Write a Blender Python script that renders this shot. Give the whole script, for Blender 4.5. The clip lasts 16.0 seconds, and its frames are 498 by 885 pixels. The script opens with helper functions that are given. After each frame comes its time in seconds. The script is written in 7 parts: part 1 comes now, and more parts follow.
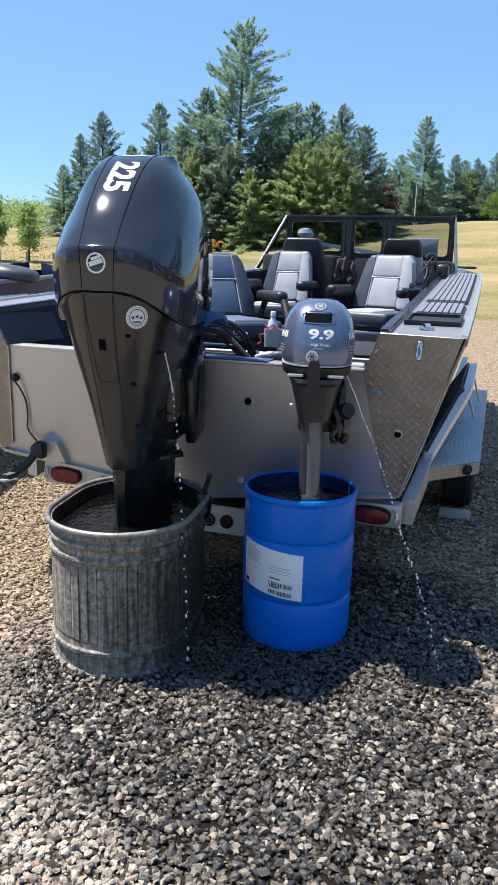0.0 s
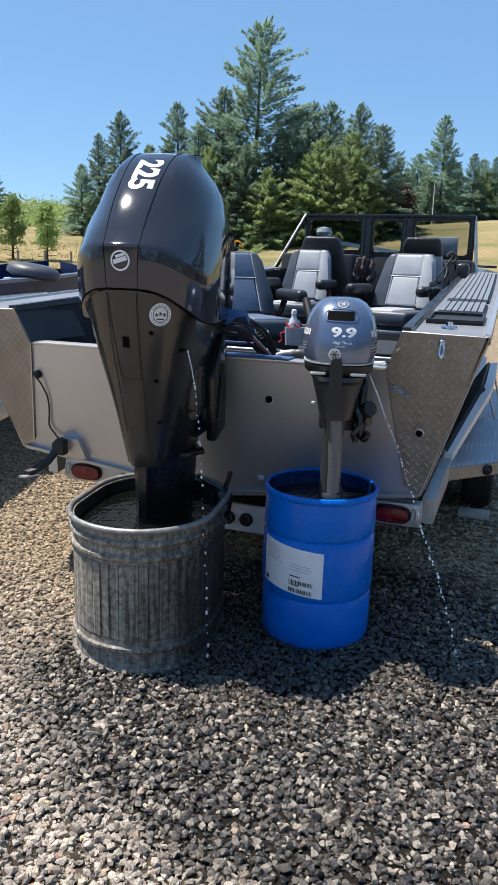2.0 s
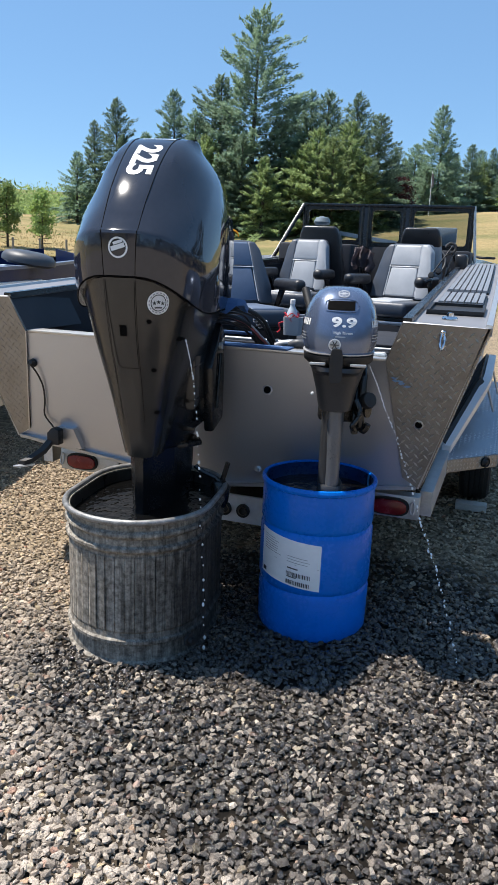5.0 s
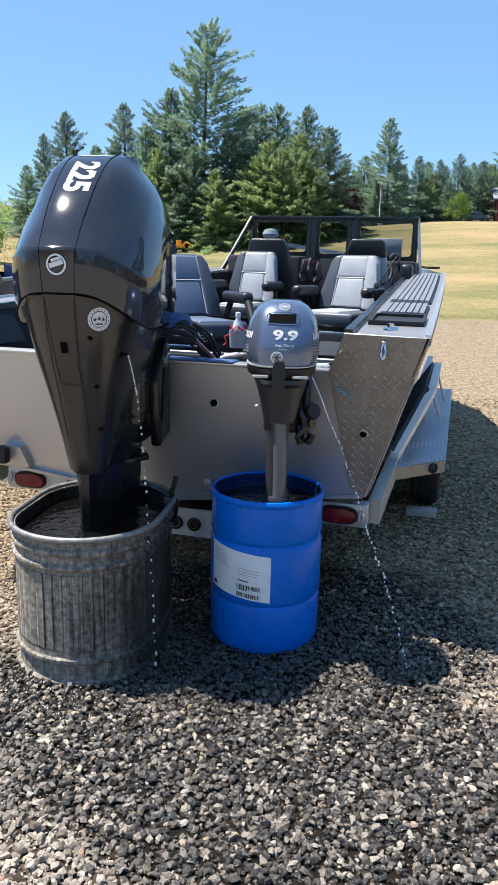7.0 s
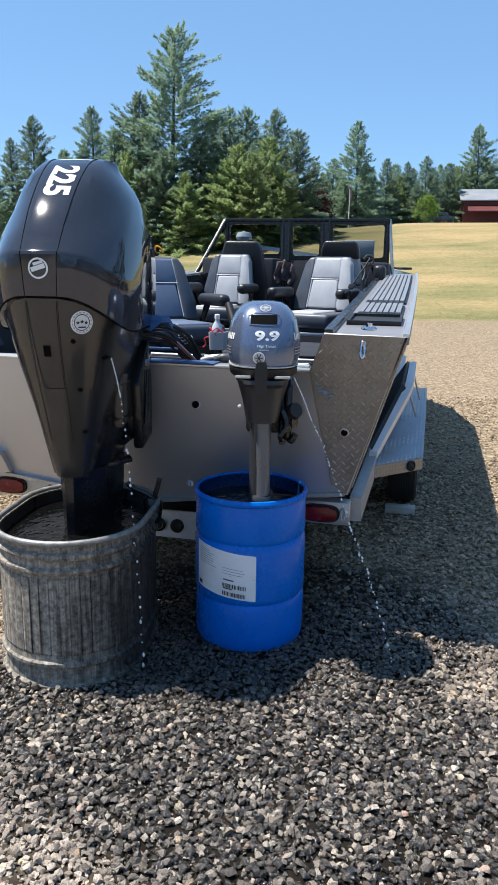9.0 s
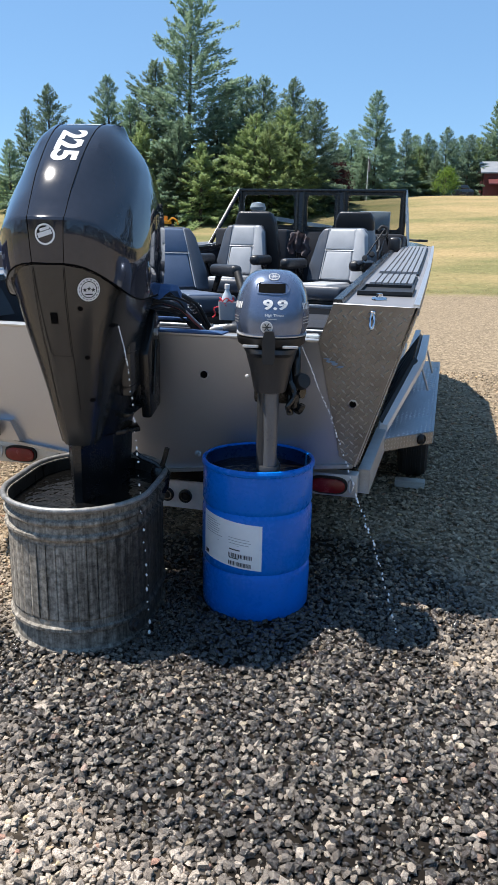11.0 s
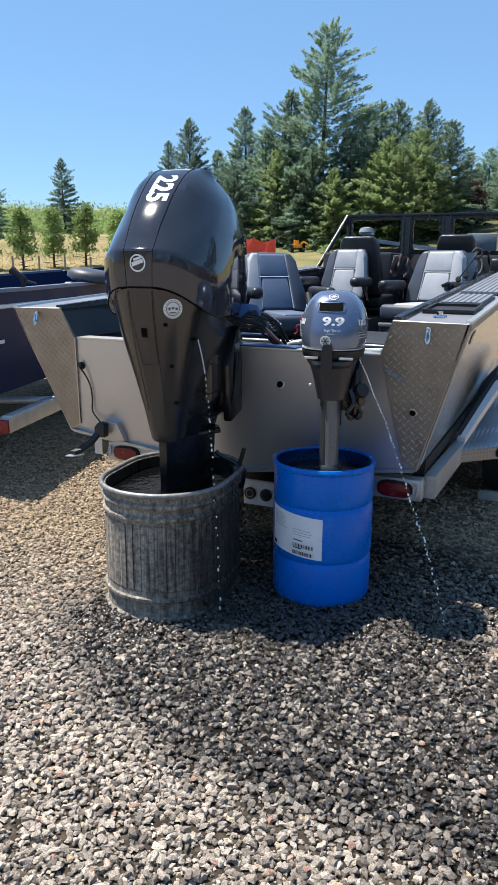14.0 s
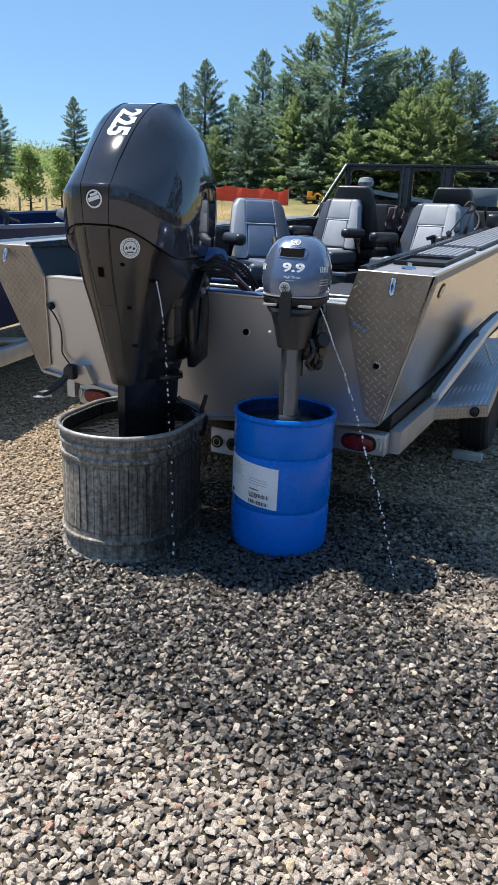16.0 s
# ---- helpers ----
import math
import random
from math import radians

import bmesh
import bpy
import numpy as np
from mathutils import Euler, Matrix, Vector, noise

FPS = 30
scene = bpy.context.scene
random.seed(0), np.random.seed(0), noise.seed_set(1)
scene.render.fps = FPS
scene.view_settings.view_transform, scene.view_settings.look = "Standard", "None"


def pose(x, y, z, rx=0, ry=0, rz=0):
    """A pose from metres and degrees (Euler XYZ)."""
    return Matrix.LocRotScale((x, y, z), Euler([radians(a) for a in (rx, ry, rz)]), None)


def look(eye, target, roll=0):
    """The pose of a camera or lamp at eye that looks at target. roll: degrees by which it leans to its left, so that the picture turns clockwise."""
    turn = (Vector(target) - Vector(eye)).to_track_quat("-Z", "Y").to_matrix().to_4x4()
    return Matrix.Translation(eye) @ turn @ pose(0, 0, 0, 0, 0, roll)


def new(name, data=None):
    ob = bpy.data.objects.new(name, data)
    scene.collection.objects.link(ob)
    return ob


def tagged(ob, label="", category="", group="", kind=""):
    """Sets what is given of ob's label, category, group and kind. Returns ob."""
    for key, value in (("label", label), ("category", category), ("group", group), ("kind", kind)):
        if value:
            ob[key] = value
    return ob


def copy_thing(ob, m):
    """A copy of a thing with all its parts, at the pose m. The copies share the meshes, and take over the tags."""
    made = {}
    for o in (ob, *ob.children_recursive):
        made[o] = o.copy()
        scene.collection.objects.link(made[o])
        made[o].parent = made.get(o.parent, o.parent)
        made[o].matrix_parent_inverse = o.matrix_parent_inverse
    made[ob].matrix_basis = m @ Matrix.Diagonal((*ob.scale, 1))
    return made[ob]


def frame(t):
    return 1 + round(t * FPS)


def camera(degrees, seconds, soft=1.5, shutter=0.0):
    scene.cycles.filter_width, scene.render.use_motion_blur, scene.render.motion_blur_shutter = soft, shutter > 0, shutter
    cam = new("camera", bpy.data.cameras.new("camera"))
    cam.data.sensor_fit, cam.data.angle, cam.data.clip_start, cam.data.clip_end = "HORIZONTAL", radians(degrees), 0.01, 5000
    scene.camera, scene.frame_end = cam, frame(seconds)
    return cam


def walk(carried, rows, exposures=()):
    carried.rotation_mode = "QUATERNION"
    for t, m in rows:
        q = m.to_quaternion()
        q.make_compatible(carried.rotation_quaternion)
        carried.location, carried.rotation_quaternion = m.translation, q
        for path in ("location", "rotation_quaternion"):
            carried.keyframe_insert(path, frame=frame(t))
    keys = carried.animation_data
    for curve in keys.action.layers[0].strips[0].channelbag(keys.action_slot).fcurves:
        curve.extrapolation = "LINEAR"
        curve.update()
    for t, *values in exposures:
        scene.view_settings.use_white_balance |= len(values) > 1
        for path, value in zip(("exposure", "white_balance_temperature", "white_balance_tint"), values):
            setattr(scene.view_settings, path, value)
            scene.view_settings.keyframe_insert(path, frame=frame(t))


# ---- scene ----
cam = camera(37.6, 16.0, soft=0.45)
PATH = [
    (0, (0.106, -0.05, 1.601), (0.036, 1.894, 1.135), 1.7),
    (0.5, (0.099, -0.049, 1.598), (0.014, 1.893, 1.129), 1.7),
    (1, (0.097, -0.052, 1.598), (-0.004, 1.889, 1.129), 1.7),
    (1.5, (0.092, -0.053, 1.597), (-0.014, 1.888, 1.128), 1.8),
    (2, (0.081, -0.058, 1.595), (-0.03, 1.883, 1.126), 1.8),
    (2.5, (0.046, -0.064, 1.584), (-0.043, 1.873, 1.094), 1.7),
    (3, (0.039, -0.069, 1.579), (-0.029, 1.865, 1.076), 2.1),
    (5.3, (0.08, -0.026, 1.59), (-0.017, 1.911, 1.101), 2.3),
    (5.5, (0.091, -0.031, 1.591), (0.01, 1.908, 1.108), 2.1),
    (6, (0.104, -0.042, 1.598), (0.076, 1.9, 1.122), 2.0),
    (6.5, (0.108, -0.036, 1.599), (0.107, 1.908, 1.127), 1.9),
    (7, (0.119, -0.034, 1.602), (0.133, 1.912, 1.14), 1.5),
    (7.5, (0.111, -0.029, 1.598), (0.141, 1.916, 1.133), 1.3),
    (8, (0.082, -0.047, 1.596), (0.146, 1.897, 1.129), 1.0),
    (8.5, (0.074, -0.067, 1.598), (0.163, 1.878, 1.142), 0.8),
    (9, (0.081, -0.063, 1.597), (0.166, 1.883, 1.144), 0.9),
    (9.2, (0.076, -0.055, 1.597), (0.158, 1.891, 1.143), 1.2),
    (11.3, (0.13, -0.069, 1.573), (0.158, 1.861, 1.049), 1.2),
    (11.5, (0.205, -0.095, 1.571), (0.181, 1.838, 1.056), 1.4),
    (12, (0.363, -0.153, 1.582), (0.217, 1.777, 1.079), 0.8),
    (12.5, (0.354, -0.305, 1.582), (0.193, 1.625, 1.084), 0.1),
    (13, (0.321, -0.429, 1.592), (0.113, 1.499, 1.102), -0.0),
    (13.5, (0.376, -0.457, 1.597), (0.09, 1.466, 1.126), -0.2),
    (14, (0.404, -0.442, 1.589), (0.1, 1.479, 1.121), 0.4),
    (14.5, (0.383, -0.407, 1.561), (0.125, 1.507, 1.041), 1.2),
    (15, (0.381, -0.424, 1.547), (0.198, 1.482, 0.969), 2.2),
    (15.5, (0.422, -0.446, 1.558), (0.216, 1.461, 0.99), 2.5),
    (16, (0.625, -0.385, 1.558), (0.311, 1.5, 0.969), 2.6),
]
# the clip's camera brightens and darkens a little on the way
STOPS = [(0, 0.8), (0.7, 0.69), (1.5, 0.56), (2.0, 0.58), (2.5, 0.67), (3.0, 0.72), (5.5, 0.58), (6.2, 0.62), (7.0, 0.84), (8.0, 0.8), (9.0, 0.7), (11.5, 0.66), (12.0, 0.8), (12.5, 0.66), (13.0, 0.46), (14.0, 0.69), (14.6, 0.58), (15.0, 0.54), (16.0, 0.64)]
walk(cam, [(t, look(eye, target, roll)) for t, eye, target, roll in PATH], STOPS)

# ---- light ----
SUN = Vector((-0.434, 0.09, 1.0)).normalized()
world = bpy.data.worlds.new("World")
scene.world = world
world.use_nodes = True
wn = world.node_tree.nodes
sky = wn.new("ShaderNodeTexSky")
sky.sky_type, sky.sun_disc = "NISHITA", False
sky.sun_elevation = math.asin(SUN.z)
sky.sun_rotation = math.atan2(SUN.x, SUN.y)
sky.altitude, sky.air_density, sky.dust_density, sky.ozone_density = 1200, 1.0, 0.0, 3.5
tint = wn.new("ShaderNodeMix")
tint.data_type, tint.blend_type = "RGBA", "MULTIPLY"
tint.inputs[0].default_value = 1.0
tint.inputs[7].default_value = (0.88, 1.0, 1.04, 1)
even = wn.new("ShaderNodeMix")
even.data_type = "RGBA"
even.inputs[0].default_value = 0.5
even.inputs[7].default_value = (1.75, 3.05, 5.1, 1)
world.node_tree.links.new(sky.outputs[0], even.inputs[6])
world.node_tree.links.new(even.outputs[2], tint.inputs[6])
world.node_tree.links.new(tint.outputs[2], wn["Background"].inputs[0])
wn["Background"].inputs[1].default_value = 0.107
sun = new("sun", bpy.data.lights.new("sun", "SUN"))
sun.data.energy, sun.data.angle, sun.data.color = 5.0, radians(0.53), (1.0, 0.94, 0.865)
sun.matrix_world = look(SUN * 50, (0, 0, 0))
scene.view_settings.exposure = 0.48


# ---- materials ----
def nodes_of(name):
    m = bpy.data.materials.new(name)
    m.use_nodes = True
    t = m.node_tree
    return m, t, t.nodes, t.links, t.nodes["Principled BSDF"]


def mat(name, a, b=None, rough=0.5, metal=0.0, scale=8.0, bump=0.0, bscale=60.0, rvar=0.12, stretch=(1, 1, 1), rand=0.0, coat=0.0, spec=0.5):
    """Two-scale noise between colours a and b, with roughness wear and fine relief."""
    m, t, n, l, p = nodes_of(name)
    b = b or tuple(c * 0.82 for c in a)
    tc = n.new("ShaderNodeTexCoord")
    mp = n.new("ShaderNodeMapping")
    mp.inputs["Scale"].default_value = stretch
    l.new(tc.outputs["Object"], mp.inputs[0])
    big, fine = n.new("ShaderNodeTexNoise"), n.new("ShaderNodeTexNoise")
    big.inputs["Scale"].default_value, fine.inputs["Scale"].default_value = scale, bscale
    big.inputs["Detail"].default_value = fine.inputs["Detail"].default_value = 4
    l.new(mp.outputs[0], big.inputs[0])
    l.new(mp.outputs[0], fine.inputs[0])
    mixf = n.new("ShaderNodeMix")
    mixf.data_type = "FLOAT"
    mixf.inputs[0].default_value = 0.4
    l.new(big.outputs[0], mixf.inputs[2])
    l.new(fine.outputs[0], mixf.inputs[3])
    ramp = n.new("ShaderNodeValToRGB")
    ramp.color_ramp.elements[0].position, ramp.color_ramp.elements[1].position = 0.36, 0.64
    ramp.color_ramp.elements[0].color, ramp.color_ramp.elements[1].color = (*b, 1), (*a, 1)
    l.new(mixf.outputs[0], ramp.inputs[0])
    col = ramp.outputs[0]
    if rand:
        oi, hv = n.new("ShaderNodeObjectInfo"), n.new("ShaderNodeHueSaturation")
        mr = n.new("ShaderNodeMapRange")
        mr.inputs[3].default_value, mr.inputs[4].default_value = 1 - rand, 1 + rand
        l.new(oi.outputs["Random"], mr.inputs[0])
        l.new(mr.outputs[0], hv.inputs["Value"])
        l.new(col, hv.inputs["Color"])
        col = hv.outputs[0]
    l.new(col, p.inputs["Base Color"])
    rr = n.new("ShaderNodeMapRange")
    rr.inputs[1].default_value, rr.inputs[2].default_value = 0.3, 0.7
    rr.inputs[3].default_value, rr.inputs[4].default_value = max(0.02, rough - rvar), min(1, rough + rvar)
    l.new(mixf.outputs[0], rr.inputs[0])
    l.new(rr.outputs[0], p.inputs["Roughness"])
    p.inputs["Metallic"].default_value = metal
    p.inputs["Specular IOR Level"].default_value = spec
    if coat:
        p.inputs["Coat Weight"].default_value, p.inputs["Coat Roughness"].default_value = coat, 0.035
    if bump:
        bp = n.new("ShaderNodeBump")
        bp.inputs["Strength"].default_value, bp.inputs["Distance"].default_value = bump, 0.01
        l.new(fine.outputs[0], bp.inputs["Height"])
        l.new(bp.outputs[0], p.inputs["Normal"])
    return m


def wet_mask(n, l):
    """1 where water has run over the gravel behind the boat, 0 on the dry stones."""
    geo = n.new("ShaderNodeNewGeometry")
    ns = n.new("ShaderNodeTexNoise")
    ns.inputs["Scale"].default_value, ns.inputs["Detail"].default_value = 3.2, 6
    l.new(geo.outputs["Position"], ns.inputs[0])
    far = []
    # the run-off towards the yard, then the pool round tank and drum
    # the pool is real but widened, to darken the shaded gravel beside it
    for place, turn, size in (((0.4, 2.06, 0), 25, (1.45, 0.66, 1)), ((0.3, 3.04, 0), 0, (1.0, 0.84, 1))):
        mp = n.new("ShaderNodeMapping")
        mp.vector_type = "TEXTURE"
        mp.inputs["Location"].default_value = place
        mp.inputs["Rotation"].default_value = (0, 0, radians(-turn))
        mp.inputs["Scale"].default_value = size
        l.new(geo.outputs["Position"], mp.inputs[0])
        flat, ln = n.new("ShaderNodeVectorMath"), n.new("ShaderNodeVectorMath")
        flat.operation, ln.operation = "MULTIPLY", "LENGTH"
        flat.inputs[1].default_value = (1, 1, 0)
        l.new(mp.outputs[0], flat.inputs[0])
        l.new(flat.outputs[0], ln.inputs[0])
        far.append(ln.outputs["Value"])
    mn, ad, mr = n.new("ShaderNodeMath"), n.new("ShaderNodeMath"), n.new("ShaderNodeMapRange")
    mn.operation, ad.operation = "MINIMUM", "MULTIPLY_ADD"
    l.new(far[0], mn.inputs[0])
    l.new(far[1], mn.inputs[1])
    ad.inputs[1].default_value = 0.7
    l.new(ns.outputs[0], ad.inputs[0])
    l.new(mn.outputs[0], ad.inputs[2])
    mr.interpolation_type = "SMOOTHSTEP"
    mr.inputs[1].default_value, mr.inputs[2].default_value = 1.52, 1.2
    l.new(ad.outputs[0], mr.inputs[0])
    return mr.outputs[0]


def dusty(n, l, colour):
    """Tan dust over the part of the yard that is driven on."""
    geo, sep, ns = n.new("ShaderNodeNewGeometry"), n.new("ShaderNodeSeparateXYZ"), n.new("ShaderNodeTexNoise")
    ns.inputs["Scale"].default_value, ns.inputs["Detail"].default_value = 1.6, 5
    l.new(geo.outputs["Position"], ns.inputs[0])
    l.new(geo.outputs["Position"], sep.inputs[0])
    ad, mr, mx = n.new("ShaderNodeMath"), n.new("ShaderNodeMapRange"), n.new("ShaderNodeMix")
    ad.operation = "ADD"
    l.new(sep.outputs[1], ad.inputs[0])
    l.new(ns.outputs[0], ad.inputs[1])
    mr.inputs[1].default_value, mr.inputs[2].default_value = 2.7, 4.2
    l.new(ad.outputs[0], mr.inputs[0])
    mx.data_type, mx.blend_type = "RGBA", "MULTIPLY"
    mx.inputs[7].default_value = (0.94, 0.865, 0.73, 1)
    l.new(mr.outputs[0], mx.inputs[0])
    l.new(colour, mx.inputs[6])
    return mx.outputs[2]


def stone_mat():
    m, t, n, l, p = nodes_of("crushed_stone")
    geo = n.new("ShaderNodeNewGeometry")
    ramp = n.new("ShaderNodeValToRGB")
    cr = ramp.color_ramp
    cr.elements[0].color, cr.elements[1].color = (0.13, 0.109, 0.09, 1), (0.6, 0.505, 0.405, 1)
    for pos, c in ((0.2, (0.25, 0.211, 0.173, 1)), (0.55, (0.385, 0.326, 0.265, 1)), (0.82, (0.47, 0.4, 0.328, 1)), (0.955, (0.58, 0.495, 0.41, 1)), (0.96, (0.4, 0.23, 0.17, 1)), (0.972, (0.38, 0.24, 0.18, 1)), (0.98, (0.52, 0.42, 0.26, 1))):
        cr.elements.new(pos).color = c
    l.new(geo.outputs["Random Per Island"], ramp.inputs[0])
    ns = n.new("ShaderNodeTexNoise")
    ns.inputs["Scale"].default_value, ns.inputs["Detail"].default_value = 230, 6
    ns.inputs["Roughness"].default_value = 0.7
    l.new(geo.outputs["Position"], ns.inputs[0])
    mul = n.new("ShaderNodeMix")
    mul.data_type, mul.blend_type = "RGBA", "OVERLAY"
    mul.inputs[0].default_value = 0.6
    speck = n.new("ShaderNodeMapRange")
    speck.inputs[1].default_value, speck.inputs[2].default_value = 0.32, 0.66
    l.new(ns.outputs[0], speck.inputs[0])
    l.new(ramp.outputs[0], mul.inputs[6])
    l.new(speck.outputs[0], mul.inputs[7])
    wet = wet_mask(n, l)
    dk = n.new("ShaderNodeMix")
    dk.data_type, dk.blend_type = "RGBA", "MULTIPLY"
    dk.inputs[7].default_value = (0.118, 0.112, 0.106, 1)
    # some stones in the wet part have dried off on top
    patchy = n.new("ShaderNodeMath")
    patchy.operation = "MULTIPLY"
    isl = n.new("ShaderNodeMath")
    isl.operation = "MULTIPLY"
    isl.inputs[1].default_value = 57.3
    fr = n.new("ShaderNodeMath")
    fr.operation = "FRACT"
    dr = n.new("ShaderNodeMapRange")
    dr.inputs[1].default_value, dr.inputs[2].default_value, dr.inputs[3].default_value, dr.inputs[4].default_value = 0.55, 1.0, 1.0, 0.08
    l.new(geo.outputs["Random Per Island"], isl.inputs[0])
    l.new(isl.outputs[0], fr.inputs[0])
    l.new(fr.outputs[0], dr.inputs[0])
    l.new(wet, patchy.inputs[0])
    # but none where tank and drum drip all the time; keeps their shade dark
    drip, near, keep = n.new("ShaderNodeVectorMath"), n.new("ShaderNodeMapRange"), n.new("ShaderNodeMath")
    drip.operation, keep.operation = "DISTANCE", "MAXIMUM"
    drip.inputs[1].default_value = (0.08, 3.0, 0)
    l.new(geo.outputs["Position"], drip.inputs[0])
    near.inputs[1].default_value, near.inputs[2].default_value = 0.8, 0.5
    l.new(drip.outputs["Value"], near.inputs[0])
    l.new(near.outputs[0], keep.inputs[0])
    l.new(dr.outputs[0], keep.inputs[1])
    l.new(keep.outputs[0], patchy.inputs[1])
    wet = patchy.outputs[0]
    l.new(wet, dk.inputs[0])
    l.new(dusty(n, l, mul.outputs[2]), dk.inputs[6])
    l.new(dk.outputs[2], p.inputs["Base Color"])
    rg = n.new("ShaderNodeMapRange")
    rg.inputs[3].default_value, rg.inputs[4].default_value = 0.9, 0.22
    film = n.new("ShaderNodeMapRange")
    film.inputs[3].default_value, film.inputs[4].default_value = 0.3, 1.0
    l.new(wet, film.inputs[0])
    l.new(film.outputs[0], p.inputs["Specular IOR Level"])
    l.new(wet, rg.inputs[0])
    l.new(rg.outputs[0], p.inputs["Roughness"])
    bp = n.new("ShaderNodeBump")
    bp.inputs["Strength"].default_value, bp.inputs["Distance"].default_value = 0.9, 0.0045
    l.new(ns.outputs[0], bp.inputs["Height"])
    l.new(bp.outputs[0], p.inputs["Normal"])
    return m


def ground_mat():
    """Gravel yard that gives way to dry summer grass with greener patches."""
    m, t, n, l, p = nodes_of("gravel_and_dry_grass")
    geo = n.new("ShaderNodeNewGeometry")
    vor = n.new("ShaderNodeTexVoronoi")
    vor.inputs["Scale"].default_value = 34
    l.new(geo.outputs["Position"], vor.inputs["Vector"])
    ramp = n.new("ShaderNodeValToRGB")
    cr = ramp.color_ramp
    cr.elements[0].color, cr.elements[1].color = (0.13, 0.108, 0.085, 1), (0.385, 0.326, 0.254, 1)
    sepc = n.new("ShaderNodeSeparateColor")
    l.new(vor.outputs["Color"], sepc.inputs[0])
    l.new(sepc.outputs[0], ramp.inputs[0])
    mid = n.new("ShaderNodeTexNoise")
    mid.inputs["Scale"].default_value, mid.inputs["Detail"].default_value = 9.0, 9
    mid.inputs["Roughness"].default_value = 0.75
    l.new(geo.outputs["Position"], mid.inputs[0])
    ov = n.new("ShaderNodeMix")
    ov.data_type, ov.blend_type = "RGBA", "OVERLAY"
    ov.inputs[0].default_value = 0.75
    l.new(ramp.outputs[0], ov.inputs[6])
    l.new(mid.outputs[0], ov.inputs[7])
    wet = wet_mask(n, l)
    dk = n.new("ShaderNodeMix")
    dk.data_type, dk.blend_type = "RGBA", "MULTIPLY"
    dk.inputs[7].default_value = (0.14, 0.135, 0.13, 1)
    l.new(wet, dk.inputs[0])
    # ground under the near stones darkened, standing in for shade in the gaps
    gap_dist = n.new("ShaderNodeVectorMath")
    gap_dist.operation = "DISTANCE"
    gap_dist.inputs[1].default_value = (0.2, 2.1, 0)
    l.new(geo.outputs["Position"], gap_dist.inputs[0])
    gap_shade = n.new("ShaderNodeMapRange")
    gap_shade.inputs[1].default_value, gap_shade.inputs[2].default_value, gap_shade.inputs[3].default_value, gap_shade.inputs[4].default_value = 1.15, 1.5, 1.0, 0.0
    l.new(gap_dist.outputs["Value"], gap_shade.inputs[0])
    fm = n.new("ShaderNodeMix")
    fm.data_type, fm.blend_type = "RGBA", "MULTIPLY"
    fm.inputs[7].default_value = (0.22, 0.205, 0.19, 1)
    l.new(gap_shade.outputs[0], fm.inputs[0])
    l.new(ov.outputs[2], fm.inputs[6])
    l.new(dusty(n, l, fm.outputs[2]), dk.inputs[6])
    # grass
    g1, g2 = n.new("ShaderNodeTexNoise"), n.new("ShaderNodeTexNoise")
    g1.inputs["Scale"].default_value, g1.inputs["Detail"].default_value = 0.16, 9
    g1.inputs["Roughness"].default_value = 0.65
    g2.inputs["Scale"].default_value, g2.inputs["Detail"].default_value = 5.0, 10
    g2.inputs["Roughness"].default_value = 0.75
    st = n.new("ShaderNodeMapping")
    st.inputs["Scale"].default_value = (0.5, 1.0, 1.0)
    l.new(geo.outputs["Position"], st.inputs[0])
    l.new(st.outputs[0], g1.inputs[0])
    l.new(geo.outputs["Position"], g2.inputs[0])
    gr = n.new("ShaderNodeValToRGB")
    gr.color_ramp.elements[0].position, gr.color_ramp.elements[1].position = 0.38, 0.62
    gr.color_ramp.elements[0].color, gr.color_ramp.elements[1].color = (0.15, 0.152, 0.06, 1), (0.345, 0.256, 0.125, 1)
    l.new(g1.outputs[0], gr.inputs[0])
    go = n.new("ShaderNodeMix")
    go.data_type, go.blend_type = "RGBA", "OVERLAY"
    go.inputs[0].default_value = 0.8
    l.new(gr.outputs[0], go.inputs[6])
    l.new(g2.outputs[0], go.inputs[7])
    # border between yard and field, ragged
    at = n.new("ShaderNodeAttribute")
    at.attribute_name = "grass"
    ad = n.new("ShaderNodeMath")
    ad.operation = "MULTIPLY_ADD"
    ad.inputs[1].default_value = 0.5
    l.new(g2.outputs[0], ad.inputs[0])
    l.new(at.outputs["Fac"], ad.inputs[2])
    mr = n.new("ShaderNodeMapRange")
    mr.inputs[1].default_value, mr.inputs[2].default_value = 0.68, 0.84
    l.new(ad.outputs[0], mr.inputs[0])
    mx = n.new("ShaderNodeMix")
    mx.data_type = "RGBA"
    l.new(mr.outputs[0], mx.inputs[0])
    l.new(dk.outputs[2], mx.inputs[6])
    l.new(go.outputs[2], mx.inputs[7])
    l.new(mx.outputs[2], p.inputs["Base Color"])
    p.inputs["Roughness"].default_value = 0.95
    p.inputs["Specular IOR Level"].default_value = 0.2
    bp = n.new("ShaderNodeBump")
    bp.inputs["Strength"].default_value, bp.inputs["Distance"].default_value = 0.5, 0.012
    l.new(vor.outputs["Distance"], bp.inputs["Height"])
    bp.invert = True
    l.new(bp.outputs[0], p.inputs["Normal"])
    return m


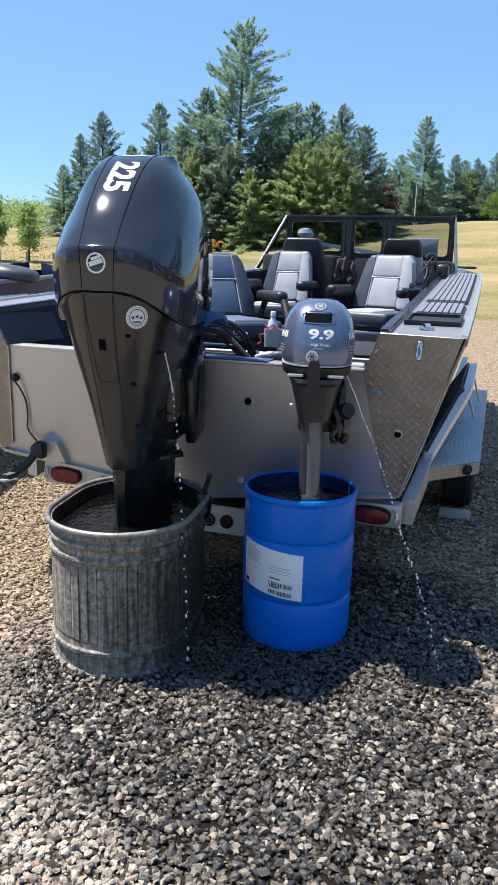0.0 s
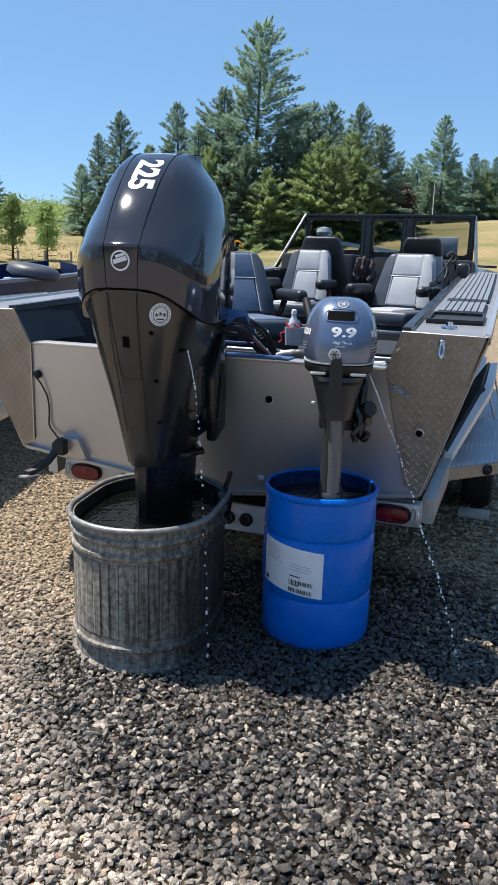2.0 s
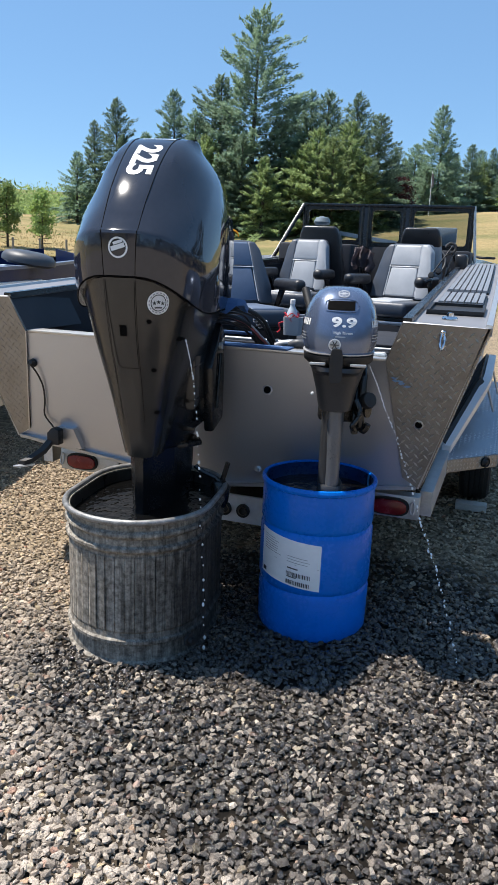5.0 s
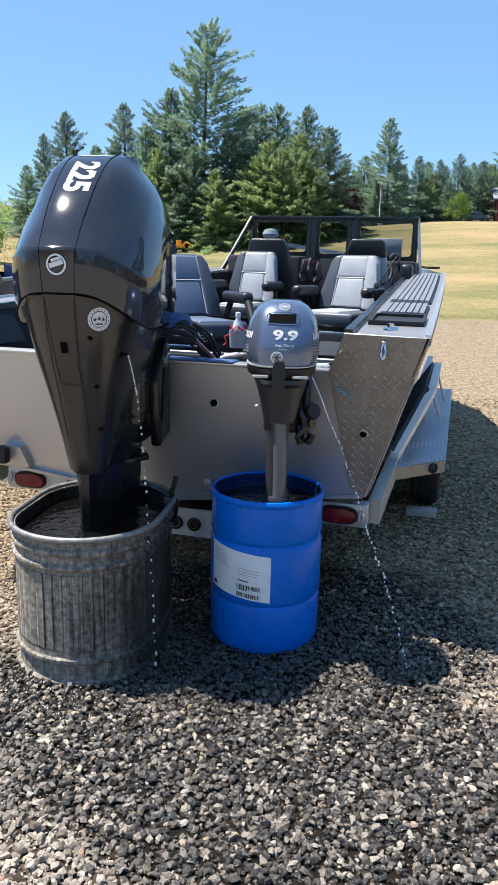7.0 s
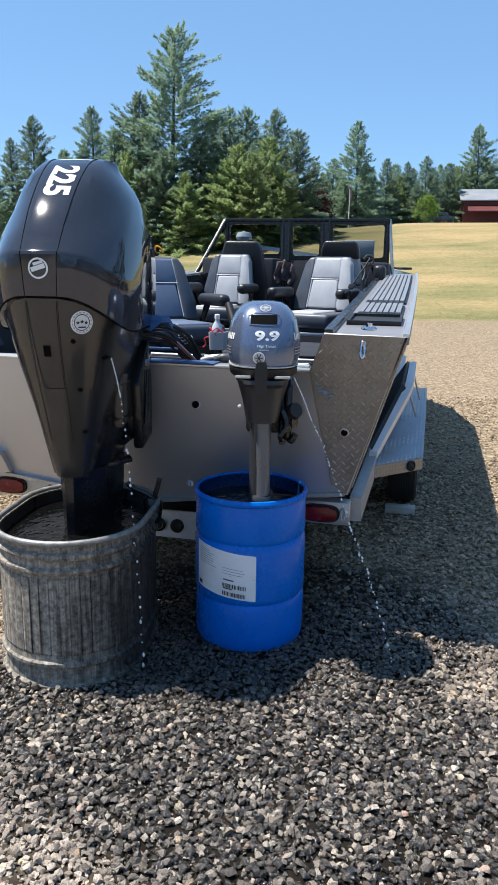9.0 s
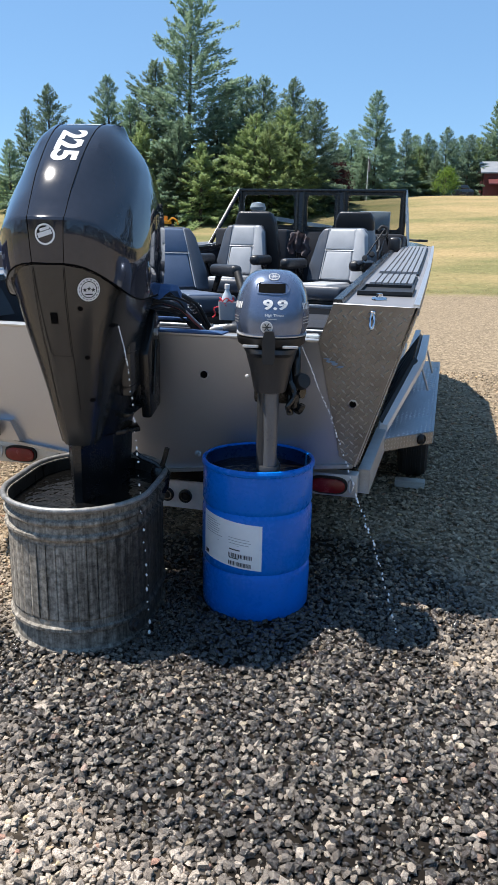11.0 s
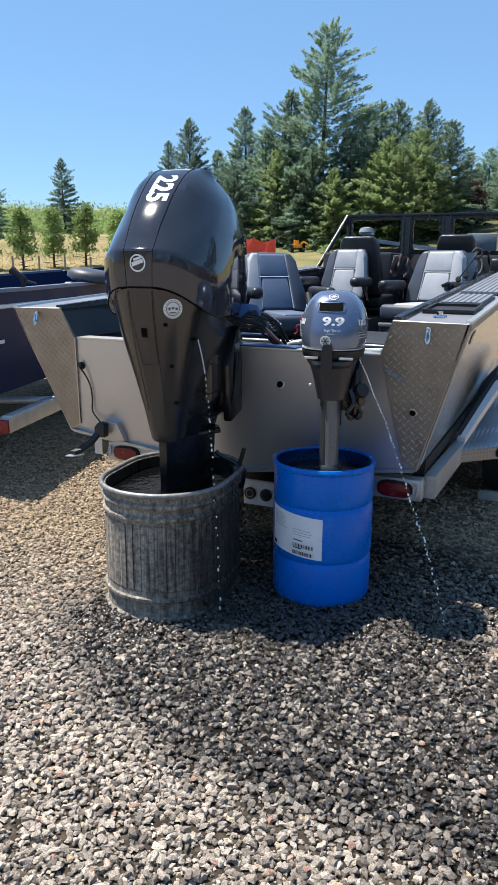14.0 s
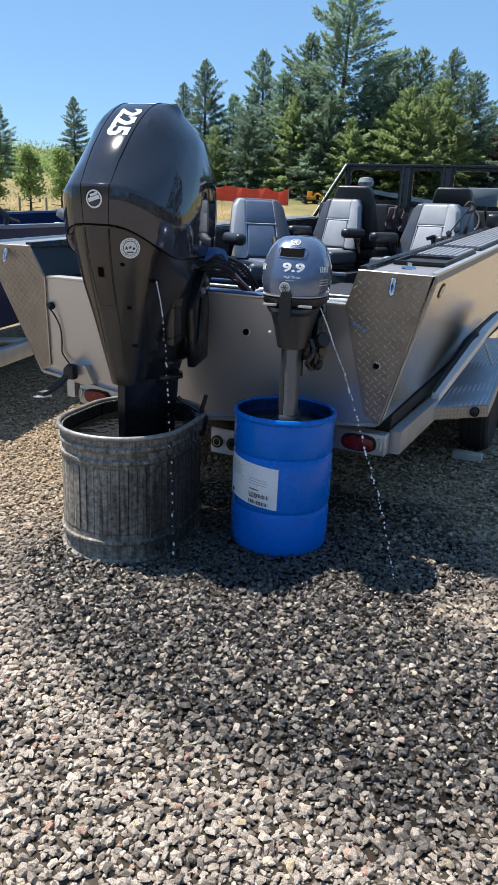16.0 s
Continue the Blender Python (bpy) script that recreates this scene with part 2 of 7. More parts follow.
def leaf_mat(name, a, b):
    m, t, n, l, p = nodes_of(name)
    geo = n.new("ShaderNodeNewGeometry")
    oi = n.new("ShaderNodeObjectInfo")
    ramp = n.new("ShaderNodeValToRGB")
    ramp.color_ramp.elements[0].color, ramp.color_ramp.elements[1].color = (*a, 1), (*b, 1)
    l.new(geo.outputs["Random Per Island"], ramp.inputs[0])
    hv = n.new("ShaderNodeHueSaturation")
    mr = n.new("ShaderNodeMapRange")
    mr.inputs[3].default_value, mr.inputs[4].default_value = 0.75, 1.25
    l.new(oi.outputs["Random"], mr.inputs[0])
    l.new(mr.outputs[0], hv.inputs["Value"])
    l.new(ramp.outputs[0], hv.inputs["Color"])
    l.new(hv.outputs[0], p.inputs["Base Color"])
    p.inputs["Roughness"].default_value = 0.65
    p.inputs["Specular IOR Level"].default_value = 0.3
    tl, ms = n.new("ShaderNodeBsdfTranslucent"), n.new("ShaderNodeMixShader")
    l.new(hv.outputs[0], tl.inputs[0])
    ms.inputs[0].default_value = 0.5
    l.new(p.outputs[0], ms.inputs[1])
    l.new(tl.outputs[0], ms.inputs[2])
    l.new(ms.outputs[0], n["Material Output"].inputs[0])
    return m


def galvanized_mat():
    """Old zinc: mottled grey with dark runs down the sides."""
    m, t, n, l, p = nodes_of("weathered_galvanized_steel")
    geo = n.new("ShaderNodeNewGeometry")
    mp = n.new("ShaderNodeMapping")
    mp.inputs["Scale"].default_value = (46, 46, 2.6)
    l.new(geo.outputs["Position"], mp.inputs[0])
    run, blot = n.new("ShaderNodeTexNoise"), n.new("ShaderNodeTexNoise")
    run.inputs["Scale"].default_value, run.inputs["Detail"].default_value = 1.0, 8
    run.inputs["Roughness"].default_value = 0.72
    blot.inputs["Scale"].default_value, blot.inputs["Detail"].default_value = 42, 10
    blot.inputs["Roughness"].default_value = 0.7
    l.new(mp.outputs[0], run.inputs[0])
    l.new(geo.outputs["Position"], blot.inputs[0])
    r1 = n.new("ShaderNodeValToRGB")
    r1.color_ramp.elements[0].position, r1.color_ramp.elements[1].position = 0.3, 0.6
    r1.color_ramp.elements[0].color, r1.color_ramp.elements[1].color = (0.14, 0.126, 0.108, 1), (0.51, 0.47, 0.41, 1)
    l.new(run.outputs[0], r1.inputs[0])
    ov = n.new("ShaderNodeMix")
    ov.data_type, ov.blend_type = "RGBA", "MULTIPLY"
    ov.inputs[0].default_value = 1.0
    r2 = n.new("ShaderNodeValToRGB")
    r2.color_ramp.elements[0].position, r2.color_ramp.elements[1].position = 0.36, 0.64
    r2.color_ramp.elements[0].color, r2.color_ramp.elements[1].color = (0.3, 0.29, 0.28, 1), (0.95, 0.94, 0.92, 1)
    l.new(blot.outputs[0], r2.inputs[0])
    l.new(r1.outputs[0], ov.inputs[6])
    l.new(r2.outputs[0], ov.inputs[7])
    # the side by the falling cooling water is darker, with a ragged edge
    side_dist = n.new("ShaderNodeVectorMath")
    side_dist.operation = "DISTANCE"
    side_dist.inputs[1].default_value = (-0.154, 2.803, 0.25)
    l.new(geo.outputs["Position"], side_dist.inputs[0])
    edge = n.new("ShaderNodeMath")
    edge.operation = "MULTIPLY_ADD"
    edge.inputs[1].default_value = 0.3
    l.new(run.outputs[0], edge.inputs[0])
    l.new(side_dist.outputs["Value"], edge.inputs[2])
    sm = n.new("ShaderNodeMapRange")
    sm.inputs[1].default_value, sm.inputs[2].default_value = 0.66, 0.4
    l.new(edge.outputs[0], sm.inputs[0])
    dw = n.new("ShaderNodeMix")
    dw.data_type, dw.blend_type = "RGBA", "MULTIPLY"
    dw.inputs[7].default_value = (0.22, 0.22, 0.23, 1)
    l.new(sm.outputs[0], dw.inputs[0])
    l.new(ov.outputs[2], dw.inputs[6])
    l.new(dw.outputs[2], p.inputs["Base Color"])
    p.inputs["Metallic"].default_value = 0.0
    p.inputs["Specular IOR Level"].default_value = 0.12
    rr = n.new("ShaderNodeMapRange")
    rr.inputs[3].default_value, rr.inputs[4].default_value = 0.55, 0.85
    l.new(blot.outputs[0], rr.inputs[0])
    l.new(rr.outputs[0], p.inputs["Roughness"])
    bp = n.new("ShaderNodeBump")
    bp.inputs["Strength"].default_value, bp.inputs["Distance"].default_value = 0.15, 0.004
    l.new(blot.outputs[0], bp.inputs["Height"])
    l.new(bp.outputs[0], p.inputs["Normal"])
    return m


M = {}
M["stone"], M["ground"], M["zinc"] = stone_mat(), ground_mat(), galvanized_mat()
M["alu"] = mat("brushed_aluminum", (0.68, 0.68, 0.67), (0.57, 0.57, 0.57), 0.42, 0.9, 3, 0.06, 160, 0.08, (1, 14, 14))
M["hull"] = mat("bright_hull_aluminum", (0.66, 0.66, 0.65), (0.63, 0.63, 0.625), 0.24, 0.95, 1.5, 0.004, 160, 0.015)
M["alu_sat"] = mat("satin_aluminum_plate", (0.55, 0.565, 0.6), (0.515, 0.53, 0.565), 0.4, 0.78, 1.2, 0.015, 160, 0.03)
M["deck"] = mat("dull_grey_deck_plate", (0.25, 0.25, 0.265), (0.2, 0.2, 0.21), 0.5, 0.3, 5, 0.06, 90, 0.1)
M["fender"] = mat("dull_fender_plate", (0.4, 0.43, 0.47), (0.3, 0.33, 0.37), 0.42, 0.6, 8, 0.06, 90, 0.1)
M["tread"] = mat("aluminum_tread_plate", (0.35, 0.325, 0.29), (0.25, 0.23, 0.205), 0.45, 0.7, 9, 0.12, 90, 0.1)
# lugs in a lighter tone than the plate they stand on
M["tread_lug"] = mat("pale_tread_lug", (0.58, 0.54, 0.48), (0.46, 0.43, 0.38), 0.5, 0.45, 20, 0.05, 200, 0.08)
M["galv"] = mat("galvanized_trailer_steel", (0.55, 0.57, 0.59), (0.42, 0.44, 0.46), 0.45, 0.75, 10, 0.05, 90, 0.1)
M["navy"] = mat("dark_blue_interior_paint", (0.019, 0.02, 0.026), (0.014, 0.015, 0.02), 0.6, 0, 4, 0.1, 220)
M["hullblue"] = mat("navy_hull_paint", (0.01, 0.022, 0.078), (0.008, 0.018, 0.062), 0.5, 0, 3, 0, 60, 0.08, spec=0.15)
M["cowl"] = mat("black_gloss_cowling", (0.028, 0.03, 0.041), (0.023, 0.025, 0.034), 0.07, 0, 2, 0, 40, 0.01, coat=0.4)
M["rail"] = mat("pale_aluminum_rail", (0.72, 0.74, 0.76), (0.62, 0.64, 0.67), 0.4, 0.5, 6, 0.03, 120, 0.08)
M["oldzinc"] = mat("worn_zinc_rim", (0.36, 0.355, 0.345), (0.16, 0.158, 0.152), 0.5, 0.5, 26, 0.08, 140, 0.12)
M["chaps"] = mat("black_satin_panel", (0.026, 0.026, 0.026), (0.02, 0.02, 0.02), 0.2, 0, 4, 0.015, 300, 0.05, spec=0.6)
M["blackmetal"] = mat("black_painted_metal", (0.012, 0.012, 0.013), (0.008, 0.008, 0.009), 0.24, 0, 6, 0.06, 150, 0.1)
M["blackplastic"] = mat("matt_black_plastic", (0.016, 0.016, 0.017), (0.011, 0.011, 0.012), 0.55, 0, 8, 0.08, 200)
M["rubber"] = mat("tyre_rubber", (0.022, 0.021, 0.02), (0.014, 0.014, 0.014), 0.8, 0, 12, 0.25, 90)
M["kicker"] = mat("metallic_blue_grey_cowl", (0.14, 0.18, 0.275), (0.12, 0.155, 0.24), 0.27, 0.5, 3, 0.02, 500, 0.05, coat=0.9)
M["kicker_leg"] = mat("charcoal_grey_casting", (0.05, 0.052, 0.058), (0.036, 0.038, 0.043), 0.4, 0.3, 5, 0.05, 140, 0.08)
M["legpaint"] = mat("grey_leg_paint", (0.13, 0.138, 0.155), (0.1, 0.107, 0.12), 0.3, 0.2, 5, 0.03, 140, 0.08)
M["drum"] = mat("blue_plastic", (0.0005, 0.165, 0.68), (0.0005, 0.14, 0.58), 0.28, 0, 4, 0.04, 60, 0.08, spec=0.24)
# the drum's blue again, darkened for the shade inside it
M["drum_in"] = mat("shaded_blue_plastic", (0.002, 0.035, 0.14), (0.002, 0.02, 0.08), 0.3, 0, 9, 0.05, 60, 0.1)
M["hole"] = mat("dark_opening", (0.002, 0.002, 0.002), None, 0.9, spec=0.1)
M["label"] = mat("white_paper_label", (0.87, 0.88, 0.89), (0.8, 0.81, 0.83), 0.6, 0, 12, 0.05, 40)
M["ink"] = mat("black_ink", (0.03, 0.03, 0.035), None, 0.6)
M["greyink"] = mat("pale_grey_ink", (0.42, 0.43, 0.45), None, 0.6)
M["white"] = mat("white_decal", (0.8, 0.8, 0.8), (0.74, 0.74, 0.74), 0.4, 0, 30)
M["silver"] = mat("silver_decal", (0.55, 0.55, 0.55), (0.45, 0.45, 0.45), 0.35, 0.4, 40)
M["chrome"] = mat("polished_stainless", (0.75, 0.75, 0.76), (0.68, 0.68, 0.7), 0.16, 1.0, 20, 0, 60, 0.05)
M["vinyl_d"] = mat("dark_slate_vinyl", (0.07, 0.082, 0.105), (0.055, 0.066, 0.088), 0.42, 0, 9, 0.15, 160)
M["vinyl_l"] = mat("light_grey_vinyl", (0.39, 0.41, 0.44), (0.32, 0.34, 0.37), 0.5, 0, 9, 0.15, 160)
M["vinyl_m"] = mat("blue_grey_vinyl", (0.13, 0.17, 0.25), (0.105, 0.14, 0.21), 0.42, 0, 9, 0.15, 160)
M["vinyl_b"] = mat("black_vinyl", (0.024, 0.024, 0.027), (0.018, 0.018, 0.02), 0.36, 0, 9, 0.2, 130)
M["seam"] = mat("pale_piping", (0.5, 0.52, 0.55), None, 0.5)
M["red"] = mat("red_lens", (0.22, 0.012, 0.014), (0.15, 0.008, 0.01), 0.22, 0, 20, 0.1, 200)
M["bark"] = mat("fir_bark", (0.10, 0.075, 0.055), (0.06, 0.045, 0.033), 0.9, 0, 3, 0.6, 14, 0.05, (1, 1, 0.3))
M["fir"] = leaf_mat("fir_needles", (0.145, 0.225, 0.162), (0.29, 0.385, 0.262))
M["fir_light"] = leaf_mat("young_fir_needles", (0.2, 0.28, 0.12), (0.38, 0.47, 0.22))
# extra dark needles, only for the unseen woods that darken reflections
M["shade_fir"] = leaf_mat("dark_reflected_needles", (0.03, 0.045, 0.03), (0.07, 0.085, 0.05))
M["leaf"] = leaf_mat("broad_leaves", (0.21, 0.31, 0.1), (0.36, 0.45, 0.17))
M["straw"] = leaf_mat("dry_grass_blades", (0.33, 0.26, 0.125), (0.46, 0.38, 0.21))
M["plum"] = leaf_mat("dark_red_leaves", (0.03, 0.012, 0.014), (0.07, 0.025, 0.025))
M["lime"] = leaf_mat("bright_green_leaves", (0.12, 0.2, 0.03), (0.24, 0.34, 0.06))
M["wood"] = mat("grey_board", (0.3, 0.27, 0.23), (0.2, 0.18, 0.15), 0.8, 0, 6, 0.3, 40, 0.05, (1, 8, 8))
M["paleboard"] = mat("bleached_board", (0.55, 0.52, 0.47), (0.42, 0.39, 0.35), 0.8, 0, 6, 0.3, 40, 0.05, (1, 8, 8))
M["barn"] = mat("red_metal_siding", (0.13, 0.025, 0.022), (0.1, 0.018, 0.017), 0.6, 0, 1, 0.1, 6)
M["roof"] = mat("grey_metal_roof", (0.32, 0.33, 0.34), (0.26, 0.27, 0.28), 0.5, 0.3, 1, 0.1, 6)
M["orange"] = mat("orange_mesh_fence", (0.75, 0.075, 0.03), (0.6, 0.05, 0.02), 0.6, 0, 5, 0.1, 20)
M["yellow"] = mat("yellow_machine_paint", (0.75, 0.32, 0.02), (0.6, 0.25, 0.015), 0.4)
M["carblack"] = mat("dark_car_paint", (0.02, 0.022, 0.028), None, 0.25, 0, 2, coat=0.8)
M["pink"] = mat("faded_mauve_cloth", (0.2, 0.165, 0.175), (0.12, 0.1, 0.11), 0.85, 0, 9, 0.3, 40)
M["redplastic"] = mat("bright_red_plastic", (0.7, 0.04, 0.06), (0.55, 0.03, 0.04), 0.4)
M["pinkcable"] = mat("faded_red_cable", (0.5, 0.12, 0.12), (0.4, 0.08, 0.08), 0.5)
M["bluerag"] = mat("blue_sleeve", (0.035, 0.09, 0.22), (0.025, 0.065, 0.17), 0.5, 0, 12, 0.2, 60)
M["paleblue"] = mat("pale_blue_grey_plastic", (0.5, 0.58, 0.65), (0.42, 0.5, 0.57), 0.4)
M["smear"] = mat("pale_blue_paint", (0.24, 0.4, 0.62), (0.18, 0.32, 0.52), 0.5)
M["droplet"] = mat("splashing_water", (0.85, 0.87, 0.9), (0.75, 0.78, 0.8), 0.05, 0, 20, spec=0.8)
M["greycover"] = mat("dark_grey_vinyl_cover", (0.07, 0.075, 0.085), (0.05, 0.054, 0.062), 0.45, 0, 9, 0.15, 120)
M["rib"] = mat("grey_ribbed_pad", (0.26, 0.27, 0.29), (0.2, 0.21, 0.225), 0.42, 0.2, 8, 0.1, 120)
M["asphalt"] = mat("weathered_asphalt", (0.13, 0.13, 0.13), (0.1, 0.1, 0.1), 0.9, 0, 1, 0.3, 12)


def glass_mat(name, tint=(0.9, 0.95, 0.95), rough=0.0):
    m, t, n, l, p = nodes_of(name)
    p.inputs["Base Color"].default_value = (*tint, 1)
    p.inputs["Transmission Weight"].default_value = 1
    p.inputs["Roughness"].default_value, p.inputs["IOR"].default_value = rough, 1.05
    return m


M["glass"] = glass_mat("tinted_windscreen", (0.5, 0.52, 0.52))


def water_mat():
    m, t, n, l, p = nodes_of("dirty_water")
    p.inputs["Base Color"].default_value = (0.004, 0.004, 0.004, 1)
    p.inputs["Specular IOR Level"].default_value = 0.5
    p.inputs["Roughness"].default_value = 0.06
    ns = n.new("ShaderNodeTexNoise")
    ns.inputs["Scale"].default_value = 13
    bp = n.new("ShaderNodeBump")
    bp.inputs["Strength"].default_value, bp.inputs["Distance"].default_value = 0.45, 0.02
    l.new(ns.outputs[0], bp.inputs["Height"])
    l.new(bp.outputs[0], p.inputs["Normal"])
    return m


M["water"] = water_mat()
M["wetzinc"] = mat("wet_stained_zinc", (0.05, 0.046, 0.04), (0.02, 0.019, 0.017), 0.4, 0, 14, 0.1, 60, 0.2, (1, 1, 0.2), spec=0.3)


# ---- mesh helpers ----
def finish(ob, bm, material, smooth=40):
    bmesh.ops.recalc_face_normals(bm, faces=bm.faces)
    bm.to_mesh(ob.data)
    bm.free()
    if material:
        for m in (material if isinstance(material, (list, tuple)) else [material]):
            ob.data.materials.append(m)
    if smooth:
        ob.data.shade_smooth()
        ob.data.set_sharp_from_angle(angle=radians(smooth))
    return ob


def part(name, bm, material, parent=None, label="", smooth=40):
    ob = finish(new(name, bpy.data.meshes.new(name)), bm, material, smooth)
    if parent:
        ob.parent = parent
    if label:
        tagged(ob, label)
    return ob


def thing(name, m, label, category, group="", kind=""):
    ob = new(name)
    ob.empty_display_size = 0.1
    ob.matrix_world = m
    return tagged(ob, label, category, group, kind)


def box(x0, x1, y0, y1, z0, z1, bev=0.0, seg=2, bm=None):
    bm = bm or bmesh.new()
    r = bmesh.ops.create_cube(bm, size=1.0)
    m = Matrix.Translation(((x0 + x1) / 2, (y0 + y1) / 2, (z0 + z1) / 2)) @ Matrix.Diagonal((x1 - x0, y1 - y0, z1 - z0, 1))
    bmesh.ops.transform(bm, matrix=m, verts=r["verts"])
    if bev:
        ed = list({e for v in r["verts"] for e in v.link_edges})
        bmesh.ops.bevel(bm, geom=ed, offset=bev, segments=seg, affect="EDGES", profile=0.5)
    return bm


def prism(poly, d0, d1, axis="y", bev=0.0, seg=2):
    """A polygon given in two coordinates, pushed out along the third axis."""
    bm = bmesh.new()
    put = {"y": lambda a, b, d: (a, d, b), "x": lambda a, b, d: (d, a, b), "z": lambda a, b, d: (a, b, d)}[axis]
    lo = [bm.verts.new(put(a, b, d0)) for a, b in poly]
    hi = [bm.verts.new(put(a, b, d1)) for a, b in poly]
    k = len(poly)
    bm.faces.new(lo)
    bm.faces.new(hi[::-1])
    for i in range(k):
        bm.faces.new((lo[i], hi[i], hi[(i + 1) % k], lo[(i + 1) % k]))
    if bev:
        bmesh.ops.bevel(bm, geom=bm.edges[:], offset=bev, segments=seg, affect="EDGES", profile=0.5)
    return bm


def loft(sections, caps=True, bm=None, closed=True):
    """Rings of equally many points, joined in order."""
    bm = bm or bmesh.new()
    rings = [[bm.verts.new(p) for p in s] for s in sections]
    k = len(rings[0])
    for a, b in zip(rings, rings[1:]):
        for i in range(k if closed else k - 1):
            bm.faces.new((a[i], a[(i + 1) % k], b[(i + 1) % k], b[i]))
    if caps and closed:
        bm.faces.new(rings[0][::-1])
        bm.faces.new(rings[-1])
    return bm


def ring(cx, cy, z, rx, ry=None, k=24):
    ry = ry or rx
    return [(cx + rx * math.cos(2 * math.pi * i / k), cy + ry * math.sin(2 * math.pi * i / k), z) for i in range(k)]


def turned(profile, k=32, caps=True):
    return loft([ring(0, 0, z, max(r, 1e-4), None, k) for r, z in profile], caps)


def rod(a, b, r, k=10, bm=None, r2=None):
    a, b = Vector(a), Vector(b)
    q = (b - a).to_track_quat("Z", "Y").to_matrix()
    r2 = r if r2 is None else r2
    rings = []
    for p, rr in ((a, r), (b, r2)):
        rings.append([p + q @ Vector((rr * math.cos(2 * math.pi * i / k), rr * math.sin(2 * math.pi * i / k), 0)) for i in range(k)])
    return loft(rings, True, bm)


def tube(points, r, k=8, bm=None, res=6):
    """A round cable through the points, smoothed."""
    pts = [Vector(p) for p in points]
    out = []
    for i in range(len(pts) - 1):
        p0, p1, p2, p3 = pts[max(i - 1, 0)], pts[i], pts[i + 1], pts[min(i + 2, len(pts) - 1)]
        for j in range(res):
            t = j / res
            out.append(0.5 * ((2 * p1) + (p2 - p0) * t + (2 * p0 - 5 * p1 + 4 * p2 - p3) * t * t + (3 * p1 - p0 - 3 * p2 + p3) * t ** 3))
    out.append(pts[-1])
    rings = []
    for i, p in enumerate(out):
        d = (out[min(i + 1, len(out) - 1)] - out[max(i - 1, 0)]).normalized()
        q = d.to_track_quat("Z", "Y").to_matrix()
        rings.append([p + q @ Vector((r * math.cos(2 * math.pi * a / k), r * math.sin(2 * math.pi * a / k), 0)) for a in range(k)])
    return loft(rings, True, bm)


def moved(bm, m):
    bmesh.ops.transform(bm, matrix=m, verts=bm.verts[:])
    return bm


BOAT = pose(0, 0, 0, 0, 0, -16) @ Matrix.Translation((-1.28, 3.133, 0))

# ---- ground ----
def smooth01(a, b, v):
    t = np.clip((v - a) / (b - a), 0, 1)
    return t * t * (3 - 2 * t)


def terrain(x, y):
    """Level yard, then a field that climbs, more steeply to the east."""
    x, y = np.asarray(x, float), np.asarray(y, float)
    az = np.degrees(np.arctan2(x, np.maximum(y, 1e-3)))
    d = np.hypot(x, y)
    east = smooth01(-5, 16, az)
    rise = smooth01(18, 80, d) * (4.7 + 1.9 * east)
    far = smooth01(95, 420, d) * (24 - 6 * east)
    front = smooth01(5, 25, y)
    return (rise + far) * front


def build_ground():
    rs = np.concatenate([np.linspace(0, 30, 40), np.geomspace(31, 4000, 60)])
    k = 180
    verts, faces = [(0, 2.5, 0)], []
    for r in rs[1:]:
        a = np.linspace(0, 2 * math.pi, k, endpoint=False)
        x, y = r * np.sin(a), 2.5 + r * np.cos(a)
        verts += list(zip(x, y, terrain(x, y)))
    for i in range(k):
        faces.append((0, 1 + i, 1 + (i + 1) % k))
    for j in range(len(rs) - 2):
        o = 1 + j * k
        for i in range(k):
            faces.append((o + i, o + k + i, o + k + (i + 1) % k, o + (i + 1) % k))
    me = bpy.data.meshes.new("ground")
    me.from_pydata(verts, [], faces)
    co = np.array(verts)
    edge = 24.0 - 0.10 * co[:, 0]
    g = np.clip((co[:, 1] - edge) / 6 + 0.5, 0, 1)
    g = np.maximum(g, np.clip((-co[:, 0] - 14) / 6, 0, 1))
    at = me.attributes.new("grass", "FLOAT", "POINT")
    at.data.foreach_set("value", g.astype(np.float32))
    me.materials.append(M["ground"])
    me.shade_smooth()
    return tagged(new("ground", me), "gravel yard running out into a dry grass field", "ground", kind="structure")


ground = build_ground()


# ---- stock tank ----
def stadium(r, half, z, k=20):
    pts = []
    for i in range(k + 1):
        a = math.pi * i / k
        pts.append((r * math.cos(a), half + r * math.sin(a), z))
    for i in range(k + 1):
        a = math.pi + math.pi * i / k
        pts.append((r * math.cos(a), -half + r * math.sin(a), z))
    return pts


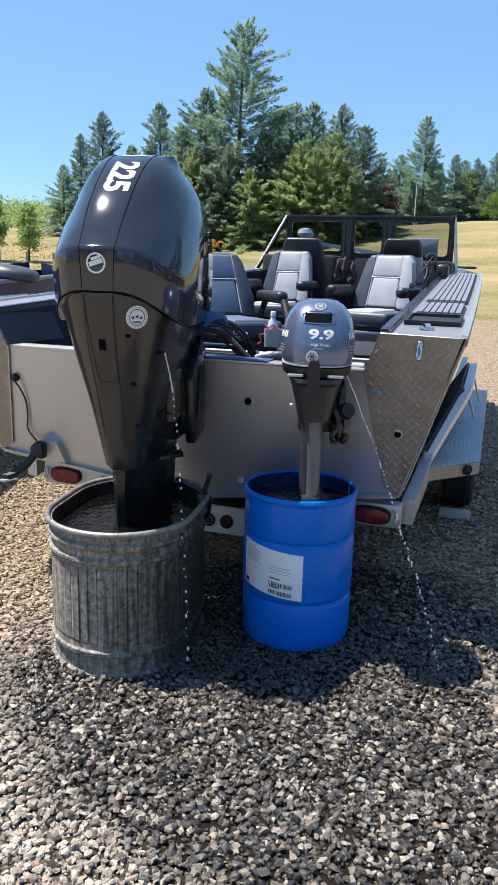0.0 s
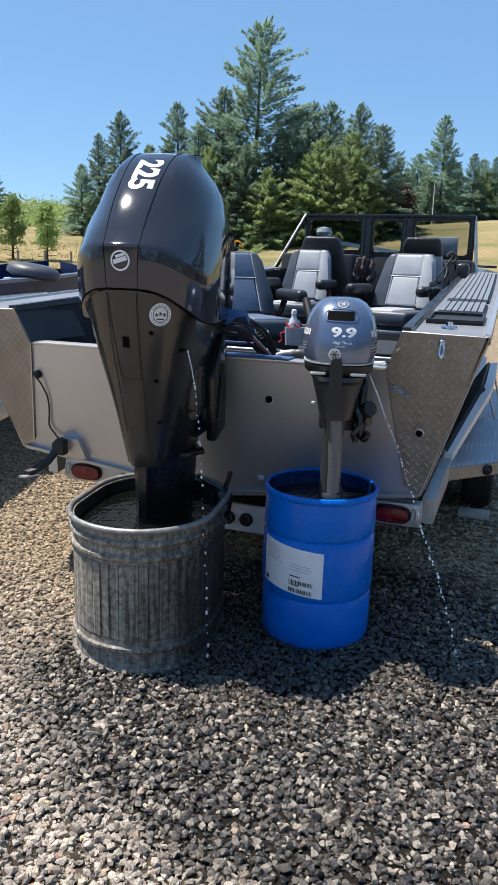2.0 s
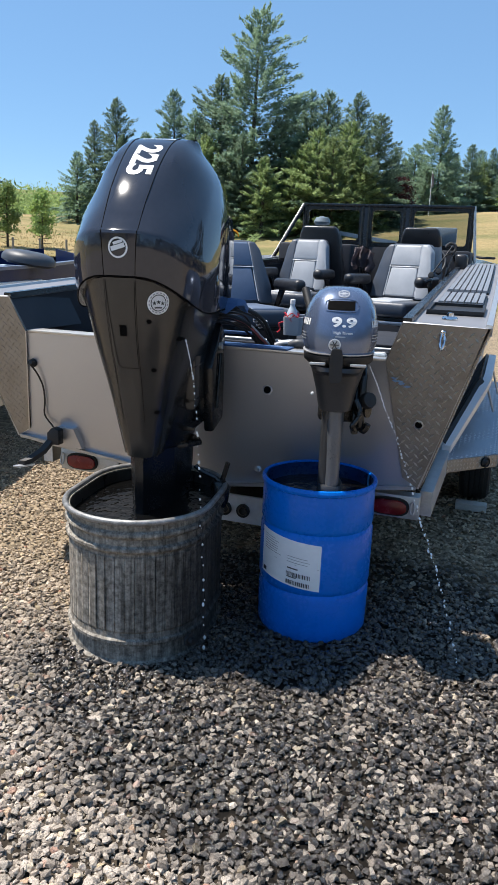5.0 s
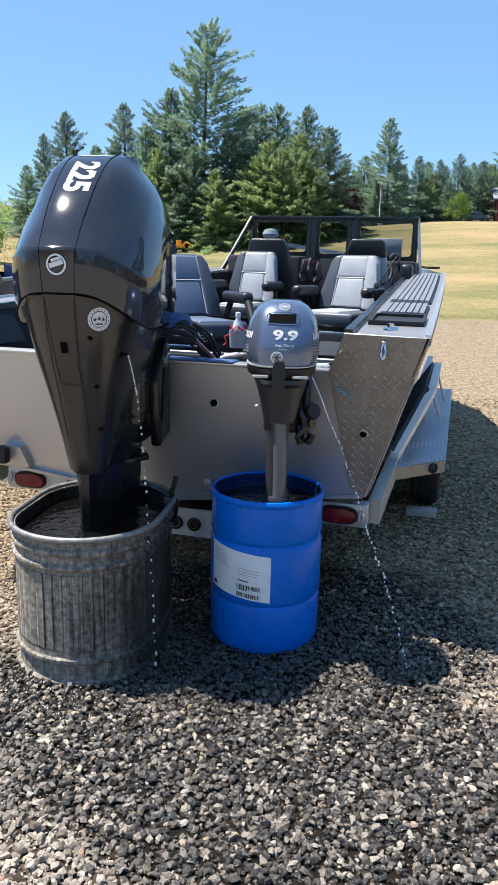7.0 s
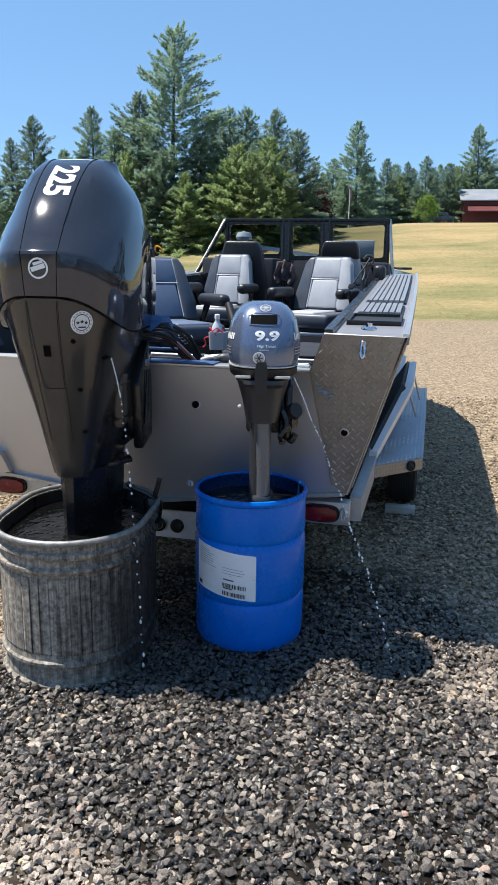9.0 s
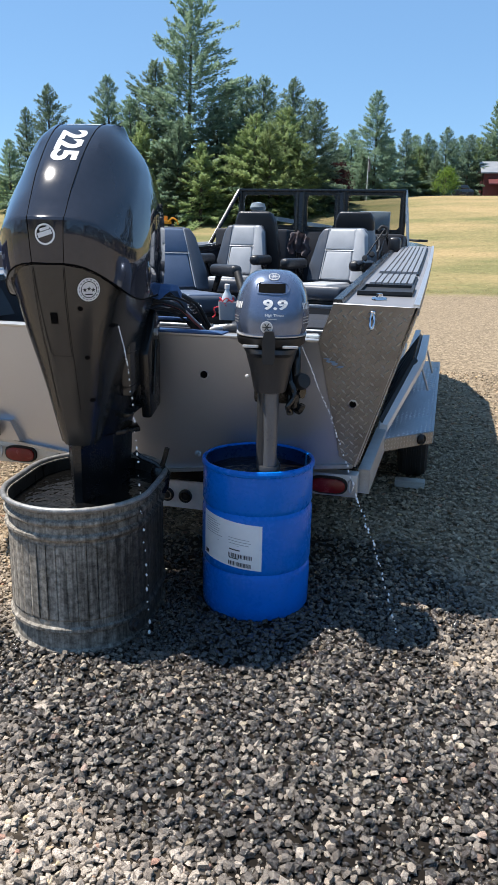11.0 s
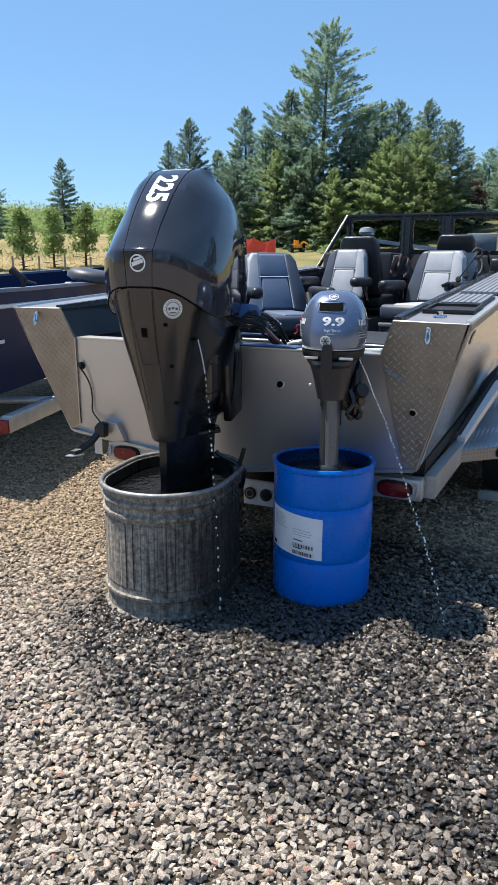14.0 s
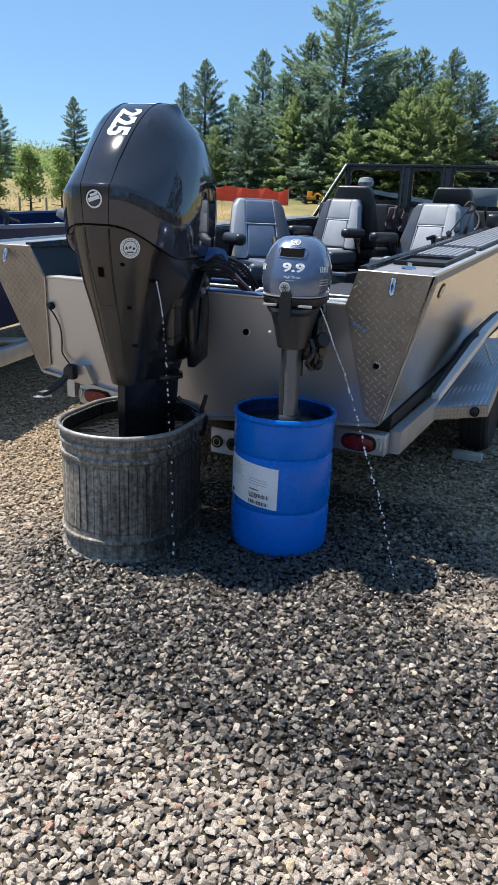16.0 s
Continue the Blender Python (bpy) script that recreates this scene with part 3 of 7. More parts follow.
def stock_tank():
    t = thing("stock_tank", pose(-0.5, 2.918, 0, 0, 0, -9), "weathered galvanized oval stock tank full of water on the gravel", "stock tank")
    r, h = 0.296, 0.105
    prof = [(-0.014, 0.0), (0.002, 0.004), (0.003, 0.012), (-0.01, 0.022), (-0.012, 0.085), (-0.008, 0.092), (0.003, 0.098), (0.003, 0.11), (-0.006, 0.117), (-0.008, 0.125),
            (-0.008, 0.47), (-0.002, 0.478), (0.005, 0.486), (0.004, 0.496), (-0.008, 0.505), (-0.008, 0.53), (0.002, 0.538), (0.007, 0.547), (0.005, 0.557), (-0.007, 0.566), (-0.006, 0.6)]
    inner = [(-0.014, 0.6), (-0.016, 0.05)]
    secs = []
    for d, z in prof + inner:
        secs.append(stadium(r + d, h, z))
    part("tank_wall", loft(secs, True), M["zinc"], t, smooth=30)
    liner = [stadium(r - 0.0146, h, 0.594), stadium(r - 0.0154, h, 0.594), stadium(r - 0.019, h, 0.5), stadium(r - 0.0175, h, 0.5)]
    part("inner_wall", loft(liner + [liner[0]], False), M["wetzinc"], t, "wet stained inner wall", smooth=30)
    # fluted side panel: one rib mesh, set round the wall
    c = [Vector((p[0], p[1], 0)) for p in stadium(r - 0.0077, h, 0, 20)]
    L = [0.0]
    for a, b in zip(c, c[1:] + c[:1]):
        L.append(L[-1] + (b - a).length)
    rib = bpy.data.meshes.new("flute")
    bm = loft([[(u * 0.0202, w, z) for u, w in ((-1, -0.0003), (-0.75, -0.0005), (0, -0.0007), (0.75, -0.0005), (1, -0.0003))] for z in (0.142, 0.15, 0.452, 0.46)])
    bmesh.ops.recalc_face_normals(bm, faces=bm.faces)
    bm.to_mesh(rib)
    bm.free()
    rib.materials.append(M["zinc"])
    rib.shade_smooth()
    n = 56
    for i in range(n):
        s = L[-1] * i / n
        j = max(q for q in range(len(L) - 1) if L[q] <= s)
        a, b = c[j], c[(j + 1) % len(c)]
        p = a.lerp(b, (s - L[j]) / max(1e-6, L[j + 1] - L[j]))
        d = (b - a).normalized()
        f = new("flute", rib)
        f.parent = t
        f.matrix_basis = Matrix.Translation(p) @ Matrix.Rotation(math.atan2(d.y, d.x), 4, "Z")
    bm = bmesh.new()
    rim = stadium(r + 0.004, h, 0.605, 24)
    k = 10
    rings = []
    for i, p in enumerate(rim):
        a, b = Vector(rim[i - 1]), Vector(rim[(i + 1) % len(rim)])
        d = (b - a).normalized()
        nrm = Vector((d.y, -d.x, 0))
        rings.append([Vector(p) + nrm * 0.012 * math.cos(2 * math.pi * q / k) + Vector((0, 0, 0.012 * math.sin(2 * math.pi * q / k))) for q in range(k)])
    loft(rings + [rings[0]], False, bm)
    bmesh.ops.remove_doubles(bm, verts=bm.verts[:], dist=1e-5)
    part("rim", bm, M["oldzinc"], t, "rolled steel rim")
    part("water", prism([p[:2] for p in stadium(r - 0.02, h, 0, 20)], 0.53, 0.545, "z"), M["water"], t, "dark rippled water")
    bm = moved(turned([(0.0, 0), (0.028, 0), (0.028, 0.012), (0.016, 0.014), (0.016, 0.03), (0.0, 0.03)], 16), pose(0.275, -0.29, 0.1, 90, 0, 65))
    part("drain_plug", bm, M["blackplastic"], t)
    return t


stock_tank()


# ---- blue drum ----
def blue_drum():
    t = thing("blue_drum", pose(0.228, 3.02, 0), "blue plastic drum with the top cut off, filled with water", "drum")
    R = 0.243
    prof = [(R - 0.03, 0), (R - 0.012, 0.006), (R - 0.003, 0.022), (R - 0.002, 0.06), (R, 0.2), (R - 0.004, 0.215), (R - 0.008, 0.222), (R - 0.003, 0.23), (R + 0.001, 0.245),
            (R + 0.001, 0.47), (R - 0.004, 0.482), (R - 0.008, 0.489), (R - 0.004, 0.496), (R, 0.51), (R - 0.002, 0.64), (R - 0.004, 0.655), (R + 0.004, 0.661), (R + 0.006, 0.672), (R + 0.002, 0.683), (R - 0.006, 0.685),
            (R - 0.012, 0.68), (R - 0.012, 0.08), (R - 0.05, 0.05)]
    bm = turned(prof, 64)
    bmesh.ops.remove_doubles(bm, verts=bm.verts[:], dist=1e-5)
    part("shell", moved(bm, pose(0, 0, 0, 0, 0, 137)), M["drum"], t, smooth=30)
    # thin sheet over the inside that carries the painted shade
    liner = [(R - 0.0125, 0.676), (R - 0.0145, 0.676), (R - 0.0155, 0.6), (R - 0.0125, 0.6), (R - 0.0125, 0.676)]
    part("inner_wall", turned(liner, 64, False), M["drum_in"], t, "inside wall in a blue darkened for shade", smooth=30)
    part("water", turned([(R - 0.0135, 0.59), (R - 0.0135, 0.618)], 48), M["water"], t, "dark water")

    def wrap(a0, a1, z0, z1, rr, skew=0.0, k=16):
        bm = bmesh.new()
        rows = []
        for i in range(k + 1):
            a = a0 + (a1 - a0) * i / k
            dz = skew * (a - a0)
            rows.append([(rr * math.sin(a), -rr * math.cos(a), z0 + dz), ((rr + 0.0006) * math.sin(a), -(rr + 0.0006) * math.cos(a), z0 + dz),
                         ((rr + 0.0006) * math.sin(a), -(rr + 0.0006) * math.cos(a), z1 + dz), (rr * math.sin(a), -rr * math.cos(a), z1 + dz)])
        return loft(rows, True, bm)
    sk = -0.022
    a0, a1 = -1.18, 0.06
    lab = part("paper_label", wrap(a0, a1, 0.275, 0.478, R + 0.0022, sk), M["label"], t, "white printed paper label")

    def bar(u0, u1, v0, v1, mt, name):
        b0, b1 = a0 + (a1 - a0) * u0, a0 + (a1 - a0) * u1
        dz = sk * (b0 - a0)
        part(name, wrap(b0, b1, 0.275 + 0.203 * v0 + dz, 0.275 + 0.203 * v1 + dz, R + 0.0034, sk, 3), mt, lab)
    rnd = random.Random(4)
    for v, h, w in ((0.36, 0.025, 0.16), (0.17, 0.022, 0.14)):
        bar(0.53, 0.53 + w, v + 0.02, v + 0.02 + h, M["ink"], "print_bar")
    for v in (0.22, 0.04):
        u = 0.52
        while u < 0.86:
            w = rnd.choice((0.008, 0.014, 0.02))
            bar(u, u + w, v, v + 0.09, M["ink"], "barcode_bar")
            u += w + rnd.choice((0.008, 0.012))
    for i in range(7):
        bar(0.08, 0.3 + 0.12 * rnd.random(), 0.88 - 0.05 * i, 0.892 - 0.05 * i, M["greyink"], "print_line")
    for i in range(3):
        bar(0.52, 0.8 + 0.12 * rnd.random(), 0.52 + 0.06 * i, 0.532 + 0.06 * i, M["greyink"], "print_line")
    bar(0.05, 0.13, 0.06, 0.14, M["ink"], "print_bar")
    bar(0.0, 0.98, 0.48, 0.486, M["greyink"], "print_line")
    return t


blue_drum()


# ---- boat ----
boat = thing("aluminum_boat", BOAT, "bare aluminum fishing boat with dark interior sitting on its trailer", "boat")


def gun_z(w):
    return 1.352 + 0.05 * w


def gun_out(w):
    return 1.29 - 0.006 * w - 0.0016 * w * w


def gun_in(w):
    return 0.955 - 0.022 * w


RAKE = 0.25


def raked(bm):
    """Lean upright things built at w = 0 to the transom's rake."""
    for v in bm.verts:
        v.co.y -= RAKE * (v.co.z - 1.0)
    return bm


def boat_hull():
    ws = [0.0, 0.5, 1.2, 2.0, 3.0, 4.0, 5.0, 6.0, 6.8, 7.3]

    def sec(w, side, off=0.0):
        f = max(0.0, (w - 5.0) / 2.4)
        nar = 1 - 0.95 * f ** 2
        zb = 0.6 + 0.03 * w + 0.5 * f ** 2
        lean = -RAKE * (zb - 1.0) if w == 0 else 0
        return [(side * (1.06 - 0.008 * w) * nar, w + lean, zb), (side * (gun_out(w) - off) * nar, w + (-RAKE * (gun_z(w) - 1.03) if w == 0 else 0), gun_z(w) - 0.004)]
    for side in (-1, 1):
        bm = bmesh.new()
        rings = []
        for w in ws:
            (a, b), = [sec(w, side)]
            rings.append([Vector(a), Vector(b), Vector(b) - Vector((side * 0.012, 0, 0)), Vector(a) - Vector((side * 0.012, 0, 0))])
        loft(rings, True, bm)
        part("hull_side", bm, M["hull"], boat, "brushed aluminum hull side", smooth=20)
    bm = bmesh.new()
    rings = []
    for w in ws:
        f = max(0.0, (w - 5.0) / 2.4)
        nar = 1 - 0.95 * f ** 2
        zb = 0.6 + 0.03 * w + 0.5 * f ** 2
        y = w + (0.1 if w == 0 else 0)
        h = (1.06 - 0.008 * w) * nar
        rings.append([(-h, y, zb), (0, y, zb - 0.14 * nar), (h, y, zb), (h, y, zb + 0.012), (0, y, zb - 0.128 * nar), (-h, y, zb + 0.012)])
    part("hull_bottom", loft(rings, True, bm), M["alu_sat"], boat)
    # transom plate and its welded foot
    part("transom", raked(prism([(-0.9, 1.18), (0.9, 1.18), (0.985, 0.66), (1.05, 0.607), (0, 0.475), (-1.05, 0.607), (-0.985, 0.66)], 0.0, 0.04)), M["alu_sat"], boat, "satin aluminum transom")
    part("transom_cap", raked(box(-0.895, 0.895, -0.006, 0.1, 1.178, 1.192, 0.004)), M["alu"], boat)
    part("cap_strip", raked(box(0.02, 0.46, -0.008, 0.104, 1.1915, 1.199, 0.002)), M["bluerag"], boat, "dark blue strip along the transom cap")
    for sx in (-1, 1):
        bm = prism([(sx * 1.052, 0.595), (0, 0.462), (0, 0.48), (sx * 1.052, 0.613)], -0.022, 0.01)
        part("chine_flange", raked(bm), M["galv"], boat)
    # floor and inner walls
    part("deck", box(-1.0, 1.0, 0.12, 5.2, 0.74, 0.76), M["navy"], boat)
    for sx in (-1, 1):
        rings = []
        for w in (0.0, 1.2, 2.5, 4.0, 5.0):
            x = sx * gun_in(w)
            wl, wh = (0.12, -0.03) if w == 0 else (w, w)
            rings.append([(x, wl, 0.76), (x, wh, gun_z(w) - 0.01), (x + sx * 0.02, wh, gun_z(w) - 0.01), (x + sx * 0.02, wl, 0.76)])
        part("inner_side", loft(rings), M["navy"], boat)
    part("well_wall", box(-0.93, 0.93, 0.62, 0.65, 0.76, 1.14, 0.006), M["navy"], boat)
    part("foredeck", box(-0.9, 0.9, 5.0, 6.6, 1.35, 1.37), M["alu_sat"], boat)


boat_hull()


def quarter_pod(side):
    """The tread-plate box on each quarter that carries the side deck aft."""
    out = [(0.955, 1.352), (1.292, 1.348), (1.062, 0.604), (0.99, 0.65), (0.893, 1.186)]
    out = [(side * a, b) for a, b in out]
    p = part("quarter_panel", raked(prism(out, -0.016, 0.0)), M["tread"], boat, "diamond tread plate quarter panel")
    # raised lugs, alternating direction
    bm = bmesh.new()

    def inside(x, z):
        s, k = False, len(out)
        for i in range(k):
            (x1, z1), (x2, z2) = out[i], out[(i + 1) % k]
            if (z1 > z) != (z2 > z) and x < (x2 - x1) * (z - z1) / (z2 - z1) + x1:
                s = not s
        return s
    st = 0.029 * 0.7071
    for i in range(-30, 60):
        for j in range(-30, 60):
            x, z = side * (0.88 + st * (i - j)), 0.6 + st * (i + j)
            a = radians(45 if (i + j) % 2 else -45)
            dx, dz = 0.0165 * math.cos(a), 0.0165 * math.sin(a)
            if not (inside(x + dx * 1.5, z + dz * 1.5) and inside(x - dx * 1.5, z - dz * 1.5)):
                continue
            nx, nz = -math.sin(a) * 0.005, math.cos(a) * 0.005
            base = [(x - dx, -0.016, z - dz), (x + nx, -0.016, z + nz), (x + dx, -0.016, z + dz), (x - nx, -0.016, z - nz)]
            b = [bm.verts.new(q) for q in base]
            top_y = -0.022 if side > 0 else -0.0185
            t1, t2 = bm.verts.new((x - dx * 0.5, top_y, z - dz * 0.5)), bm.verts.new((x + dx * 0.5, top_y, z + dz * 0.5))
            for f in ((b[0], b[1], t1), (b[1], t2, t1), (b[1], b[2], t2), (b[2], b[3], t2), (b[3], t1, t2), (b[3], b[0], t1)):
                bm.faces.new(f)
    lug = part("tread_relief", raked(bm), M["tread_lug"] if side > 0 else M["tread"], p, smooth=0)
    tagged(lug, kind="stuff")
    if side > 0:
        rnd = random.Random(12)
        for i in range(7):
            u, v = 0.93 + 0.011 * i + rnd.uniform(-0.006, 0.006), 1.11 - 0.006 * i + rnd.uniform(-0.01, 0.01)
            l, w = rnd.uniform(0.008, 0.02), rnd.uniform(0.003, 0.008)
            bm = prism([(u - l, v), (u - l * 0.3, v + w), (u + l, v + w * 0.4), (u + l * 0.4, v - w)], -0.0222, -0.0205)
            part("paint_smear", raked(bm), M["smear"], p, "pale blue paint smear")
    # the plate is bent round the corner on to the hull side
    rows = []
    for f in np.linspace(0, 1, 9):
        z = 0.61 + 0.735 * f
        x, y, w = side * (1.065 + 0.23 * f + 0.006), -RAKE * (z - 1.0) - 0.012, 0.012 + 0.055 * f
        rows.append([(x, y, z), (x + side * 0.002, y + w, z), (x - side * 0.006, y + w, z), (x - side * 0.008, y, z)])
    part("bent_edge", loft(rows), M["tread"], p)
    bm = bmesh.new()
    for i in range(46):
        f = 0.05 + 0.93 * i / 46
        z = 0.61 + 0.735 * f
        for k in range(2):
            c = Vector((side * (1.065 + 0.23 * f + 0.0075), -RAKE * (z - 1.0) - 0.012 + (0.012 + 0.055 * f) * (0.3 + 0.42 * k), z))
            q = 1 if (i + k) % 2 else -1
            d1, d2 = Vector((0, 0.008 * q, 0.011)), Vector((0, 0.0035, -0.0025 * q))
            bb = [bm.verts.new(c + o) for o in (-d1, d2, d1, -d2)]
            top = bm.verts.new(c + Vector((side * 0.004, 0, 0)))
            for a1, a2 in zip(bb, bb[1:] + bb[:1]):
                bm.faces.new((a1, a2, top))
    tagged(part("edge_relief", bm, M["tread_lug"], p, smooth=0), kind="stuff")
    # weld bead round the edge
    part("weld_bead", raked(tube([(a, -0.015, b) for a, b in out[:3]], 0.005, 6, None, 1)), M["alu"], p)
    part("weld_bead", raked(tube([(a, -0.012, b) for a, b in out[2:] + out[:1]], 0.004, 6, None, 1)), M["alu"], p)
    # drain hole, on the starboard panel alone
    if side > 0:
        bm = raked(moved(turned([(0.021, 0), (0.021, 0.006), (0.016, 0.008), (0.0155, 0.002)], 20, False), pose(side * 1.046, -0.016, 0.912, 90)))
        part("drain_ring", bm, M["alu"], p)
        part("drain_hole", raked(moved(turned([(0.0155, 0), (0.0155, 0.003)], 20), pose(side * 1.046, -0.016, 0.912, 90))), M["hole"], p)
    # tie-down ring
    bm = bmesh.new()
    pts = [(side * 1.118 + 0.008 * math.sin(a), -0.03 - 0.016 * (1 - math.cos(a)), 1.287 + 0.032 * math.cos(a)) for a in np.linspace(0, 2 * math.pi, 15)]
    tube(pts, 0.0055, 8, bm, 2)
    box(side * 1.118 - 0.012, side * 1.118 + 0.012, -0.034, -0.016, 1.305, 1.33, 0.004, 1, bm)
    part("tie_down_ring", raked(bm), M["chrome"], p, "stainless tie-down ring")
    # box sides
    bm = prism([(side * 0.955, 1.35), (side * 0.893, 1.186), (side * 0.905, 1.186), (side * 0.967, 1.35)], 0.0, 0.5)
    part("pod_inner_wall", raked(bm), M["navy"], boat)


quarter_pod(1)
quarter_pod(-1)


def side_deck(side):
    ws = [-0.09, 0.6, 1.4, 2.2, 3.0, 4.0, 5.0]
    rings = []
    for w in ws:
        z, a, b = gun_z(w), side * gun_in(w), side * (gun_out(w) + 0.012)
        rings.append([(a, w, z), (b, w, z), (b, w, z - 0.03), (a, w, z - 0.03)])
    d = part("side_deck", loft(rings), M["deck"], boat, "aluminum side deck", smooth=20)
    rings = []
    for w in ws:
        z, b = gun_z(w), side * (gun_out(w) + 0.006)
        rings.append([(b - side * 0.022, w, z), (b + side * 0.006, w, z), (b + side * 0.006, w, z + 0.012), (b - side * 0.018, w, z + 0.014)])
    part("rub_rail", loft(rings), M["alu"], d)
    rings = []
    for w in ws:
        z, a = gun_z(w), side * gun_in(w)
        rings.append([(a - side * 0.01, w, z - 0.005), (a + side * 0.035, w, z - 0.005), (a + side * 0.03, w, z + 0.022), (a - side * 0.005, w, z + 0.022)])
    part("inner_rail", loft(rings), M["blackmetal"], d)

    def strip(w0, w1, x0, x1, zz, mt, name):
        """A slab that follows the deck, x0..x1 as fractions of its width."""
        rr = []
        for w in np.linspace(w0, w1, 5):
            a, b = gun_in(w) + 0.05, gun_out(w) - 0.03
            xa, xb, z = side * (a + (b - a) * x0), side * (a + (b - a) * x1), gun_z(w)
            rr.append([(xa, w, z + 0.001), (xb, w, z + 0.001), (xb, w, z + zz), (xa, w, z + zz)])
        return part(name, loft(rr), mt, d)
    # tray with raised edges, then two ribbed pads
    if side > 0:
        strip(0.28, 0.62, 0.02, 0.98, 0.008, M["blackplastic"], "tray_floor")
        strip(0.28, 0.30, 0.02, 0.98, 0.022, M["blackplastic"], "tray_edge")
        strip(0.6, 0.62, 0.02, 0.98, 0.022, M["blackplastic"], "tray_edge")
        strip(0.3, 0.6, 0.02, 0.07, 0.022, M["blackplastic"], "tray_edge")
        strip(0.3, 0.6, 0.93, 0.98, 0.022, M["blackplastic"], "tray_edge")
    for w0, w1 in ((0.66, 1.2), (1.38, 4.55))[side < 0:]:
        strip(w0, w1, 0.08, 0.95, 0.012, M["blackplastic"], "pad_base")
        for i in range(7):
            u = 0.12 + 0.117 * i
            strip(w0, w1, u, u + 0.088, 0.026, M["rib"], "pad_rib")
    if side < 0:
        return
    bm = turned([(0.034, 0), (0.034, 0.006), (0.03, 0.012), (0.016, 0.014), (0.016, 0.028), (0.0, 0.03)], 20)
    part("deck_fitting", moved(bm, pose(side * 1.12, 0.13, gun_z(0.13))), M["chrome"], d)


side_deck(1)
side_deck(-1)


def rounded_loop(x0, x1, z0, z1, r, w, k=5):
    pts = []
    for cx, cz, a0 in ((x1 - r, z1 - r, 0), (x0 + r, z1 - r, 90), (x0 + r, z0 + r, 180), (x1 - r, z0 + r, 270)):
        for i in range(k + 1):
            a = radians(a0 + 90 * i / k)
            pts.append((cx + r * math.cos(a), w, cz + r * math.sin(a)))
    return pts


def surround(x0, x1, z0, z1):
    """Flat window surround with a round-cornered opening."""
    W0 = 4.65
    i, o = (x0 + 0.022, x1 - 0.022, z0 + 0.01, z1 - 0.012, 0.034), (x0 - 0.024, x1 + 0.024, z0 - 0.04, z1 + 0.03, 0.004)
    loops = [rounded_loop(*i, W0 - 0.009), rounded_loop(*o, W0 - 0.009), rounded_loop(*o, W0 + 0.017), rounded_loop(*i, W0 + 0.017)]
    return loft(loops + [loops[0]], False)


def windscreen():
    W0, Z1 = 4.65, 2.15
    ws = part("windscreen_frame", prism([(-0.80, Z1 - 0.03), (-0.80, Z1), (0.93, Z1 - 0.005), (0.93, Z1 - 0.035)], W0 - 0.02, W0 + 0.03, "y", 0.006), M["blackmetal"], boat, "black metal windscreen frame")
    zb = 1.62

    def post(x0, z0, x1, z1, r=0.022, d=0.0):
        part("post", rod((x0, W0, z0), (x1, W0 + d, z1), r, 8), M["blackmetal"], ws)
    # outer legs: the side wings slope aft and down
    for x in (-0.78, 0.915):
        post(x, zb, x, Z1 - 0.02, 0.024)
    bm = rod((-0.79, W0, Z1 - 0.01), (-1.02, W0 - 0.35, 1.56), 0.02, 8)
    wing = part("wing_post", bm, M["blackmetal"], ws)
    part("edge_trim", rod((-0.802, W0 - 0.012, Z1 - 0.008), (-1.032, W0 - 0.362, 1.56), 0.007, 8), M["rail"], wing, "pale edge trim")
    bm = rod((0.925, W0, Z1 - 0.01), (0.985, W0 - 0.02, 1.58), 0.018, 8)
    part("wing_post", bm, M["alu"], ws)
    for x in (-0.165, -0.1, 0.255, 0.32):
        post(x, 1.0, x, Z1 - 0.02, 0.022)
    for x0, x1, z0 in ((-0.76, -0.18, 1.78), (-0.085, 0.24, 1.765), (0.335, 0.9, 1.75)):
        part("pane", box(x0, x1, W0, W0 + 0.006, z0, Z1 - 0.04), M["glass"], ws).visible_shadow = False
        part("pane_surround", surround(x0, x1, z0, Z1 - 0.05), M["blackmetal"], ws, "black surround with rounded corners")
    for x0, x1 in ((-0.19, -0.078), (0.232, 0.342)):
        part("mullion", box(x0, x1, W0 - 0.014, W0 + 0.022, 0.77, Z1 - 0.03, 0.006), M["blackmetal"], ws)
    # dash consoles under the screen
    part("console", box(-0.92, -0.17, W0 - 0.45, W0 + 0.05, 0.76, 1.74, 0.03), M["navy"], boat, "dark blue console")
    part("console", box(0.33, 0.96, W0 - 0.45, W0 + 0.05, 0.76, 1.71, 0.03), M["navy"], boat, "dark blue helm console")
    part("walkway_door", box(-0.1, 0.26, W0 - 0.01, W0 + 0.03, 0.76, 1.735, 0.008), M["navy"], boat)


windscreen()


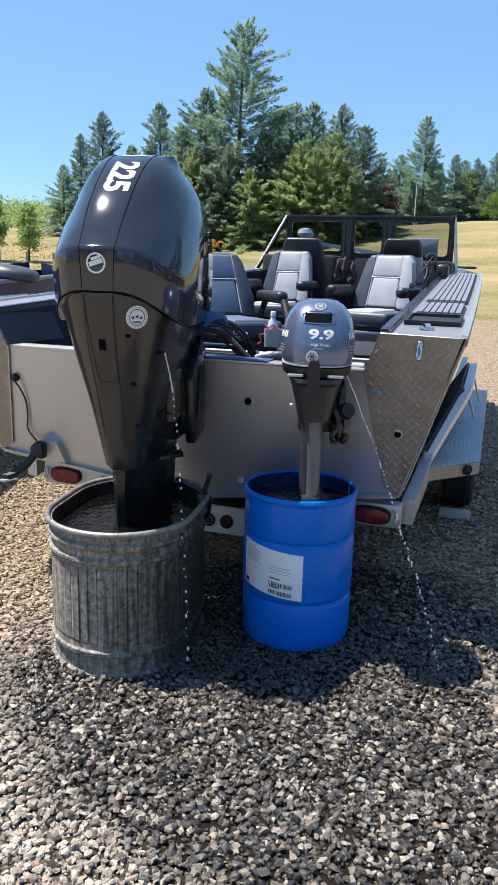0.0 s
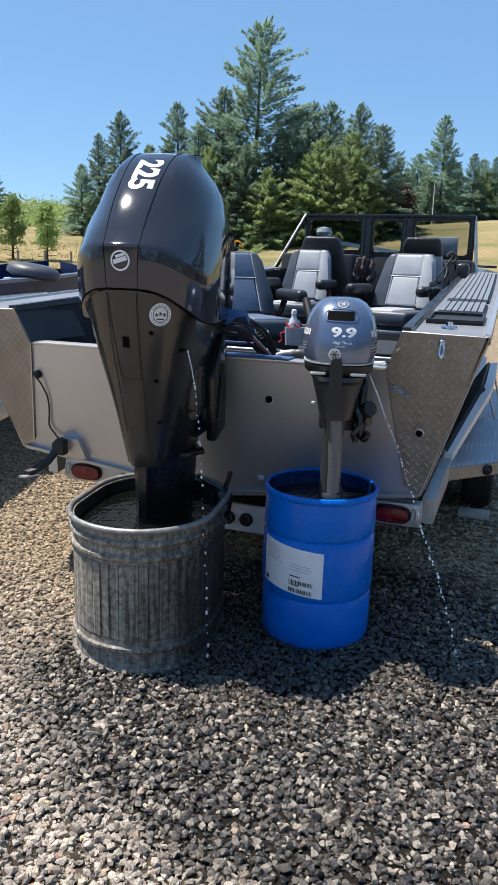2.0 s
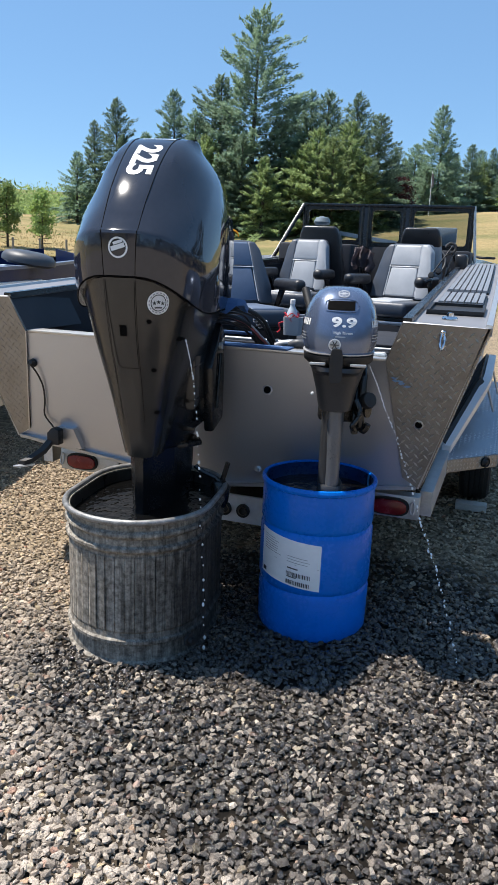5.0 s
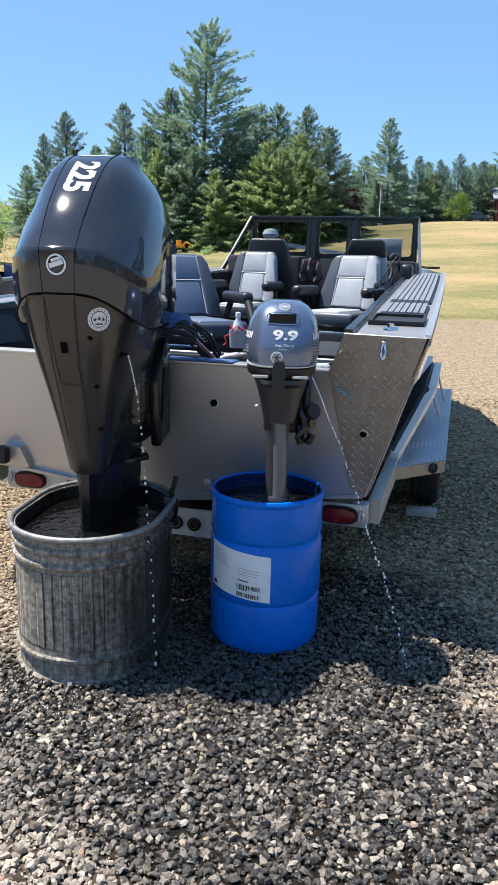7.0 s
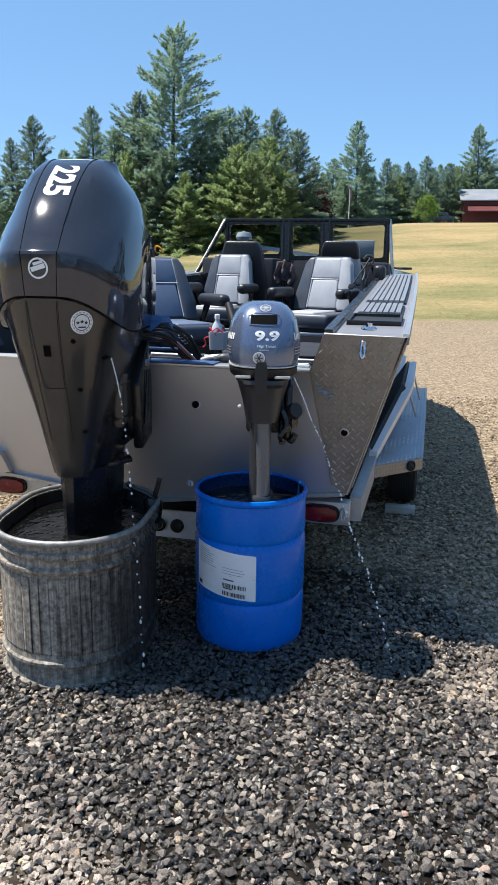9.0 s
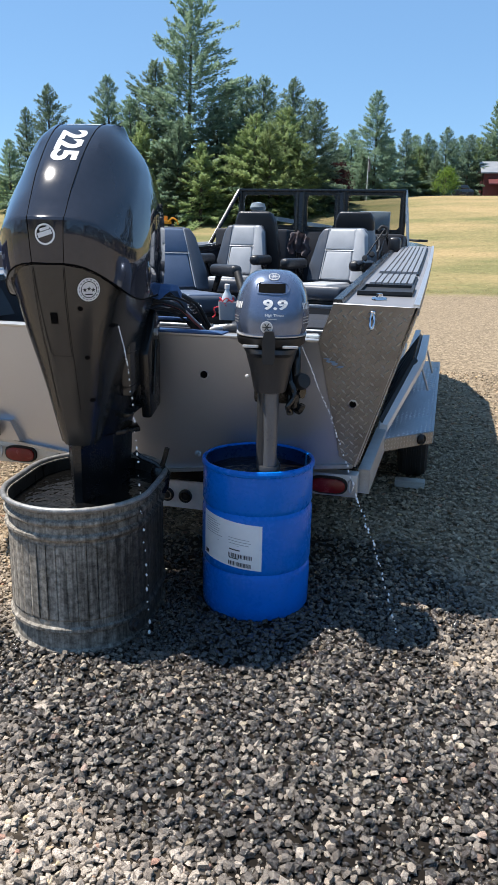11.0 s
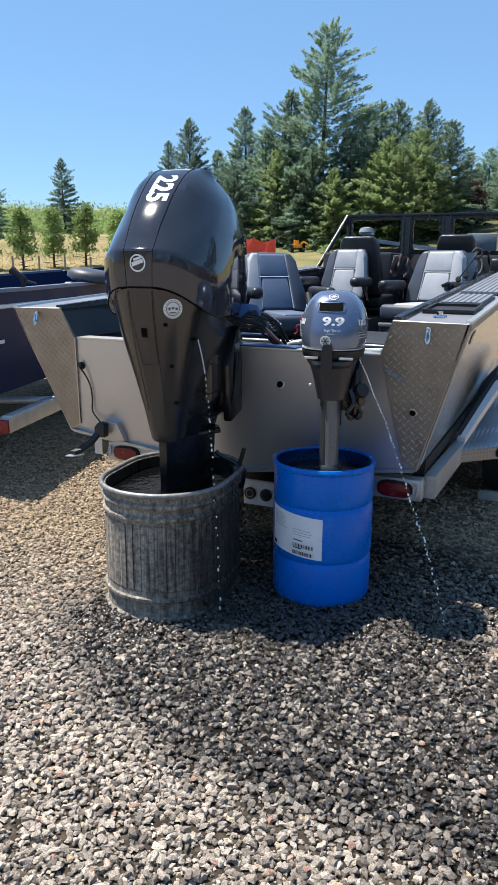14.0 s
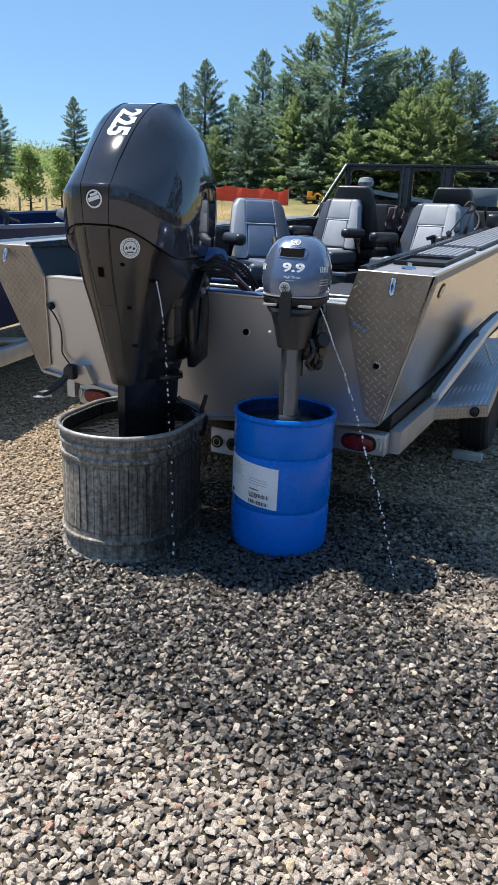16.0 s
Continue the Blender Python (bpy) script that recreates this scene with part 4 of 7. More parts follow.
# ---- trailer ----
def trailer():
    t = thing("boat_trailer", BOAT, "galvanized boat trailer with tread-plate fenders and red lamps", "trailer")
    part("rear_crossbeam", box(-0.92, -0.56, 0.26, 0.34, 0.39, 0.505, 0.004), M["galv"], t)
    part("rear_crossbeam", box(0.72, 1.06, 0.26, 0.34, 0.39, 0.505, 0.004), M["galv"], t)
    # black bar fills the dark band between hull and lamp plate
    part("centre_bar", box(-0.56, 0.72, 0.268, 0.34, 0.385, 0.47, 0.006), M["blackmetal"], t, "black bar across the trailer under the hull")
    for s in (-1, 1):
        rings = []
        for w in (0.37, 1.2, 2.4, 4.0, 6.5):
            x, z = s * (1.046 + 0.012 * min(w, 1.5)), 0.377 + 0.012 * w
            rings.append([(x, w, z), (x + s * 0.06, w, z), (x + s * 0.06, w, z + 0.125), (x, w, z + 0.125)])
        part("side_beam", loft(rings), M["galv"], t)
        # fender plate: low step with a slanted after edge, then a slope up over the wheels
        prof = [(1.12, 1.46, 0.478, 0.47), (1.5, 1.7, 0.53, 0.53), (1.85, 1.95, 0.655, 0.655), (2.5, 2.5, 0.675, 0.675), (3.2, 3.2, 0.66, 0.66), (3.6, 3.6, 0.5, 0.5)]
        rings = [[(s * 1.10, wa, z), (s * 1.385, wb, z2), (s * 1.385, wb, z2 - 0.006), (s * 1.10, wa, z - 0.006)] for wa, wb, z, z2 in prof]
        f = part("fender", loft(rings), M["fender"], t, "aluminum tread-plate fender", smooth=20)
        bm = bmesh.new()
        for i in range(11):
            for j in range(60):
                v, u = (j + 0.5) / 60 * 3.4, (i + 0.5) / 11
                k = min(int(v), len(prof) - 2)
                e = v - k
                p, q = prof[k], prof[k + 1]
                pa = Vector((s * 1.10, p[0] + (q[0] - p[0]) * e, p[2] + (q[2] - p[2]) * e))
                pb = Vector((s * 1.385, p[1] + (q[1] - p[1]) * e, p[3] + (q[3] - p[3]) * e))
                c = pa.lerp(pb, u) + Vector((0, 0, 0.0005))
                al = Vector((0, q[0] - p[0], q[2] - p[2])).normalized()
                ang = radians(45 if (i + j) % 2 else -45)
                d1 = (Vector((1, 0, 0)) * math.cos(ang) + al * math.sin(ang)) * 0.016
                d2 = (Vector((1, 0, 0)) * -math.sin(ang) + al * math.cos(ang)) * 0.0055
                bb = [bm.verts.new(c + o) for o in (-d1, d2, d1, -d2)]
                top = bm.verts.new(c + Vector((0, 0, 0.004)))
                for a1, a2 in zip(bb, bb[1:] + bb[:1]):
                    bm.faces.new((a1, a2, top))
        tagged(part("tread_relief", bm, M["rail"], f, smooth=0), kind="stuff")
        rings = [[(s * 1.38, wb, z), (s * 1.40, wb, z), (s * 1.40, wb, z - 0.075), (s * 1.38, wb, z - 0.075)] for wa, wb, _, z in prof]
        part("fender_lip", loft(rings), M["galv"], f)
        bm = loft([[(s * x, w, z0), (s * x, w - 0.008, z0), (s * x, w - 0.008, z0 + 0.075), (s * x, w, z0 + 0.075)] for x, w, z0 in ((1.10, 1.12, 0.402), (1.395, 1.463, 0.394))])
        part("skirt", bm, M["tread"], f, "tread-plate skirt")
        bm = bmesh.new()
        for i in range(17):
            for j in range(3):
                u = (i + 0.5) / 17
                c = Vector((s * (1.10 + 0.295 * u), 1.112 + 0.343 * u, 0.416 + 0.025 * j - 0.008 * u))
                ang = radians(50 if (i + j) % 2 else -50)
                al = Vector((s * 0.652, 0.758, 0))
                d1 = (al * math.cos(ang) + Vector((0, 0, 1)) * math.sin(ang)) * 0.012
                d2 = (al * -math.sin(ang) + Vector((0, 0, 1)) * math.cos(ang)) * 0.0038
                bb = [bm.verts.new(c + o) for o in (-d1, d2, d1, -d2)]
                top = bm.verts.new(c + Vector((s * 0.003, -0.003, 0)))
                for a1, a2 in zip(bb, bb[1:] + bb[:1]):
                    bm.faces.new((a1, a2, top))
        tagged(part("tread_relief", bm, M["tread_lug"], f, smooth=0), kind="stuff")
        bm = moved(turned([(0.033, 0), (0.033, 0.014), (0.027, 0.018), (0.023, 0.010), (0.019, 0.012), (0.012, 0.02), (0.0, 0.022)], 24), pose(s * 1.325, 1.372, 0.435, 90, 0, s * 49 - 0))
        part("marker_lamp", bm, M["blackplastic"], f, "round black marker lamp")
        # guide frame: a bent square tube that carries a black ribbed board, with an inner tube beside the hull
        sec = lambda x, w, z, a, b: [(s * x + dx, w, z + dz) for dx, dz in ((-a, -b), (a, -b), (a, b), (-a, b))]
        tube_at = [(1.102, 1.215, 0.525), (1.262, 1.535, 0.845), (1.279, 1.6, 0.888), (1.284, 1.68, 0.908), (1.284, 2.42, 0.945)]
        g = part("guide_rail", loft([sec(x, w, z, 0.024, 0.022) for x, w, z in tube_at]), M["rail"], t, "pale aluminum guide rail", smooth=25)
        quad = [Vector(q) for q in ((1.085, 1.22, 0.56), (1.252, 1.57, 0.905), (1.256, 2.38, 0.965), (1.12, 1.95, 0.79))]
        lo, hi = Vector((0.012, 0, -0.012)), Vector((-0.012, 0, 0.012))
        mir = lambda v: (s * v.x, v.y, v.z)
        bd = part("guide_board", loft([[mir(q + lo) for q in quad], [mir(q + hi) for q in quad]]), M["blackplastic"], g, "black ribbed board")
        for i in range(6):
            f = (i + 0.5) / 6
            a, b = quad[0].lerp(quad[3], f), quad[1].lerp(quad[2], f)
            part("board_rib", rod(mir(a.lerp(b, 0.06) + hi), mir(a.lerp(b, 0.94) + hi), 0.008, 6), M["blackplastic"], bd)
        part("inner_rail", loft([sec(1.165, 1.68, 0.69, 0.016, 0.022), sec(1.2, 2.22, 0.815, 0.016, 0.022)]), M["rail"], g)
        part("inner_rail", loft([sec(1.098, 2.2, 0.71, 0.012, 0.022), sec(1.116, 2.95, 0.815, 0.012, 0.022)]), M["rail"], g)
        part("rail_stay", rod((s * 1.284, 2.3, 0.93), (s * 1.35, 2.4, 0.69), 0.007, 8), M["galv"], g)
        part("rail_stay", rod((s * 1.275, 1.62, 0.88), (s * 1.335, 1.85, 0.66), 0.007, 8), M["galv"], g)
        # wheels
        for w in (2.08, 2.82):
            prof_w = [(0.18, -0.09), (0.27, -0.1), (0.3, -0.085), (0.31, -0.05), (0.31, 0.05), (0.3, 0.085), (0.27, 0.1), (0.18, 0.09)]
            wh = part("wheel", moved(turned(prof_w, 40), pose(s * 1.27, w, 0.31, 0, 90, 0)), M["rubber"], t, "black rubber trailer wheel", smooth=30)
            for gx in (-0.05, -0.017, 0.017, 0.05):
                part("tread_rib", moved(turned([(0.305, -0.012), (0.315, -0.01), (0.315, 0.01), (0.305, 0.012)], 40), pose(s * 1.27 + gx, w, 0.31, 0, 90, 0)), M["rubber"], wh)
            part("wheel_rim", moved(turned([(0.19, -0.07), (0.19, 0.07), (0.12, 0.06), (0.08, 0.085), (0.0, 0.09)], 28), pose(s * 1.27, w, 0.31, 0, 90 * s, 0)), M["galv"], wh)
    for s in (-1, 1):
        bm = loft([[(s * x, w, z) for x, z in ((0.94, z0), (1.04, z0), (1.05, z0 + 0.085), (0.94, z0 + 0.08))] for w, z0 in ((0.4, 0.5), (2.0, 0.55), (4.5, 0.62))])
        part("bunk", bm, M["rubber"], t, "black carpeted bunk under the hull")
    # lamps on the crossbeam
    for x in (0.92, -0.78):
        k = 24
        pts = [(x + 0.085 * math.copysign(abs(math.cos(a)) ** 0.55, math.cos(a)), 0.447 + 0.036 * math.copysign(abs(math.sin(a)) ** 0.8, math.sin(a))) for a in np.linspace(0, 2 * math.pi, k, endpoint=False)]
        grom = part("lamp_grommet", prism([((a - x) * 1.12 + x, (b - 0.447) * 1.25 + 0.447) for a, b in pts], 0.247, 0.262), M["rubber"], t)
        part("tail_lamp", prism(pts, 0.236, 0.25, "y", 0.004), M["red"], grom, "red oval tail lamp")
    for x in (1.032, -0.9):
        pts = [(x + 0.01 * math.sin(a), 0.25 - 0.006 * (1 - math.cos(a)), 0.452 + 0.03 * math.cos(a)) for a in np.linspace(0, 2 * math.pi, 13)]
        part("tie_hook", tube(pts, 0.005, 7, None, 2), M["galv"], t, "galvanized tie hook")
    part("lamp_plate", box(0.03, 0.3, 0.26, 0.275, 0.235, 0.385, 0.003), M["white"], t, "white lamp plate")
    for x in (0.075, 0.175):
        bm = moved(turned([(0.036, 0), (0.036, 0.012), (0.028, 0.016), (0.026, 0.006), (0.01, 0.008), (0.0, 0.012)], 24), pose(x, 0.26, 0.305, 90))
        lamp = part("round_lamp", bm, M["blackplastic"], t)
        part("lamp_ring", moved(turned([(0.019, 0.009), (0.025, 0.009), (0.025, 0.014), (0.019, 0.014), (0.019, 0.009)], 24, False), pose(x, 0.26, 0.305, 90)), M["chrome"], lamp)
    return t


trailer()


# ---- decals ----
from mathutils.bvhtree import BVHTree


def lettering(text, size, width=0.0, bold=0.02):
    """Letters of the built-in font as a flat mesh, centred, in x and z."""
    cu = bpy.data.curves.new("letters", "FONT")
    cu.body, cu.size, cu.align_x, cu.align_y = text, size, "CENTER", "CENTER"
    cu.offset = size * bold
    ob = bpy.data.objects.new("letters", cu)
    scene.collection.objects.link(ob)
    me = bpy.data.meshes.new_from_object(ob.evaluated_get(bpy.context.evaluated_depsgraph_get()))
    bpy.data.objects.remove(ob)
    bm = bmesh.new()
    bm.from_mesh(me)
    bpy.data.meshes.remove(me)
    xs = [v.co.x for v in bm.verts]
    k = width / (max(xs) - min(xs)) if width else 1
    for v in bm.verts:
        v.co = Vector((v.co.x * k, 0, v.co.y))
    return bm


def disc(r0, r1, k=28):
    """A flat ring, or a disc made of rings so that it can bend."""
    bm = bmesh.new()
    rs = [r1, r0] if r0 > 0 else [r1, r1 * 0.75, r1 * 0.5, r1 * 0.25]
    rows = [[bm.verts.new((r * math.cos(2 * math.pi * i / k), 0, r * math.sin(2 * math.pi * i / k))) for i in range(k)] for r in rs]
    for a, b in zip(rows, rows[1:]):
        for i in range(k):
            bm.faces.new((a[i], a[(i + 1) % k], b[(i + 1) % k], b[i]))
    if r0 <= 0:
        c = bm.verts.new((0, 0, 0))
        for i in range(k):
            bm.faces.new((rows[-1][i], rows[-1][(i + 1) % k], c))
    return bm


def patch(x0, x1, z0, z1, nx=4, nz=4):
    bm = bmesh.new()
    g = [[bm.verts.new((x0 + (x1 - x0) * i / nx, 0, z0 + (z1 - z0) * j / nz)) for i in range(nx + 1)] for j in range(nz + 1)]
    for j in range(nz):
        for i in range(nx):
            bm.faces.new((g[j][i], g[j][i + 1], g[j + 1][i + 1], g[j + 1][i]))
    return bm


def stick(bm, onto, at, way, up=(0, 0, 1), lift=0.0022):
    """Press a flat decal (x, z) on to the mesh of a part, seen along way from the point at."""
    tree = BVHTree.FromPolygons([v.co for v in onto.data.vertices], [p.vertices for p in onto.data.polygons])
    way = Vector(way).normalized()
    right = way.cross(Vector(up)).normalized()
    upv = right.cross(way)
    for v in bm.verts:
        o = Vector(at) + right * v.co.x + upv * v.co.z - way * 0.6
        hit, nrm, _, _ = tree.ray_cast(o, way)
        v.co = (hit - way * lift) if hit else Vector(at) + right * v.co.x + upv * v.co.z
    return bm


def mirror_ring(half):
    """Points on the right half, rear to front; adds the left half."""
    return half + [(-x, y, z) for x, y, z in half[::-1]]


def tri_only(bm):
    bmesh.ops.triangulate(bm, faces=[f for f in bm.faces if len(f.verts) < 5])
    return bm


# ---- large outboard ----
def large_outboard():
    t = thing("large_outboard_motor", BOAT @ pose(-0.049, -0.1, 0, 0, 0, 8), "large glossy black outboard motor running in a stock tank", "outboard motor")

    def sec(z, yr, a, b, yf, drop=0.0):
        xf, yfac = a + (b - a) * 0.9, yr + 0.26 * (b / 0.25)
        ym = min(yr + 0.42, yf - 0.1)
        d = lambda y: z - drop * min(1, max(0, (y - yr) / 0.3))
        e = lambda u, v: (a + (xf - a) * u, yr + (yfac - yr) * v)
        k = min(1, max(0, (z - 1.66) / 0.12))
        g2 = lambda u, v, u2, v2: e(u + (u2 - u) * k, v + (v2 - v) * k)
        (x1, y1), (x2, y2), (x3, y3), (x4, y4) = g2(0.3, 0.09, 0.27, 0.18), g2(0.58, 0.26, 0.52, 0.4), g2(0.82, 0.5, 0.76, 0.66), g2(0.95, 0.74, 0.985, 0.97)
        h = [(a * 0.33, yr - 0.007, z), (a * 0.7, yr - 0.0045, z), (a, yr, z), (x1, y1, d(y1)), (x2, y2, d(y2)), (x3, y3, d(y3)), (x4, y4, d(y4)), (xf + 0.0015 + 0.0005 * (1 - k), yfac + 0.02 * (1 - k) + 0.004, d(yfac)), (b, ym, d(ym)), (b * 0.98, yf - 0.07, d(yf)), (b * 0.85, yf - 0.015, d(yf)), (b * 0.4, yf, d(yf))]
        return mirror_ring(h)
    low = [(0.79, -0.515, 0.034, 0.07, -0.2), (0.95, -0.565, 0.039, 0.112, -0.16), (1.1, -0.613, 0.044, 0.15, -0.1), (1.25, -0.665, 0.049, 0.192, -0.05), (1.38, -0.698, 0.053, 0.23, 0.02)]
    secs = [sec(*s) for s in low] + [sec(1.497, -0.714, 0.056, 0.252, 0.08, 0.135)]
    chaps = part("lower_cowl", tri_only(loft(secs)), M["chaps"], t, "satin black lower cowling", smooth=36)
    def shell(z, yr, a, b, yf, drop):
        """A cowl section: flat centre strip, rounded quarters, nearly straight sides; the quarters hang lower than the strip."""
        ys = min(yr + 0.38 * b / 0.26, yf - 0.1)
        d = lambda y: z - drop * math.sin(math.pi / 2 * min(1, max(0, (y - yr) / 0.3)))
        h = [(a * 0.35, yr - 0.006, z), (a * 0.72, yr - 0.0035, z), (a, yr, z)]
        # pressed crease that climbs from the quarter to the top corner, with flatter panels either side of it
        up_, flat = smooth01(1.7, 1.95, z), 0.6 * smooth01(1.67, 1.76, z) * (1 - smooth01(1.8, 1.97, z))
        qc = radians(48 + 24 * up_)
        e = lambda q: Vector((a + (b - a) * math.sin(q) ** 0.92, yr + (ys - yr) * (1 - max(0, math.cos(q)) ** 0.92)))
        for i in range(1, 10):
            f = i / 5 if i <= 5 else (i - 5) / 4
            q = qc * f if i <= 5 else qc + (math.pi / 2 - qc) * f
            c = e(0).lerp(e(qc), f) if i <= 5 else e(qc).lerp(e(math.pi / 2), f)
            h.append(tuple(e(q).lerp(c, flat if i <= 5 else flat * 0.3)))
        h += [(b * k, ys + (yf - ys) * f) for k, f in ((0.96, 0.3), (0.925, 0.76), (0.86, 0.93), (0.42, 1.0))]
        return mirror_ring([p if len(p) == 3 else (p[0], p[1], d(p[1])) for p in h])
    up = [(1.505, -0.717, 0.056, 0.262, 0.08, 0.135), (1.55, -0.721, 0.058, 0.266, 0.083, 0.13), (1.6, -0.723, 0.06, 0.27, 0.085, 0.12), (1.648, -0.724, 0.063, 0.272, 0.085, 0.112), (1.658, -0.72, 0.064, 0.272, 0.085, 0.108), (1.666, -0.711, 0.065, 0.272, 0.085, 0.105), (1.7175, -0.666, 0.067, 0.27, 0.08, 0.09), (1.76, -0.628, 0.069, 0.266, 0.075, 0.078), (1.805, -0.585, 0.072, 0.259, 0.065, 0.066), (1.85, -0.54, 0.073, 0.243, 0.052, 0.056),
          (1.89, -0.498, 0.0745, 0.232, 0.035, 0.05), (1.925, -0.458, 0.076, 0.216, 0.015, 0.046), (1.955, -0.42, 0.0775, 0.197, -0.01, 0.044), (1.982, -0.38, 0.079, 0.174, -0.04, 0.042), (2.005, -0.33, 0.081, 0.15, -0.08, 0.04), (2.018, -0.28, 0.083, 0.145, -0.11, 0.036), (2.022, -0.2, 0.084, 0.135, -0.12, 0.034)]
    up = [(z, yr - 0.02 * math.sin(math.pi * min(1, max(0, (z - 1.66) / 0.362))), *more) for z, yr, *more in up]
    cowl = part("cowl", tri_only(loft([shell(*s) for s in up])), M["cowl"], t, "glossy black upper cowl", smooth=22)
    # grooves along the centre strip
    for sx in (-1, 1):
        pts = [(sx * (a + 0.002), yr + 0.0005, z) for z, yr, a, *_ in up]
        part("groove", tube(pts, 0.0014, 6), M["hole"], cowl)
        pts = [(sx * (a + 0.004), yr - 0.0005, z) for z, yr, a, b, yf, *_ in low[1:]]
        part("groove", tube(pts + [(sx * 0.0585, -0.7155, 1.49)], 0.0009, 6), M["hole"], chaps)
    # parting line shadow gap
    rim = shell(1.501, -0.713, 0.056, 0.258, 0.078, 0.135)
    part("gasket", tube(rim + rim[:1], 0.0024, 6, None, 3), M["hole"], cowl)
    # side vents: swept creases and air scoop
    for sx in (-1, 1):
        if sx > 0:
            bm = bmesh.new()
            bmesh.ops.create_uvsphere(bm, u_segments=20, v_segments=12, radius=1.0)
            moved(bm, pose(sx * 0.243, -0.36, 1.46, 14, 0, 0) @ Matrix.Diagonal((0.034, 0.05, 0.085, 1)))
            part("air_scoop", bm, M["cowl"], cowl, smooth=60)
        if sx < 0:
            edge = [(sx * (b * 0.93 + 0.012), yr + 0.3 * (b / 0.25), z) for z, yr, a, b, yf in low] + [(sx * 0.252, -0.4, 1.43)]
            rows = [[(x - sx * 0.014, y + 0.05, z), (x, y + 0.05, z), (x, y - 0.03, z), (x - sx * 0.02, y - 0.045, z)] for x, y, z in edge]
            part("side_strake", loft(rows), M["cowl"], chaps, "glossy edge strip", smooth=30)
        pr = [(-0.3, 0.95), (0.0, 1.0), (0.04, 1.34), (-0.3, 1.36)]
        part("flank", prism(pr, sx * 0.09, sx * 0.17, "x", 0.01), M["chaps"], chaps)
    # plain marks where the maker's badges sit
    part("badge_ring", stick(disc(0.0295, 0.036), cowl, (0, -0.7, 1.6), (0, 1, 0)), M["white"], cowl)
    part("badge_bar", stick(moved(patch(-0.026, 0.026, -0.008, 0.008), pose(0, 0, 0, 0, -18)), cowl, (0, -0.7, 1.602), (0, 1, 0), lift=0.0032), M["white"], cowl)
    part("badge_bar", stick(moved(patch(-0.018, 0.018, -0.005, 0.005), pose(0, 0, 0.016, 0, -18)), cowl, (0, -0.7, 1.602), (0, 1, 0), lift=0.0032), M["white"], cowl)
    star_at, star_way = (0.125, -0.66, 1.413), (-0.55, 0.83, 0.0)
    part("round_sticker", stick(disc(0, 0.042), chaps, star_at, star_way), M["white"], chaps)
    part("sticker_ring", stick(disc(0.027, 0.030), chaps, star_at, star_way, lift=0.0032), M["ink"], chaps)
    for dx, dz in ((-0.0155, -0.001), (0.0, 0.003), (0.0155, -0.001)):
        bm = bmesh.new()
        star = [bm.verts.new((dx + q * math.sin(math.pi * i / 5), 0, dz + q * math.cos(math.pi * i / 5))) for i, q in enumerate((0.009, 0.0038) * 5)]
        mid_v = bm.verts.new((dx, 0, dz))
        for i in range(10):
            bm.faces.new((star[i], star[(i + 1) % 10], mid_v))
        part("sticker_mark", stick(bm, chaps, star_at, star_way, lift=0.0038), M["ink"], chaps)
    part("sticker_mark", stick(moved(patch(-0.014, 0.014, -0.0035, 0.0015, 3, 1), pose(0, 0, -0.016)), chaps, star_at, star_way, lift=0.0038), M["ink"], chaps)
    for i in range(16):
        q = 2 * math.pi * (i + 0.5) / 16
        part("sticker_dash", stick(moved(patch(-0.0042, 0.0042, -0.0022, 0.0022, 1, 1), pose(0.0352 * math.sin(q), 0, 0.0352 * math.cos(q), 0, math.degrees(q))), chaps, star_at, star_way, lift=0.0036), M["greyink"], chaps)
    slope = Vector((0, 0.72, 0.69))
    top_at, top_way = (0.0, -0.585, 1.825), (0, 0.69, -0.72)
    digits = moved(lettering("225", 0.13, 0.2, 0.036), pose(0.004, 0, 0.138, 0, 90, 0))
    part("power_number", stick(digits, cowl, top_at, top_way, slope, 0.0012), M["white"], cowl, "white power number running down the strip")
    part("name_bar", stick(patch(-0.062, 0.07, 0, 0.012, 8, 1), cowl, (0.01, -0.33, 2.0), (0, 0.25, -1), (0, 1, 0.25)), M["white"], cowl)
    part("name_bar", stick(patch(0.048, 0.06, 0.125, 0.165, 1, 2), cowl, top_at, top_way, slope), M["silver"], cowl)
    # hatch, screw recesses and tell-tale outlet on the lower cowl
    def seam(x0, z0, x1, z1):
        l, ang = math.hypot(x1 - x0, z1 - z0), math.degrees(math.atan2(z1 - z0, x1 - x0))
        bm = moved(patch(-l / 2, l / 2, -0.0009, 0.0009, 14, 1), pose((x0 + x1) / 2, 0, (z0 + z1) / 2 - 1.3, 0, -ang))
        part("hatch_seam", stick(bm, chaps, (0, -0.68, 1.3), (0, 1, 0), lift=0.0016), M["hole"], chaps)
    for q in ((-0.055, 1.485, -0.03, 1.18), (-0.03, 1.18, -0.018, 1.168), (-0.018, 1.168, 0.046, 1.168), (0.046, 1.168, 0.054, 1.485)):
        seam(*q)
    part("latch", stick(patch(-0.014, 0.012, -0.02, 0.02), chaps, (0.005, -0.68, 1.31), (0, 1, 0), lift=0.003), M["hole"], chaps)
    for x, z in ((0.095, 1.345), (0.093, 1.16), (0.085, 0.985), (0.172, 1.275)):
        part("screw_recess", stick(disc(0, 0.0085, 14), chaps, (x, -0.65, z), (0, 1, 0), lift=0.0022), M["hole"], chaps)
